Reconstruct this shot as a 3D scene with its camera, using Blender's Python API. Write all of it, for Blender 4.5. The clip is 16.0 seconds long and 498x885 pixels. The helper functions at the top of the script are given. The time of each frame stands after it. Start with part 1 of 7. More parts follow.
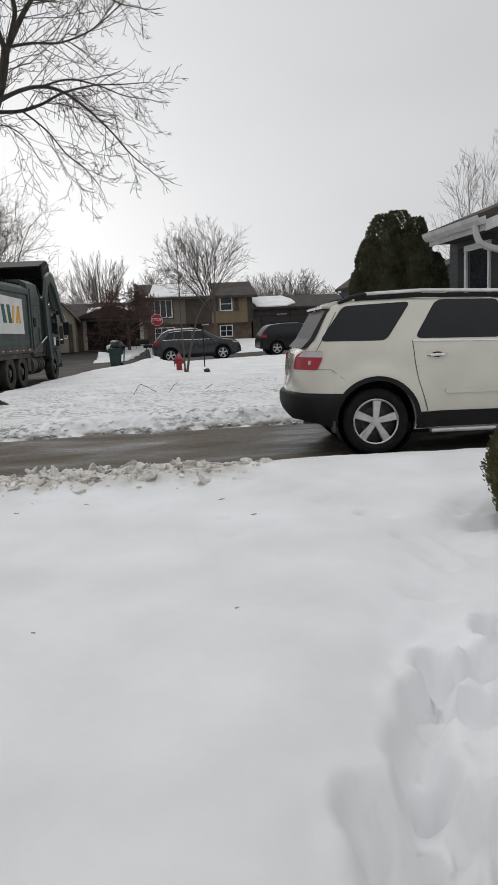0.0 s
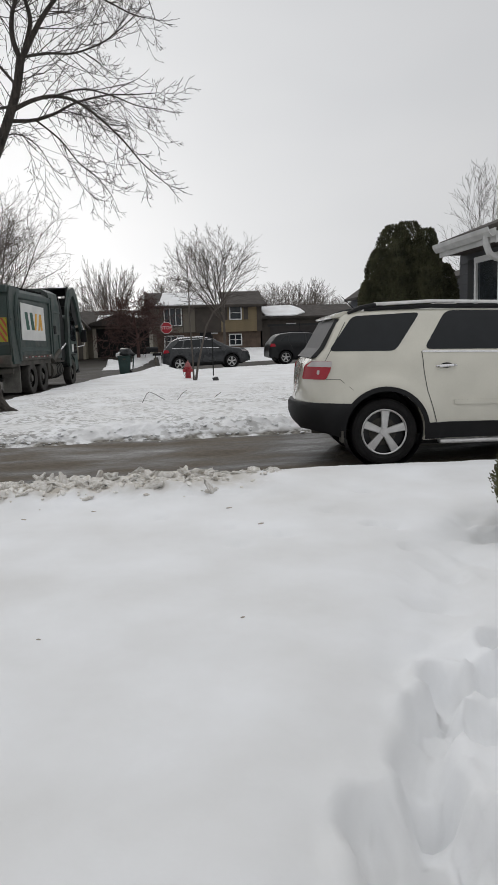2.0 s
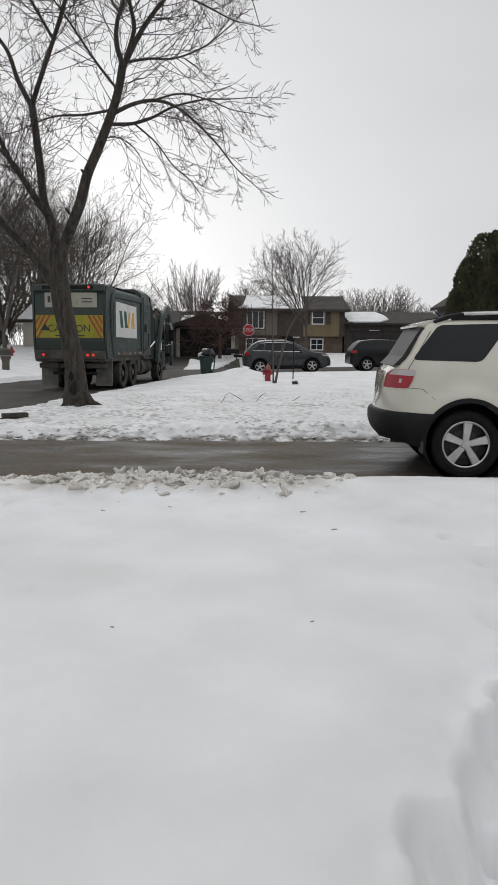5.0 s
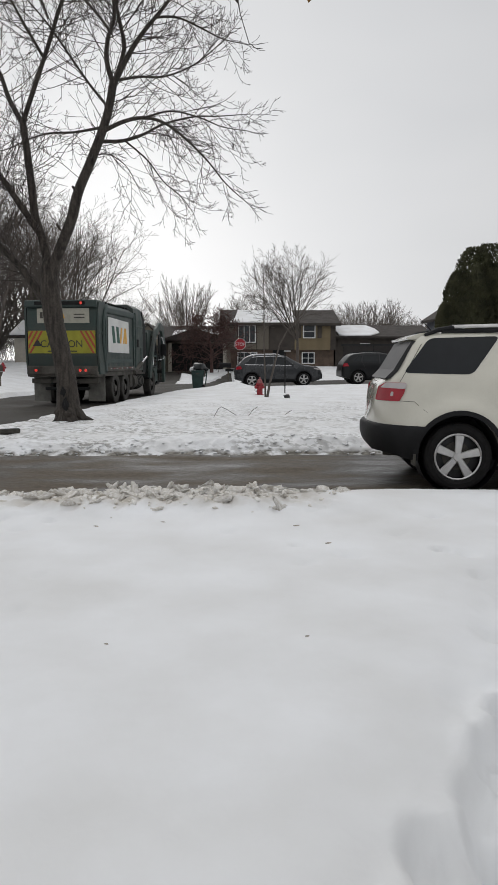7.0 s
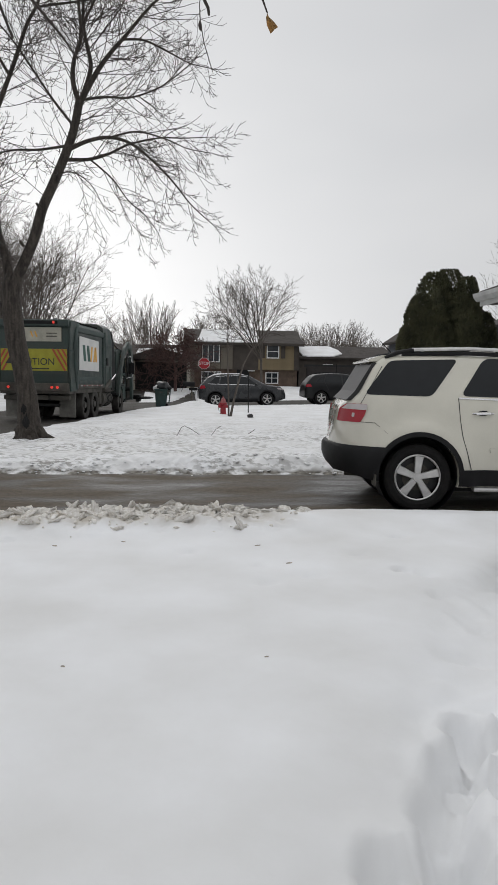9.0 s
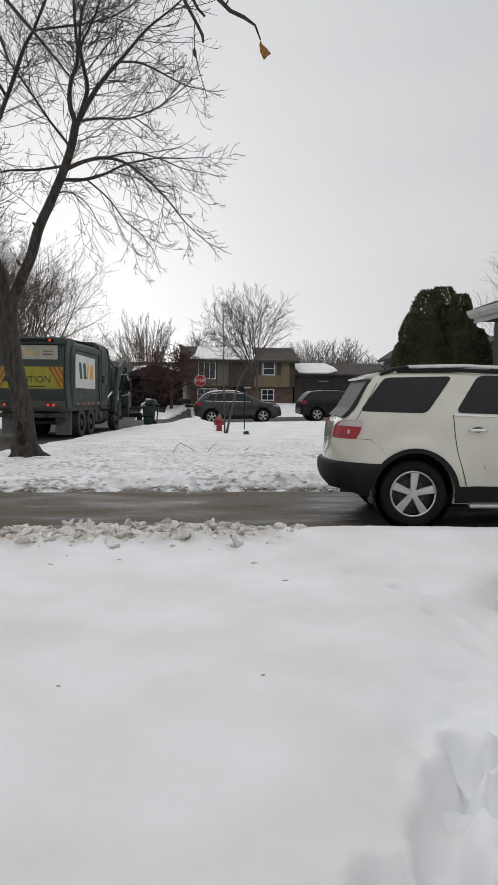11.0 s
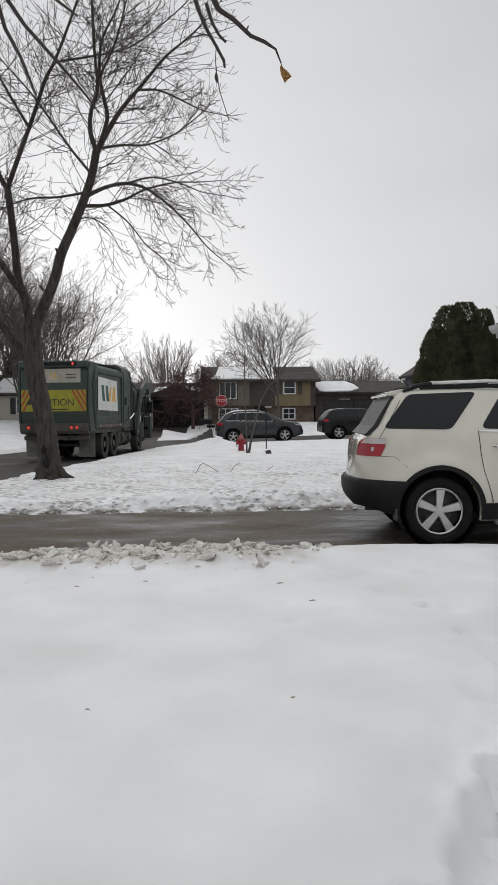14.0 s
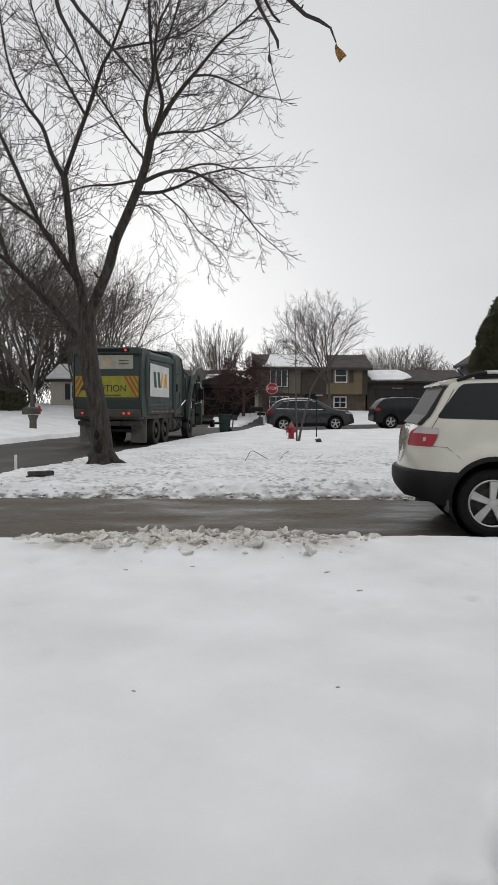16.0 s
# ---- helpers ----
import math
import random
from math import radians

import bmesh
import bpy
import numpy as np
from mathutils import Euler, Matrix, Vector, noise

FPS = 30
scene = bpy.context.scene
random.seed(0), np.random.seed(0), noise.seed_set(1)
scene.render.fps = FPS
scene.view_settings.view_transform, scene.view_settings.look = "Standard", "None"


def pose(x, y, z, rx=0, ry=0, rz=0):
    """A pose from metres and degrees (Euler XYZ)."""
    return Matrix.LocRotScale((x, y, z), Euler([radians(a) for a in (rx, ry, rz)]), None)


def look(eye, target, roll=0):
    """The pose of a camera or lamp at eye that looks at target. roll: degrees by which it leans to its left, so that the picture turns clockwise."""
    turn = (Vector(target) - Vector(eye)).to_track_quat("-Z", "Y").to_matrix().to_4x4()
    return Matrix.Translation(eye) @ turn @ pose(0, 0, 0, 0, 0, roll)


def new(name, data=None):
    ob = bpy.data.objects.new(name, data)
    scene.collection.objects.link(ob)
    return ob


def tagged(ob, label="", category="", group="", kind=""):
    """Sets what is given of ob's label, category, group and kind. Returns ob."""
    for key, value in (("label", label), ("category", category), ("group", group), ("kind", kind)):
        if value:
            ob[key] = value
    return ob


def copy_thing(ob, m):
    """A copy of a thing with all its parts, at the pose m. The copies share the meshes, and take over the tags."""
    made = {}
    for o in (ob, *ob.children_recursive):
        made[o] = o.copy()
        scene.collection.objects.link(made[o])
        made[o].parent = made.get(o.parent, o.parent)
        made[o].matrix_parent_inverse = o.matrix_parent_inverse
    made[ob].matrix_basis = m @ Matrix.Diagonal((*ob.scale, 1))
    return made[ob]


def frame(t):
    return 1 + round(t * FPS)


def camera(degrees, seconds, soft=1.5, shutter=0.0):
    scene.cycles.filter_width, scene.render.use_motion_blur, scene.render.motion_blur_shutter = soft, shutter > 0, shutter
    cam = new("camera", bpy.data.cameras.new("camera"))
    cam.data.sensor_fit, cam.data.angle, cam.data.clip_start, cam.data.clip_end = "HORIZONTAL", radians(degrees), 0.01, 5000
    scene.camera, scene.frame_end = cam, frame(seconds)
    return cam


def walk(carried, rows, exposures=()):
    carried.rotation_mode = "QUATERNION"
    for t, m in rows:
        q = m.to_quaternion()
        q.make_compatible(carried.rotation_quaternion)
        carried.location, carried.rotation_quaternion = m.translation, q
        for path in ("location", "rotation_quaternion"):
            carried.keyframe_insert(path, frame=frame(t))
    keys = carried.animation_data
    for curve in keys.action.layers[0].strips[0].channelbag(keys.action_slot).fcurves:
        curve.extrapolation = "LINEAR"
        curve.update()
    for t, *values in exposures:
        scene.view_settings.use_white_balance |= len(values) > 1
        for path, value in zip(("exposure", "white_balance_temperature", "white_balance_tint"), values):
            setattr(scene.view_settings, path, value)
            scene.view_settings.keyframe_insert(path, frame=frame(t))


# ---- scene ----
cam = camera(38.6, 16.0)
PATH = [
    (0, (0.032, 0.018, 1.446), (0.319, 1.973, 1.142), -2.4),
    (0.5, (0.034, 0.019, 1.448), (0.31, 1.977, 1.145), -2.5),
    (1, (0.029, 0.008, 1.456), (0.293, 1.971, 1.181), -2.7),
    (1.5, (0.034, 0.019, 1.452), (0.29, 1.986, 1.191), -2.7),
    (2, (0.032, 0.023, 1.446), (0.299, 1.986, 1.167), -1.8),
    (2.5, (0.012, 0.011, 1.456), (0.163, 1.992, 1.228), -0.9),
    (3, (0.006, 0.012, 1.46), (0.018, 2.004, 1.283), -0.4),
    (3.5, (0.0, 0.013, 1.451), (-0.001, 2.003, 1.252), 0.0),
    (4, (0.001, -0.003, 1.452), (-0.003, 1.983, 1.222), 0.5),
    (4.5, (0.005, 0.0, 1.448), (0.028, 1.981, 1.177), 0.8),
    (5, (0.013, 0.009, 1.442), (0.069, 1.99, 1.176), 0.5),
    (7.3, (0.006, 0.006, 1.447), (0.085, 1.994, 1.239), 0.1),
    (7.5, (-0.007, 0.006, 1.448), (0.068, 1.996, 1.26), 0.5),
    (8, (0.004, 0.006, 1.452), (0.096, 1.997, 1.286), 1.2),
    (8.5, (0.022, 0.007, 1.447), (0.172, 1.994, 1.272), 1.0),
    (9, (0.02, -0.006, 1.451), (0.2, 1.978, 1.278), 0.8),
    (9.2, (0.028, -0.033, 1.46), (0.221, 1.951, 1.294), 0.6),
    (11.5, (0.016, -0.017, 1.459), (0.206, 1.97, 1.338), 0.6),
    (12, (0.009, -0.012, 1.459), (0.202, 1.975, 1.348), 0.6),
    (12.5, (0.008, -0.018, 1.462), (0.193, 1.971, 1.372), 0.6),
    (13, (0.008, -0.025, 1.46), (0.179, 1.967, 1.382), 0.6),
    (13.5, (0.011, -0.019, 1.46), (0.17, 1.974, 1.382), 0.7),
    (14, (0.003, -0.014, 1.459), (0.133, 1.981, 1.387), -0.4),
    (14.5, (0.012, -0.035, 1.47), (0.102, 1.962, 1.427), -0.8),
    (15, (-0.011, -0.018, 1.462), (0.029, 1.982, 1.429), 1.4),
    (15.5, (0.003, -0.004, 1.462), (0.003, 1.994, 1.369), 0.7),
    (16, (0.013, 0.006, 1.456), (0.002, 2.003, 1.35), 0.3),
]
walk(cam, [(t, look(e, g, r)) for t, e, g, r in PATH])

# ---- light ----
world = bpy.data.worlds.new("overcast")
scene.world = world
world.use_nodes = True
SUN_AZ, SUN_EL = radians(-9), radians(13)


def build_world():
    nt = world.node_tree
    n, ln = nt.nodes, nt.links
    n.clear()
    out = n.new("ShaderNodeOutputWorld")
    bg = n.new("ShaderNodeBackground")
    sky = n.new("ShaderNodeTexSky")
    sky.sky_type, sky.sun_disc = "NISHITA", False
    sky.sun_elevation, sky.sun_rotation = SUN_EL, SUN_AZ
    grey = n.new("ShaderNodeHueSaturation")
    grey.inputs["Saturation"].default_value = 0.12
    grey.inputs["Value"].default_value = 0.011
    ln.new(sky.outputs[0], grey.inputs["Color"])
    # cloud deck: soft streaks over the whole sky, brighter round the veiled sun
    co = n.new("ShaderNodeTexCoord")
    mp = n.new("ShaderNodeMapping")
    mp.inputs["Scale"].default_value = (1.6, 1.6, 4.0)
    ln.new(co.outputs["Generated"], mp.inputs[0])
    ns = n.new("ShaderNodeTexNoise")
    ns.inputs["Scale"].default_value, ns.inputs["Detail"].default_value = 1.1, 3
    ln.new(mp.outputs[0], ns.inputs["Vector"])
    ramp = n.new("ShaderNodeValToRGB")
    ramp.color_ramp.elements[0].position, ramp.color_ramp.elements[1].position = 0.3, 0.75
    ramp.color_ramp.elements[0].color = (0.68, 0.695, 0.72, 1)
    ramp.color_ramp.elements[1].color = (0.79, 0.795, 0.81, 1)
    ln.new(ns.outputs[0], ramp.inputs[0])
    dot = n.new("ShaderNodeVectorMath")
    dot.operation = "DOT_PRODUCT"
    dot.inputs[1].default_value = (math.sin(SUN_AZ) * math.cos(SUN_EL), math.cos(SUN_AZ) * math.cos(SUN_EL), math.sin(SUN_EL))
    ln.new(co.outputs["Generated"], dot.inputs[0])
    glow = n.new("ShaderNodeMapRange")
    glow.interpolation_type = "SMOOTHSTEP"
    glow.inputs["From Min"].default_value, glow.inputs["From Max"].default_value = 0.8, 1.0
    glow.inputs["To Min"].default_value, glow.inputs["To Max"].default_value = 0.0, 0.15
    ln.new(dot.outputs["Value"], glow.inputs["Value"])
    sep = n.new("ShaderNodeSeparateXYZ")
    ln.new(co.outputs["Generated"], sep.inputs[0])
    zen = n.new("ShaderNodeMapRange")
    zen.interpolation_type = "SMOOTHSTEP"
    zen.inputs["From Min"].default_value, zen.inputs["From Max"].default_value = 0.5, 1.0
    zen.inputs["To Min"].default_value, zen.inputs["To Max"].default_value = 0.0, ZENITH
    ln.new(sep.outputs["Z"], zen.inputs["Value"])
    add = n.new("ShaderNodeMath")
    ln.new(glow.outputs[0], add.inputs[0])
    ln.new(zen.outputs[0], add.inputs[1])
    a1 = n.new("ShaderNodeMix")
    a1.data_type, a1.blend_type = "RGBA", "ADD"
    a1.inputs[0].default_value = 1.0
    ln.new(ramp.outputs[0], a1.inputs[6])
    ln.new(add.outputs[0], a1.inputs[7])
    a2 = n.new("ShaderNodeMix")
    a2.data_type, a2.blend_type = "RGBA", "ADD"
    a2.inputs[0].default_value = 1.0
    ln.new(a1.outputs[2], a2.inputs[6])
    ln.new(grey.outputs[0], a2.inputs[7])
    ln.new(a2.outputs[2], bg.inputs[0])
    bg.inputs[1].default_value = SKY
    ln.new(bg.outputs[0], out.inputs[0])


ZENITH, SKY = 0.40, 0.75
build_world()
sun = new("sun", bpy.data.lights.new("sun", "SUN"))
sun.data.energy, sun.data.angle, sun.data.color = 0.38, radians(25), (1.0, 0.97, 0.93)
sun.rotation_euler = (radians(90) - radians(35), 0, math.pi - SUN_AZ)


# ---- materials ----
def mat(name, col, rough=0.6, metal=0.0, var=0.12, scale=6.0, bump=0.0, bscale=60.0, emit=0.0, rvar=0.0, dirt=None, rand=0.0, stretch=None):
    """A surface with colour variation at two scales, fine relief and uneven gloss."""
    m = bpy.data.materials.new(name)
    m.use_nodes = True
    nt = m.node_tree
    n, ln = nt.nodes, nt.links
    p = n["Principled BSDF"]
    p.inputs["Roughness"].default_value, p.inputs["Metallic"].default_value = rough, metal
    co = n.new("ShaderNodeTexCoord")
    big = n.new("ShaderNodeTexNoise")
    big.inputs["Scale"].default_value, big.inputs["Detail"].default_value = scale, 5
    if stretch:
        mp = n.new("ShaderNodeMapping")
        mp.inputs["Scale"].default_value = stretch
        ln.new(co.outputs["Object"], mp.inputs[0])
        ln.new(mp.outputs[0], big.inputs["Vector"])
    else:
        ln.new(co.outputs["Object"], big.inputs["Vector"])
    ramp = n.new("ShaderNodeValToRGB")
    ramp.color_ramp.elements[0].position, ramp.color_ramp.elements[1].position = 0.3, 0.7
    lo = [max(0, c * (1 - var)) for c in col]
    hi = [min(1, c * (1 + var)) for c in col]
    ramp.color_ramp.elements[0].color, ramp.color_ramp.elements[1].color = (*(dirt or lo), 1), (*hi, 1)
    ln.new(big.outputs[0], ramp.inputs[0])
    fine = n.new("ShaderNodeTexNoise")
    fine.inputs["Scale"].default_value, fine.inputs["Detail"].default_value = bscale, 3
    ln.new(co.outputs["Object"], fine.inputs["Vector"])
    mix = n.new("ShaderNodeMix")
    mix.data_type, mix.blend_type = "RGBA", "OVERLAY"
    mix.inputs[0].default_value = min(1.0, var)
    ln.new(ramp.outputs[0], mix.inputs[6])
    ln.new(fine.outputs[0], mix.inputs[7])
    last = mix.outputs[2]
    if rand:
        info = n.new("ShaderNodeObjectInfo")
        mr = n.new("ShaderNodeMapRange")
        mr.inputs["To Min"].default_value, mr.inputs["To Max"].default_value = 1 - rand, 1 + rand * 0.5
        ln.new(info.outputs["Random"], mr.inputs["Value"])
        mu = n.new("ShaderNodeVectorMath")
        mu.operation = "SCALE"
        ln.new(last, mu.inputs[0])
        ln.new(mr.outputs[0], mu.inputs["Scale"])
        last = mu.outputs[0]
    ln.new(last, p.inputs["Base Color"])
    if rvar:
        mr = n.new("ShaderNodeMapRange")
        mr.inputs["From Min"].default_value, mr.inputs["From Max"].default_value = 0.35, 0.65
        mr.inputs["To Min"].default_value, mr.inputs["To Max"].default_value = max(0.03, rough - rvar), min(1, rough + rvar)
        ln.new(big.outputs[0], mr.inputs["Value"])
        ln.new(mr.outputs[0], p.inputs["Roughness"])
    if bump:
        b = n.new("ShaderNodeBump")
        b.inputs["Strength"].default_value, b.inputs["Distance"].default_value = bump, 0.02
        ln.new(fine.outputs[0], b.inputs["Height"])
        ln.new(b.outputs[0], p.inputs["Normal"])
    if emit:
        p.inputs["Emission Color"].default_value, p.inputs["Emission Strength"].default_value = (*col, 1), emit
    return m


def snow_mat(name, dirty):
    """Old snow: blue-grey melt stains, grain; dirty: grass tips and soil showing through in flecks on the far lawn."""
    m = bpy.data.materials.new(name)
    m.use_nodes = True
    nt = m.node_tree
    n, ln = nt.nodes, nt.links
    p = n["Principled BSDF"]
    p.inputs["Roughness"].default_value = 0.75
    co = n.new("ShaderNodeTexCoord")

    def noise_at(scale, detail, stretch=(1, 1, 1)):
        mp = n.new("ShaderNodeMapping")
        mp.inputs["Scale"].default_value = stretch
        ln.new(co.outputs["Object"], mp.inputs[0])
        t = n.new("ShaderNodeTexNoise")
        t.inputs["Scale"].default_value, t.inputs["Detail"].default_value = scale, detail
        ln.new(mp.outputs[0], t.inputs["Vector"])
        return t

    def ramp_of(src, a, b, ca, cb):
        r = n.new("ShaderNodeValToRGB")
        r.color_ramp.elements[0].position, r.color_ramp.elements[1].position = a, b
        r.color_ramp.elements[0].color, r.color_ramp.elements[1].color = (*ca, 1), (*cb, 1)
        ln.new(src, r.inputs[0])
        return r

    big = ramp_of(noise_at(1.1, 5).outputs[0], 0.30, 0.68, (0.75, 0.75, 0.745), (0.88, 0.89, 0.905))
    last = big.outputs[0]
    if dirty:
        flecks = ramp_of(noise_at(10.5, 12, (0.7, 0.9, 1)).outputs[0], 0.48, 0.57, (0, 0, 0), (1, 1, 1))
        zone = ramp_of(noise_at(0.7, 4).outputs[0], 0.38, 0.62, (0.12, 0.12, 0.12), (1, 1, 1))
        sep = n.new("ShaderNodeSeparateXYZ")
        ln.new(co.outputs["Object"], sep.inputs[0])
        near = n.new("ShaderNodeMapRange")
        near.inputs["From Min"].default_value, near.inputs["From Max"].default_value = 10.95, 11.7
        ln.new(sep.outputs["Y"], near.inputs["Value"])
        far = n.new("ShaderNodeMapRange")
        far.inputs["From Min"].default_value, far.inputs["From Max"].default_value = 17, 27
        far.inputs["To Min"].default_value, far.inputs["To Max"].default_value = 1.0, 0.15
        ln.new(sep.outputs["Y"], far.inputs["Value"])
        prod = flecks.outputs[0]
        for other in (zone.outputs[0], near.outputs[0], far.outputs[0]):
            mu = n.new("ShaderNodeMath")
            mu.operation = "MULTIPLY"
            ln.new(prod, mu.inputs[0])
            ln.new(other, mu.inputs[1])
            prod = mu.outputs[0]
        mu = n.new("ShaderNodeMath")
        mu.operation = "MULTIPLY"
        mu.inputs[1].default_value = 0.72
        ln.new(prod, mu.inputs[0])
        # bare soil along the edge of the drive
        e0 = n.new("ShaderNodeMapRange")
        e0.inputs["From Min"].default_value, e0.inputs["From Max"].default_value = 11.46, 11.56
        e0.inputs["To Min"].default_value, e0.inputs["To Max"].default_value = 1.0, 0.0
        ln.new(sep.outputs["Y"], e0.inputs["Value"])
        e1 = n.new("ShaderNodeMapRange")
        e1.inputs["From Min"].default_value, e1.inputs["From Max"].default_value = 10.95, 11.05
        ln.new(sep.outputs["Y"], e1.inputs["Value"])
        rim = ramp_of(noise_at(3.2, 9).outputs[0], 0.40, 0.52, (0, 0, 0), (1, 1, 1)).outputs[0]
        for other in (e0.outputs[0], e1.outputs[0]):
            m2 = n.new("ShaderNodeMath")
            m2.operation = "MULTIPLY"
            ln.new(rim, m2.inputs[0])
            ln.new(other, m2.inputs[1])
            rim = m2.outputs[0]
        mx = n.new("ShaderNodeMath")
        mx.operation = "MAXIMUM"
        ln.new(mu.outputs[0], mx.inputs[0])
        ln.new(rim, mx.inputs[1])
        mu = mx
        soil = ramp_of(noise_at(14, 4).outputs[0], 0.35, 0.65, (0.075, 0.066, 0.052), (0.26, 0.245, 0.215))
        mix = n.new("ShaderNodeMix")
        mix.data_type = "RGBA"
        ln.new(mu.outputs[0], mix.inputs[0])
        ln.new(last, mix.inputs[6])
        ln.new(soil.outputs[0], mix.inputs[7])
        last = mix.outputs[2]
    if dirty:
        # road dirt ploughed into the ridge beside the drive
        grit = ramp_of(noise_at(5, 8).outputs[0], 0.34, 0.54, (0.35, 0.35, 0.35), (1, 1, 1)).outputs[0]
        for axis, a, c in (("Y", 6.12, 6.4), ("Y", 7.3, 7.0), ("X", -2.3, -1.5), ("X", 1.25, 0.55)):
            mr = n.new("ShaderNodeMapRange")
            mr.interpolation_type = "SMOOTHSTEP"
            mr.inputs["From Min"].default_value, mr.inputs["From Max"].default_value = min(a, c), max(a, c)
            mr.inputs["To Min"].default_value, mr.inputs["To Max"].default_value = (0, 1) if a < c else (1, 0)
            ln.new(sep.outputs[axis], mr.inputs["Value"])
            m3 = n.new("ShaderNodeMath")
            m3.operation = "MULTIPLY"
            ln.new(grit, m3.inputs[0])
            ln.new(mr.outputs[0], m3.inputs[1])
            grit = m3.outputs[0]
        mix = n.new("ShaderNodeMix")
        mix.data_type = "RGBA"
        ln.new(grit, mix.inputs[0])
        ln.new(last, mix.inputs[6])
        mix.inputs[7].default_value = (0.50, 0.46, 0.40, 1)
        last = mix.outputs[2]
    ln.new(last, p.inputs["Base Color"])
    b = n.new("ShaderNodeBump")
    b.inputs["Strength"].default_value, b.inputs["Distance"].default_value = 0.25, 0.03
    ln.new(noise_at(7, 8).outputs[0], b.inputs["Height"])
    ln.new(b.outputs[0], p.inputs["Normal"])
    return m


SNOW = snow_mat("snow", True)
SNOW_ROOF = snow_mat("roof_snow", False)
CHUNK = mat("dirty_snow", (0.82, 0.805, 0.78), 0.85, var=0.12, scale=4, bump=0.5, bscale=25, dirt=(0.58, 0.535, 0.465), rand=0.14)
ASPHALT = mat("wet_asphalt", (0.074, 0.061, 0.046), 0.62, var=0.45, scale=1.3, bump=0.8, bscale=13, rvar=0.3, dirt=(0.030, 0.026, 0.021), stretch=(0.5, 1.1, 1))
for k, at in ((0, 0.40), (1, 0.58)):
    ASPHALT.node_tree.nodes["Color Ramp"].color_ramp.elements[k].position = at
ROAD = mat("street_asphalt", (0.052, 0.047, 0.041), 0.78, var=0.35, scale=0.5, bump=0.4, bscale=70, rvar=0.15)
for wet in (ASPHALT, ROAD):
    wet.node_tree.nodes["Principled BSDF"].inputs["Specular IOR Level"].default_value = 0.3
BARK = mat("bark", (0.05, 0.042, 0.035), 0.9, var=0.55, scale=9, bump=1.0, bscale=26, stretch=(1.6, 1.6, 0.3))
TWIG = mat("twig", (0.05, 0.04, 0.036), 0.85, var=0.25, scale=3)
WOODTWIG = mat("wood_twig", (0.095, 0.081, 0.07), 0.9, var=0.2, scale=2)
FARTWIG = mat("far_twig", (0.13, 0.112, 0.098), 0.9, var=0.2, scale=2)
REDTWIG = mat("red_twig", (0.085, 0.046, 0.04), 0.9, var=0.25, scale=2)
GREYBARK = mat("grey_bark", (0.16, 0.15, 0.14), 0.9, var=0.3, scale=6, bump=0.5)
EVERGREEN = mat("evergreen", (0.088, 0.09, 0.046), 0.85, var=0.45, scale=4, rand=0.2)
EVERGREEN2 = mat("evergreen_shrub", (0.125, 0.12, 0.05), 0.85, var=0.45, scale=6)
PAINT = mat("pearl_white_paint", (0.60, 0.578, 0.495), 0.18, var=0.05, scale=3, rvar=0.05)
PAINT.node_tree.nodes["Principled BSDF"].inputs["Coat Weight"].default_value = 1.0
GREYPAINT = mat("grey_paint", (0.034, 0.036, 0.039), 0.25, var=0.1, scale=3, rvar=0.08)
BLACKPAINT = mat("black_paint", (0.008, 0.0085, 0.0095), 0.28, var=0.1, scale=3)
BLACK = mat("black_plastic", (0.012, 0.012, 0.013), 0.55, var=0.2, scale=5, bump=0.15, bscale=120)
# Base colour lifted to grey in place of the sky reflected in it.
DULLGLASS = mat("sky_grey_dark_glass", (0.03, 0.03, 0.031), 0.45, var=0.25, scale=3)
DULLGLASS.node_tree.nodes["Principled BSDF"].inputs["Specular IOR Level"].default_value = 0.25
VOID = mat("dark_interior", (0.007, 0.007, 0.007), 0.9)
RIMDARK = mat("dark_rim", (0.035, 0.035, 0.036), 0.45, 0.5, var=0.2, scale=9)
GLASS = mat("dark_tinted_glass", (0.012, 0.014, 0.016), 0.06, var=0.1)
RUBBER = mat("rubber", (0.014, 0.0135, 0.0135), 0.85, var=0.3, scale=8, bump=0.2)
ALLOY = mat("alloy", (0.62, 0.61, 0.6), 0.35, 0.75, var=0.12, scale=9)
CHROME = mat("chrome", (0.75, 0.75, 0.76), 0.15, 0.9, var=0.05)
RED = mat("red_lens", (0.34, 0.010, 0.022), 0.25, var=0.1)
WHITELENS = mat("clear_lens", (0.5, 0.46, 0.46), 0.12, var=0.06)
LIT = mat("lit_red_lamp", (1.0, 0.06, 0.04), 0.3, emit=0.35, var=0.02)
GREEN = mat("truck_green", (0.026, 0.046, 0.041), 0.5, var=0.28, scale=1.6, bump=0.08, bscale=30, rvar=0.12, dirt=(0.042, 0.05, 0.044))
GREEN2 = mat("truck_green_trim", (0.034, 0.054, 0.049), 0.5, var=0.25, scale=2, bump=0.08)
FLAP = mat("dusty_rubber", (0.15, 0.145, 0.13), 0.8, var=0.35, scale=3, bump=0.2)
GRIME = mat("grimy_steel", (0.085, 0.08, 0.07), 0.7, var=0.35, scale=3, bump=0.2)
DARKSTEEL = mat("dark_steel", (0.014, 0.015, 0.015), 0.6, var=0.3, scale=3)
LOGOWHITE = mat("panel_white", (0.66, 0.66, 0.64), 0.5, var=0.07, scale=2)
TRUCKTYRE = mat("dusty_tyre", (0.05, 0.047, 0.042), 0.85, var=0.35, scale=5, bump=0.3)
HUB = mat("dusty_hub", (0.085, 0.08, 0.072), 0.7, var=0.3, scale=6)
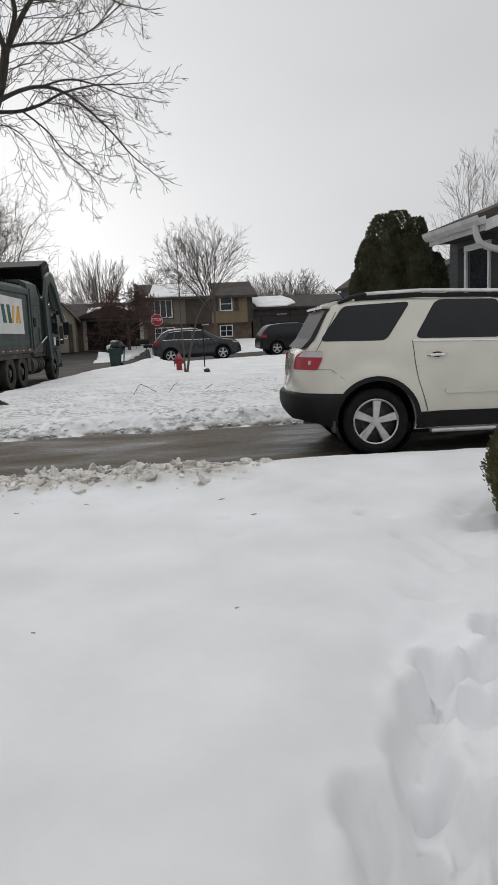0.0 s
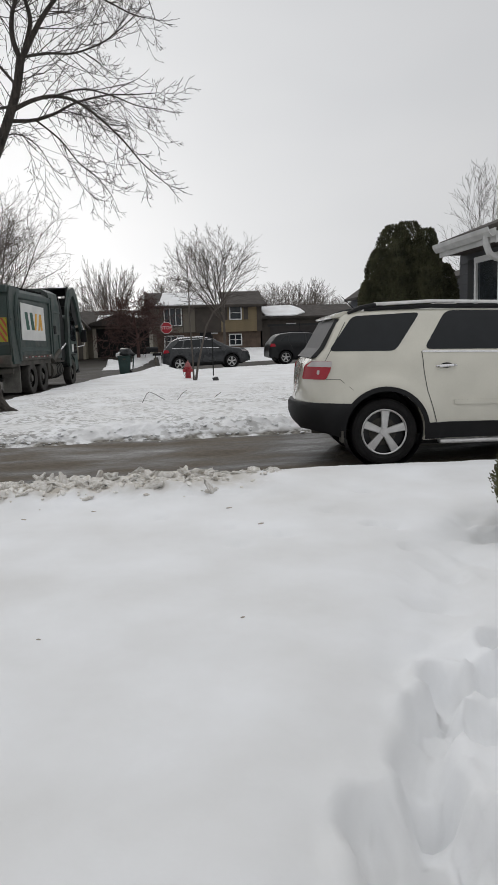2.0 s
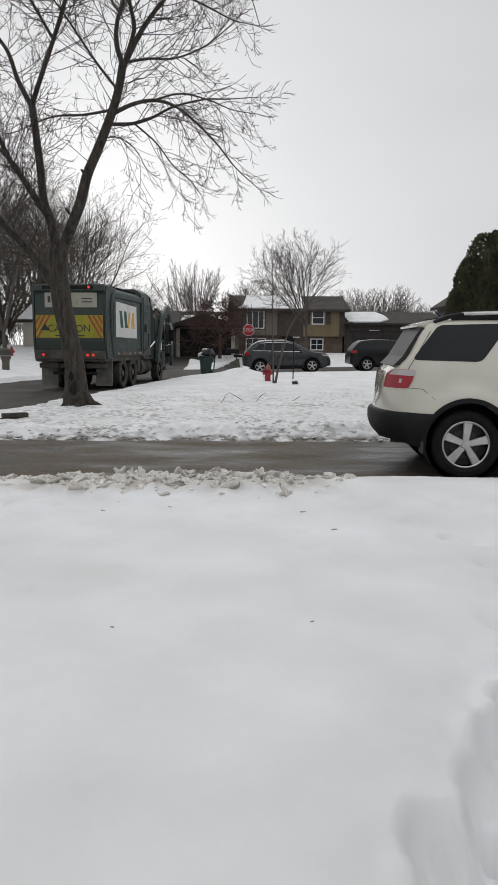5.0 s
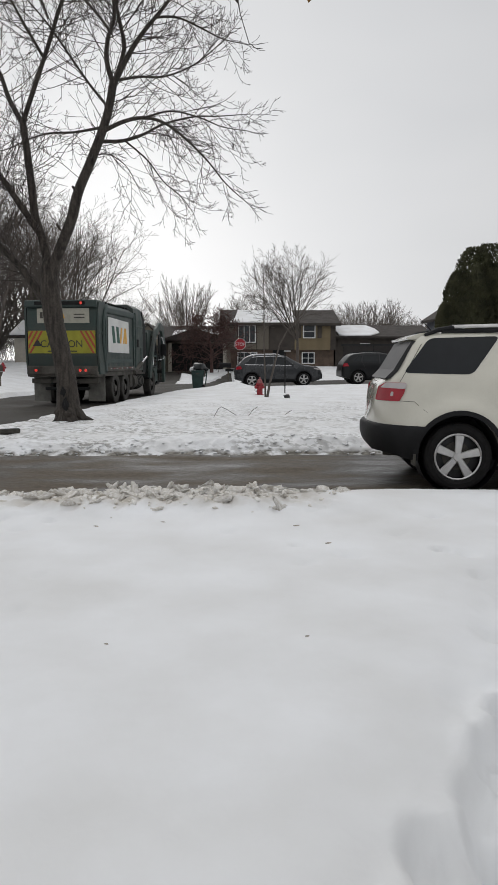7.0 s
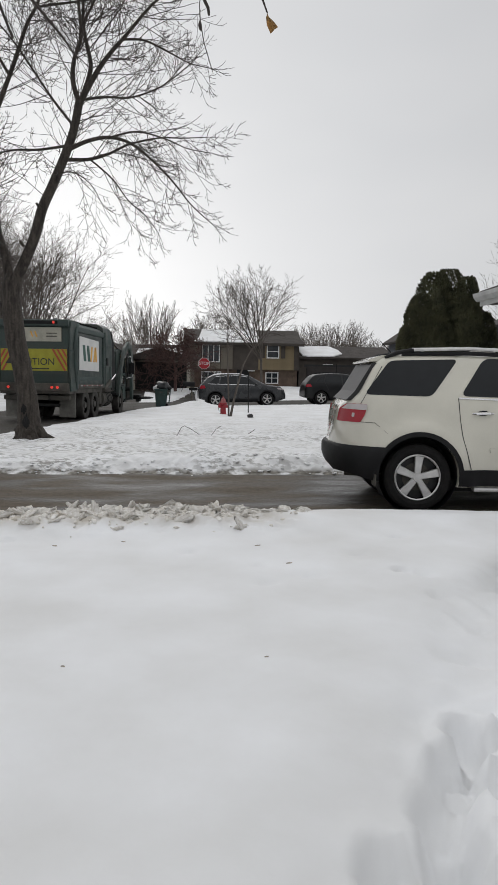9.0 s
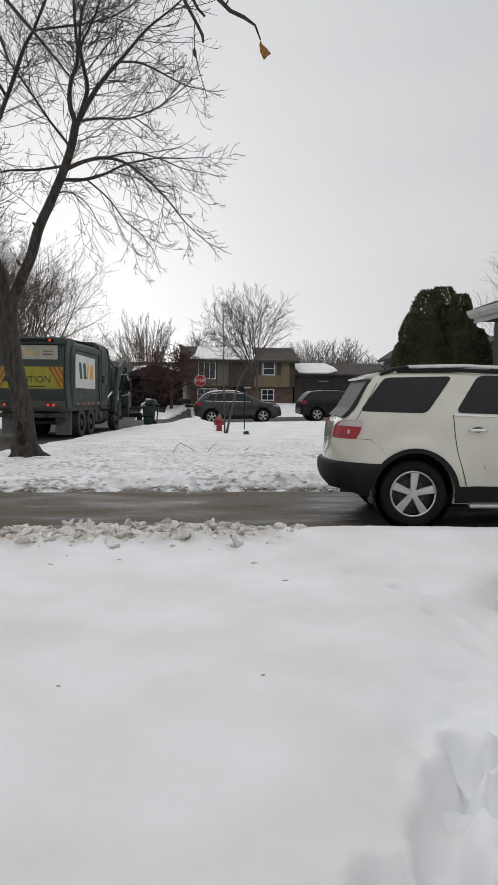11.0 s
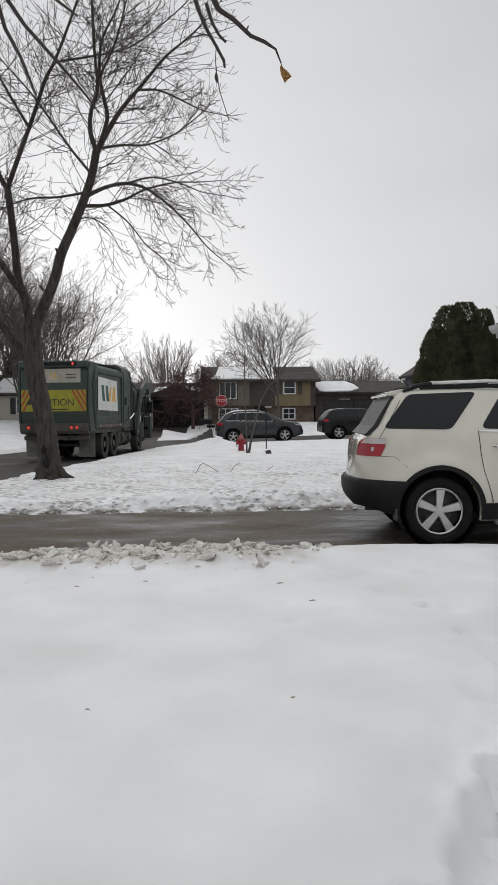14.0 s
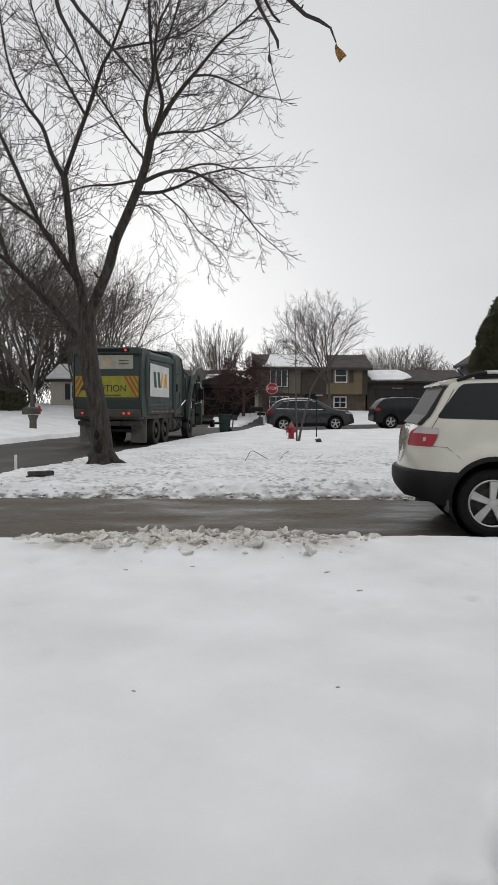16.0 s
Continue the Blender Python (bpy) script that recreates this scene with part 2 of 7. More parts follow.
NOTICE = mat("dirty_notice", (0.40, 0.385, 0.32), 0.6, var=0.2, scale=3)
LOGOGREEN = mat("sign_green", (0.02, 0.085, 0.06), 0.5)
LOGOGOLD = mat("sign_gold", (0.70, 0.38, 0.06), 0.5)
YELLOW = mat("caution_yellow", (0.33, 0.31, 0.025), 0.55, var=0.15, scale=3)
STRIPE = mat("stripe_red", (0.38, 0.07, 0.03), 0.55)
BLACKINK = mat("ink", (0.03, 0.03, 0.03), 0.6)
HYDRANT = mat("hydrant_red", (0.30, 0.022, 0.03), 0.5, var=0.2, scale=9)
SIGNRED = mat("sign_red", (0.40, 0.02, 0.03), 0.45, var=0.06)
SIGNWHITE = mat("sign_white", (0.75, 0.73, 0.73), 0.5, var=0.05)
BINGREEN = mat("bin_green", (0.014, 0.04, 0.036), 0.5, var=0.2, scale=4)
BAGBLACK = mat("black_bag", (0.014, 0.016, 0.017), 0.35, var=0.2, scale=9)
BAGWHITE = mat("white_bag", (0.7, 0.7, 0.7), 0.5, var=0.08, scale=9)
SHINGLE = mat("shingles", (0.05, 0.042, 0.037), 0.9, var=0.3, scale=2, bump=0.5, bscale=20)
BRICK = mat("brown_brick", (0.11, 0.078, 0.058), 0.85, var=0.3, scale=2, bump=0.5, bscale=18)
TAN = mat("tan_siding", (0.20, 0.155, 0.088), 0.75, var=0.1, scale=2)
BEIGE = mat("beige_siding", (0.165, 0.145, 0.115), 0.75, var=0.1, scale=2)
PALE = mat("pale_beige_siding", (0.27, 0.24, 0.19), 0.75, var=0.1, scale=2)
DARKWOOD = mat("dark_siding", (0.06, 0.05, 0.042), 0.8, var=0.2, scale=2)
SLATE = mat("slate_siding", (0.082, 0.085, 0.09), 0.7, var=0.08, scale=3, bump=0.1)
# white trim with the shade of the eaves put into its colour
GUTTER = mat("shaded_white_trim", (0.56, 0.56, 0.55), 0.6, var=0.12, scale=4)
TRIM = mat("white_trim", (0.72, 0.72, 0.71), 0.55, var=0.06, scale=4)
SHUTTER = mat("black_shutter", (0.02, 0.021, 0.022), 0.6)
PANE = mat("window_pane", (0.025, 0.03, 0.035), 0.08, var=0.2)
GARAGE = mat("dark_garage_door", (0.035, 0.03, 0.028), 0.7, var=0.2, scale=2)
WOOD = mat("weathered_wood", (0.12, 0.105, 0.085), 0.85, var=0.3, scale=5, bump=0.4)
DARKBLOCK = mat("dark_weathered_block", (0.055, 0.052, 0.043), 0.9, var=0.4, scale=8, bump=0.5)
CHAFF = mat("leaf_chaff", (0.36, 0.32, 0.27), 0.9, var=0.3, scale=30)
LEAF = mat("dry_leaf", (0.40, 0.24, 0.09), 0.8, var=0.3, scale=40)
BLUEGREY = mat("blue_grey_siding", (0.12, 0.13, 0.15), 0.75, var=0.1)
CREAM = mat("cream_siding", (0.45, 0.42, 0.36), 0.75, var=0.08)


GLASS.node_tree.nodes["Principled BSDF"].inputs["Specular IOR Level"].default_value = 0.28
for dull in (BLACK, RUBBER, DARKSTEEL, GRIME):
    dull.node_tree.nodes["Principled BSDF"].inputs["Specular IOR Level"].default_value = 0.2


# ---- builders ----
class Shape:
    """Collects simple solids into one mesh."""

    def __init__(self):
        self.bm = bmesh.new()

    def box(self, c, s, bev=0.0, m=None):
        t = bmesh.new()
        bmesh.ops.create_cube(t, size=1.0)
        for v in t.verts:
            v.co = Vector((v.co.x * s[0], v.co.y * s[1], v.co.z * s[2]))
        if bev:
            bmesh.ops.bevel(t, geom=t.edges[:], offset=min(bev, min(s) * 0.45), segments=2, affect="EDGES", profile=0.6)
        return self._take(t, Matrix.Translation(c) @ (m or Matrix()))

    def cyl(self, a, b, r, r2=None, seg=16):
        a, b = Vector(a), Vector(b)
        t = bmesh.new()
        bmesh.ops.create_cone(t, cap_ends=True, segments=seg, radius1=r, radius2=r if r2 is None else r2, depth=(b - a).length)
        q = (b - a).to_track_quat("Z", "Y").to_matrix().to_4x4()
        return self._take(t, Matrix.Translation((a + b) / 2) @ q)

    def tube(self, pts, radii, seg=6):
        rings, pts = [], [Vector(p) for p in pts]
        side = None
        for i, p in enumerate(pts):
            d = (pts[min(i + 1, len(pts) - 1)] - pts[max(i - 1, 0)]).normalized()
            if side is None:
                side = d.orthogonal().normalized()
            side = (side - d * side.dot(d)).normalized()
            up = d.cross(side)
            r = radii[i] if isinstance(radii, (list, tuple)) else radii
            rings.append([self.bm.verts.new(p + (side * math.cos(k * 2 * math.pi / seg) + up * math.sin(k * 2 * math.pi / seg)) * r) for k in range(seg)])
        for a, b in zip(rings, rings[1:]):
            for k in range(seg):
                self.bm.faces.new((a[k], a[(k + 1) % seg], b[(k + 1) % seg], b[k]))
        self.bm.faces.new(rings[0][::-1])
        self.bm.faces.new(rings[-1])
        return self

    def prism(self, poly, lo, hi, axis="y"):
        """Extrudes a polygon given in the plane across an axis."""
        def put(p, h):
            return (p[0], h, p[1]) if axis == "y" else ((h, p[0], p[1]) if axis == "x" else (p[0], p[1], h))
        a = [self.bm.verts.new(put(p, lo)) for p in poly]
        b = [self.bm.verts.new(put(p, hi)) for p in poly]
        fs = [self.bm.faces.new(a), self.bm.faces.new(b[::-1])]
        for i in range(len(poly)):
            j = (i + 1) % len(poly)
            fs.append(self.bm.faces.new((a[j], a[i], b[i], b[j])))
        bmesh.ops.recalc_face_normals(self.bm, faces=fs)
        return self

    def ball(self, c, s, sub=2, rough=0.0, seed=0):
        t = bmesh.new()
        bmesh.ops.create_icosphere(t, subdivisions=sub, radius=1)
        for v in t.verts:
            k = 1 + rough * noise.noise(v.co * 1.7 + Vector((seed, 0, 0)))
            v.co = Vector((v.co.x * s[0], v.co.y * s[1], v.co.z * s[2])) * k
        return self._take(t, Matrix.Translation(c))

    def _take(self, t, m):
        bmesh.ops.transform(t, matrix=m, verts=t.verts)
        me = bpy.data.meshes.new("t")
        t.to_mesh(me)
        t.free()
        self.bm.from_mesh(me)
        bpy.data.meshes.remove(me)
        return self


def part(name, shape, material, parent=None, label="", smooth=False, m=None):
    """Links a shape (or a finished mesh) as one object under a thing or a part."""
    if isinstance(shape, bpy.types.Mesh):
        me = shape
    else:
        me = bpy.data.meshes.new(name)
        shape.bm.to_mesh(me)
        shape.bm.free()
    if material and not me.materials:
        me.materials.append(material)
    if smooth:
        me.shade_smooth()
        me.set_sharp_from_angle(angle=radians(35))
    ob = new(name, me)
    if m is not None:
        ob.matrix_basis = m
    if parent:
        ob.parent = parent
    if label:
        tagged(ob, label)
    return ob


def thing(name, label, category, m=None, group="", kind=""):
    ob = new(name)
    ob.empty_display_size = 0.2
    ob.matrix_basis = m or Matrix()
    return tagged(ob, label, category, group, kind)


def S():
    return Shape()


def letters(name, text, size, material, parent, m):
    cu = bpy.data.curves.new(name, "FONT")
    cu.body, cu.size, cu.extrude, cu.align_x, cu.align_y = text, size, 0.003, "CENTER", "CENTER"
    tmp = bpy.data.objects.new("tmp", cu)
    me = bpy.data.meshes.new_from_object(tmp)
    bpy.data.objects.remove(tmp)
    me.materials.clear()
    return part(name, me, material, parent, m=m)


def ss(a, b, v):
    t = min(1.0, max(0.0, (v - a) / (b - a)))
    return t * t * (3 - 2 * t)


# ---- ground ----
def lay(x, y):
    """Height of the bare land."""
    z = ss(20, 40, y) * (0.06 + 0.025 * min(8, max(-4, x)))
    z += ss(48, 62, y) * (0.62 if x > -9 else 0.4)
    z += ss(-8, -15, x) * max(0.0, min(1.0, (y - 26) * 0.03))
    return z


def street_edge(y):
    return -4.0 + 0.15 * (y - 20.6)


def road_depth(x, y):
    """How far inside a paved area a place lies, in metres (negative: on snow), and which."""
    wob = 0.10 * noise.noise(Vector((x * 0.8, y * 0.8, 3))) + 0.05 * noise.noise(Vector((x * 3, y * 3, 8)))
    q = (x - street_edge(y)) * 0.989
    best = -9.0
    drive = min(y - 7.35 + 0.30 * ss(2.4, 0.2, x), 11.3 - y, x + 9) + wob * 0.9 + 0.06 * noise.noise(Vector((x * 6, y * 6, 5)))
    best = max(best, drive)
    best = max(best, min(-q, q + 6.2, 47 - y) + wob)
    cross = min(y - 35.9, 47.5 - y, q + 6.2) + wob
    best = max(best, cross)
    # rounded corner at the junction
    cx, cy = street_edge(33) + 3.0, 32.9
    if x < cx and y > cy and q > -1:
        best = max(best, math.hypot(x - cx, y - cy) - 3.0 + wob)
    far_drive = min(x + 7.2, (-1.2 if y > 53 else -3.0) - x, y - 46, 61 - y) + wob
    best = max(best, far_drive)
    best = max(best, min(x - 10.3, 16.5 - x, y - 46, 62 - y) + wob)
    return best


FOOT = [(0.60, 1.84, 0.08, 14), (0.63, 1.62, 0.11, 8), (0.86, 1.66, 0.10, 22), (0.80, 1.86, 0.11, 25), (0.88, 2.12, 0.10, 30), (1.03, 2.40, 0.09, 20), (1.22, 2.34, 0.10, 35), (1.15, 2.60, 0.09, 15), (1.55, 2.92, 0.08, 25), (1.38, 2.62, 0.09, 40),
        (0.72, 1.52, 0.11, 20), (1.02, 1.62, 0.11, 35)]


_pits = random.Random(77)
PITS = [(_pits.uniform(-2.0, 2.6), _pits.uniform(3.6, 6.1), _pits.uniform(0.03, 0.075)) for _ in range(18)]


def snow_top(x, y):
    """Height of the snow above the land."""
    v = Vector((x, y, 0))
    h = 0.10 + (0.028 if y < 6 else 0.05 - 0.022 * ss(7, 6, y)) * noise.noise(v * 0.45) + 0.012 * noise.noise(v * 2.3)
    if 11 < y < 30:
        h += 0.035 * ss(11.1, 11.8, y) * (1 - ss(16, 24, y)) * (abs(noise.noise(v * 2.6)) + 0.5 * noise.noise(v * 6)) - 0.01
    if 3.2 < y < 6.4:
        # thaw pits
        for px, py, pr in PITS:
            if abs(x - px) < 0.2 and abs(y - py) < 0.2:
                h -= 0.05 * math.exp(-(((x - px) / (pr * 1.3)) ** 2 + ((y - py) / pr) ** 2))
    if y < 8:
        # shovelled ridge beside the drive
        h += 0.09 * math.exp(-((y - 6.75 + 0.26 * ss(2.4, 0.2, x)) / 0.45) ** 2) * (0.75 + 0.5 * noise.noise(Vector((x * 1.1, 0, 4))))
        if -2.6 < x < 1.4 and 5.9 < y < 7.2:
            k = ss(5.9, 6.3, y) * ss(-2.4, -1.6, x) * ss(1.4, 0.8, x)
            h += k * (0.03 + 0.05 * noise.noise(v * 5) + 0.05 * abs(noise.noise(v * 11)))
        if x > -0.9:
            trail = math.exp(-(((x - 0.42 - 0.5 * (y - 1.2)) / 0.34) ** 2)) * ss(5.2, 4.4, y) * ss(0.6, 1.3, y)
            h += trail * (-0.07 + 0.05 * noise.noise(v * 4.2) + 0.022 * noise.noise(v * 10))
            # thawed hollow round the shrub
            h -= 0.11 * math.exp(-((math.hypot(x - 2.62, (y - 4.7) * 0.9) / 0.42) ** 4)) * (0.75 + 0.9 * noise.noise(v * 7))
            for fx, fy, r, a in FOOT:
                dx, dy = x - fx, y - fy
                if abs(dx) < 0.6 and abs(dy) < 0.6:
                    ca, sa = math.cos(radians(a)), math.sin(radians(a))
                    d = math.hypot((dx * ca - dy * sa) / r, (dx * sa + dy * ca) / (r * 1.7)) + 0.5 * noise.noise(v * 4) + 0.25 * noise.noise(v * 11)
                    h -= 0.145 * (1 - ss(0.42, 1.2, d))
                    h += 0.02 * math.exp(-((d - 1.45) / 0.28) ** 2)
    if 11.0 < y < 12.9:
        h += 0.05 * math.exp(-((y - 11.95) / 0.45) ** 2) * ss(-2.5, 0.5, x) * (0.8 + 0.9 * noise.noise(v * 1.9))
        h += ss(11.25, 11.5, y) * ss(12.9, 12.3, y) * (0.028 + 0.034 * ss(-2.5, 0, x)) * (abs(noise.noise(v * 3.6)) + 0.7 * noise.noise(v * 8))
    # ploughed heaps at the kerb
    h += 0.26 * math.exp(-(((x - 0.5) / 0.85) ** 2 + ((y - 35.0) / 0.6) ** 2))
    h += 0.5 * math.exp(-(((x + 2.9) / 1.0) ** 2 + ((y - 54) / 1.6) ** 2)) + 0.7 * math.exp(-(((x + 7.0) / 0.9) ** 2 + ((y - 54) / 1.5) ** 2))
    h += 0.3 * math.exp(-(((x + 11.0) / 1.4) ** 2 + ((y - 31) / 3.5) ** 2))
    return h


def ground_z(x, y):
    d = road_depth(x, y)
    return lay(x, y) - 0.06 + (snow_top(x, y) + 0.06) * (1 - ss(-0.11 if not 10.5 < y < 12 else -0.55, 0.01, d)) - 0.03 * ss(0.0, 0.1, d)


def spaced(*bands):
    out = []
    for lo, hi, n in bands:
        out += [lo + (hi - lo) * i / n for i in range(n)]
    return out


def sheet(name, xs, ys, zf, material, keep=None):
    verts = [(x, y, zf(x, y)) for y in ys for x in xs]
    nx = len(xs)
    faces = []
    for j in range(len(ys) - 1):
        for i in range(nx - 1):
            if keep is None or keep(0.5 * (xs[i] + xs[i + 1]), 0.5 * (ys[j] + ys[j + 1])):
                k = j * nx + i
                faces.append((k, k + 1, k + nx + 1, k + nx))
    me = bpy.data.meshes.new(name)
    me.from_pydata(verts, [], faces)
    if keep:
        bm = bmesh.new()
        bm.from_mesh(me)
        bmesh.ops.delete(bm, geom=[v for v in bm.verts if not v.link_faces], context="VERTS")
        bm.to_mesh(me)
        bm.free()
    me.materials.append(material)
    me.shade_smooth()
    return new(name, me)


XS = spaced((-2500, -300, 6), (-300, -40, 14), (-40, -12, 40), (-12, -6, 40), (-6, -2.6, 44), (-2.6, 1.2, 110), (1.2, 2.4, 40), (2.4, 5, 34), (5, 20, 50), (20, 60, 16), (60, 300, 10), (300, 2500, 6)) + [2500]
YS = spaced((-2500, -60, 8), (-60, -4, 12), (-4, 0.8, 16), (0.8, 5.6, 90), (5.6, 6.0, 8), (6.0, 7.5, 50), (7.5, 10.9, 26), (10.9, 12.9, 84), (12.9, 22, 90), (22, 40, 90), (40, 64, 60), (64, 120, 14), (120, 600, 8), (600, 2500, 5)) + [2500]
tagged(sheet("ground", XS, YS, ground_z, SNOW), "snow-covered lawns with melt stains and boot prints", "ground", kind="structure")


def paved(name, x0, x1, nx, y0, y1, ny, material, test, label):
    xs, ys = [x0 + (x1 - x0) * i / nx for i in range(nx + 1)], [y0 + (y1 - y0) * i / ny for i in range(ny + 1)]
    ob = sheet(name, xs, ys, lambda x, y: lay(x, y) - 0.058 + 0.012 * noise.noise(Vector((x * 0.7, y * 0.7, 0))), material, test)
    tagged(ob, label, name.replace("_", " "), kind="structure")


paved("driveway", -4.6, 30, 120, 6.6, 11.8, 30, ASPHALT, lambda x, y: x > street_edge(y) + 0.02, "wet brown-grey asphalt driveway between snow banks")
paved("road", -40, 60, 260, -60, 62, 260, ROAD, lambda x, y: (x <= street_edge(y) + 0.02 and road_depth(x, y) > -0.6 and y < 64) or (y > 30 and road_depth(x, y) > -0.6), "wet grey asphalt street and junction cleared of snow")


# ---- bare trees ----
class Twigs:
    """Tapered branches gathered into one mesh."""

    def __init__(self, seed):
        self.v, self.f, self.r = [], [], random.Random(seed)

    def branch(self, pts, r0, r1, seg):
        n, first, side = len(pts), len(self.v), None
        for i, p in enumerate(pts):
            d = (pts[min(i + 1, n - 1)] - pts[max(i - 1, 0)]).normalized()
            if side is None:
                side = d.orthogonal().normalized()
            side = (side - d * side.dot(d)).normalized()
            up, r = d.cross(side), r0 + (r1 - r0) * i / (n - 1)
            for k in range(seg):
                a = k * 2 * math.pi / seg
                self.v.append(p + side * (math.cos(a) * r) + up * (math.sin(a) * r))
        for i in range(n - 1):
            for k in range(seg):
                a, b = first + i * seg + k, first + i * seg + (k + 1) % seg
                self.f.append((a, b, b + seg, a + seg))
        self.f.append(tuple(range(first + (n - 1) * seg, first + n * seg)))

    def path(self, p, d, length, steps, bend, wander):
        r, out = self.r, [p.copy()]
        d = d.normalized()
        for i in range(steps):
            d = (d + bend * ((i + 1) / steps) + Vector((r.gauss(0, 1), r.gauss(0, 1), r.gauss(0, 1))) * wander).normalized()
            p = p + d * (length / steps)
            out.append(p.copy())
        return out

    def off(self, d, spread):
        """A way that leaves d by about spread degrees, to a random side."""
        s = d.orthogonal().normalized()
        s.rotate(Matrix.Rotation(self.r.uniform(0, 2 * math.pi), 3, d))
        a = radians(spread * self.r.uniform(0.7, 1.25))
        return d.normalized() * math.cos(a) + s * math.sin(a)

    def grow(self, p, d, length, rad, level, kids, spread, bend, wander, seg=(6, 4, 3, 3, 3), thin=0.0022, keep=0.62, start=0.25):
        steps = 5 if level < 3 else 4
        pts = self.path(p, d, length, steps, bend, wander)
        end = max(thin, rad * 0.35)
        self.branch(pts, max(rad, thin), end if level < len(kids) else thin, seg[min(level, len(seg) - 1)])
        if level >= len(kids):
            return
        for k in range(kids[level]):
            f = start + (1 - start) * (k + self.r.random()) / kids[level]
            i = min(steps - 1, int(f * steps))
            q = pts[i].lerp(pts[i + 1], f * steps - i)
            dd = self.off(pts[i + 1] - pts[i], spread)
            self.grow(q, dd, length * keep * self.r.uniform(0.6, 1.15) * (1.15 - 0.5 * f), max(thin, (rad + (end - rad) * f) * 0.6), level + 1, kids, spread, bend, wander, seg, thin, keep, start)

    def mesh(self, name, material):
        me = bpy.data.meshes.new(name)
        me.from_pydata(self.v, [], self.f)
        me.materials.append(material)
        me.shade_smooth()
        return me


def bare_tree(name, seed, height, material, label, m, stems=1, spread=38, kids=(9, 7, 6), lift=0.10, thin=0.012, rad=None, wander=0.07, fork=0.25, reach=0.5, fan=22, bole=0.0):
    """A leafless tree: trunk and limbs in one part, fine crown in another."""
    ob = thing(name, label, "tree", m)
    t, c = Twigs(seed), Twigs(seed + 50)
    rad = rad or height * 0.018
    if bole:
        t.branch(t.path(Vector((0, 0, -0.1)), Vector((0, 0, 1)), bole + 0.15, 3, Vector((0, 0, 0.05)), 0.02), rad * 1.5, rad * 1.2, 9)
    for s in range(stems):
        d = Vector((0, 0, 1)) if stems == 1 else c.off(Vector((0, 0, 1)), fan * (0.12 + 1.0 * ((s + 0.5) / stems) ** 0.6))
        start = Vector((0, 0, bole - 0.05)) if bole else Vector((0.12 * s, 0, -0.1))
        pts = t.path(start, d, (height - bole) * (0.9 if not bole else c.r.uniform(0.72, 0.98)), 8, Vector((0, 0, 0.06)), 0.05)
        t.branch(pts, rad, rad * 0.12, 7)
        n = kids[0]
        for k in range(n):
            f = fork + (0.98 - fork) * (k + c.r.random()) / n
            i = min(7, int(f * 8))
            q = pts[i].lerp(pts[i + 1], f * 8 - i)
            c.grow(q, c.off(pts[i + 1] - pts[i], spread), height * reach * (1.15 - 0.75 * f) * c.r.uniform(0.75, 1.2), rad * 0.5 * (1.05 - 0.8 * f), 0, kids[1:], spread, Vector((0, 0, lift)), wander, seg=(4, 3, 3, 3), thin=thin, keep=0.6)
    part("trunk", t.mesh("trunk", material), None, ob)
    part("crown", c.mesh("crown", material), None, ob)
    return ob


def on_ground(x, y, rz=0, dz=0.0):
    return pose(x, y, ground_z(x, y) + dz, 0, 0, rz)


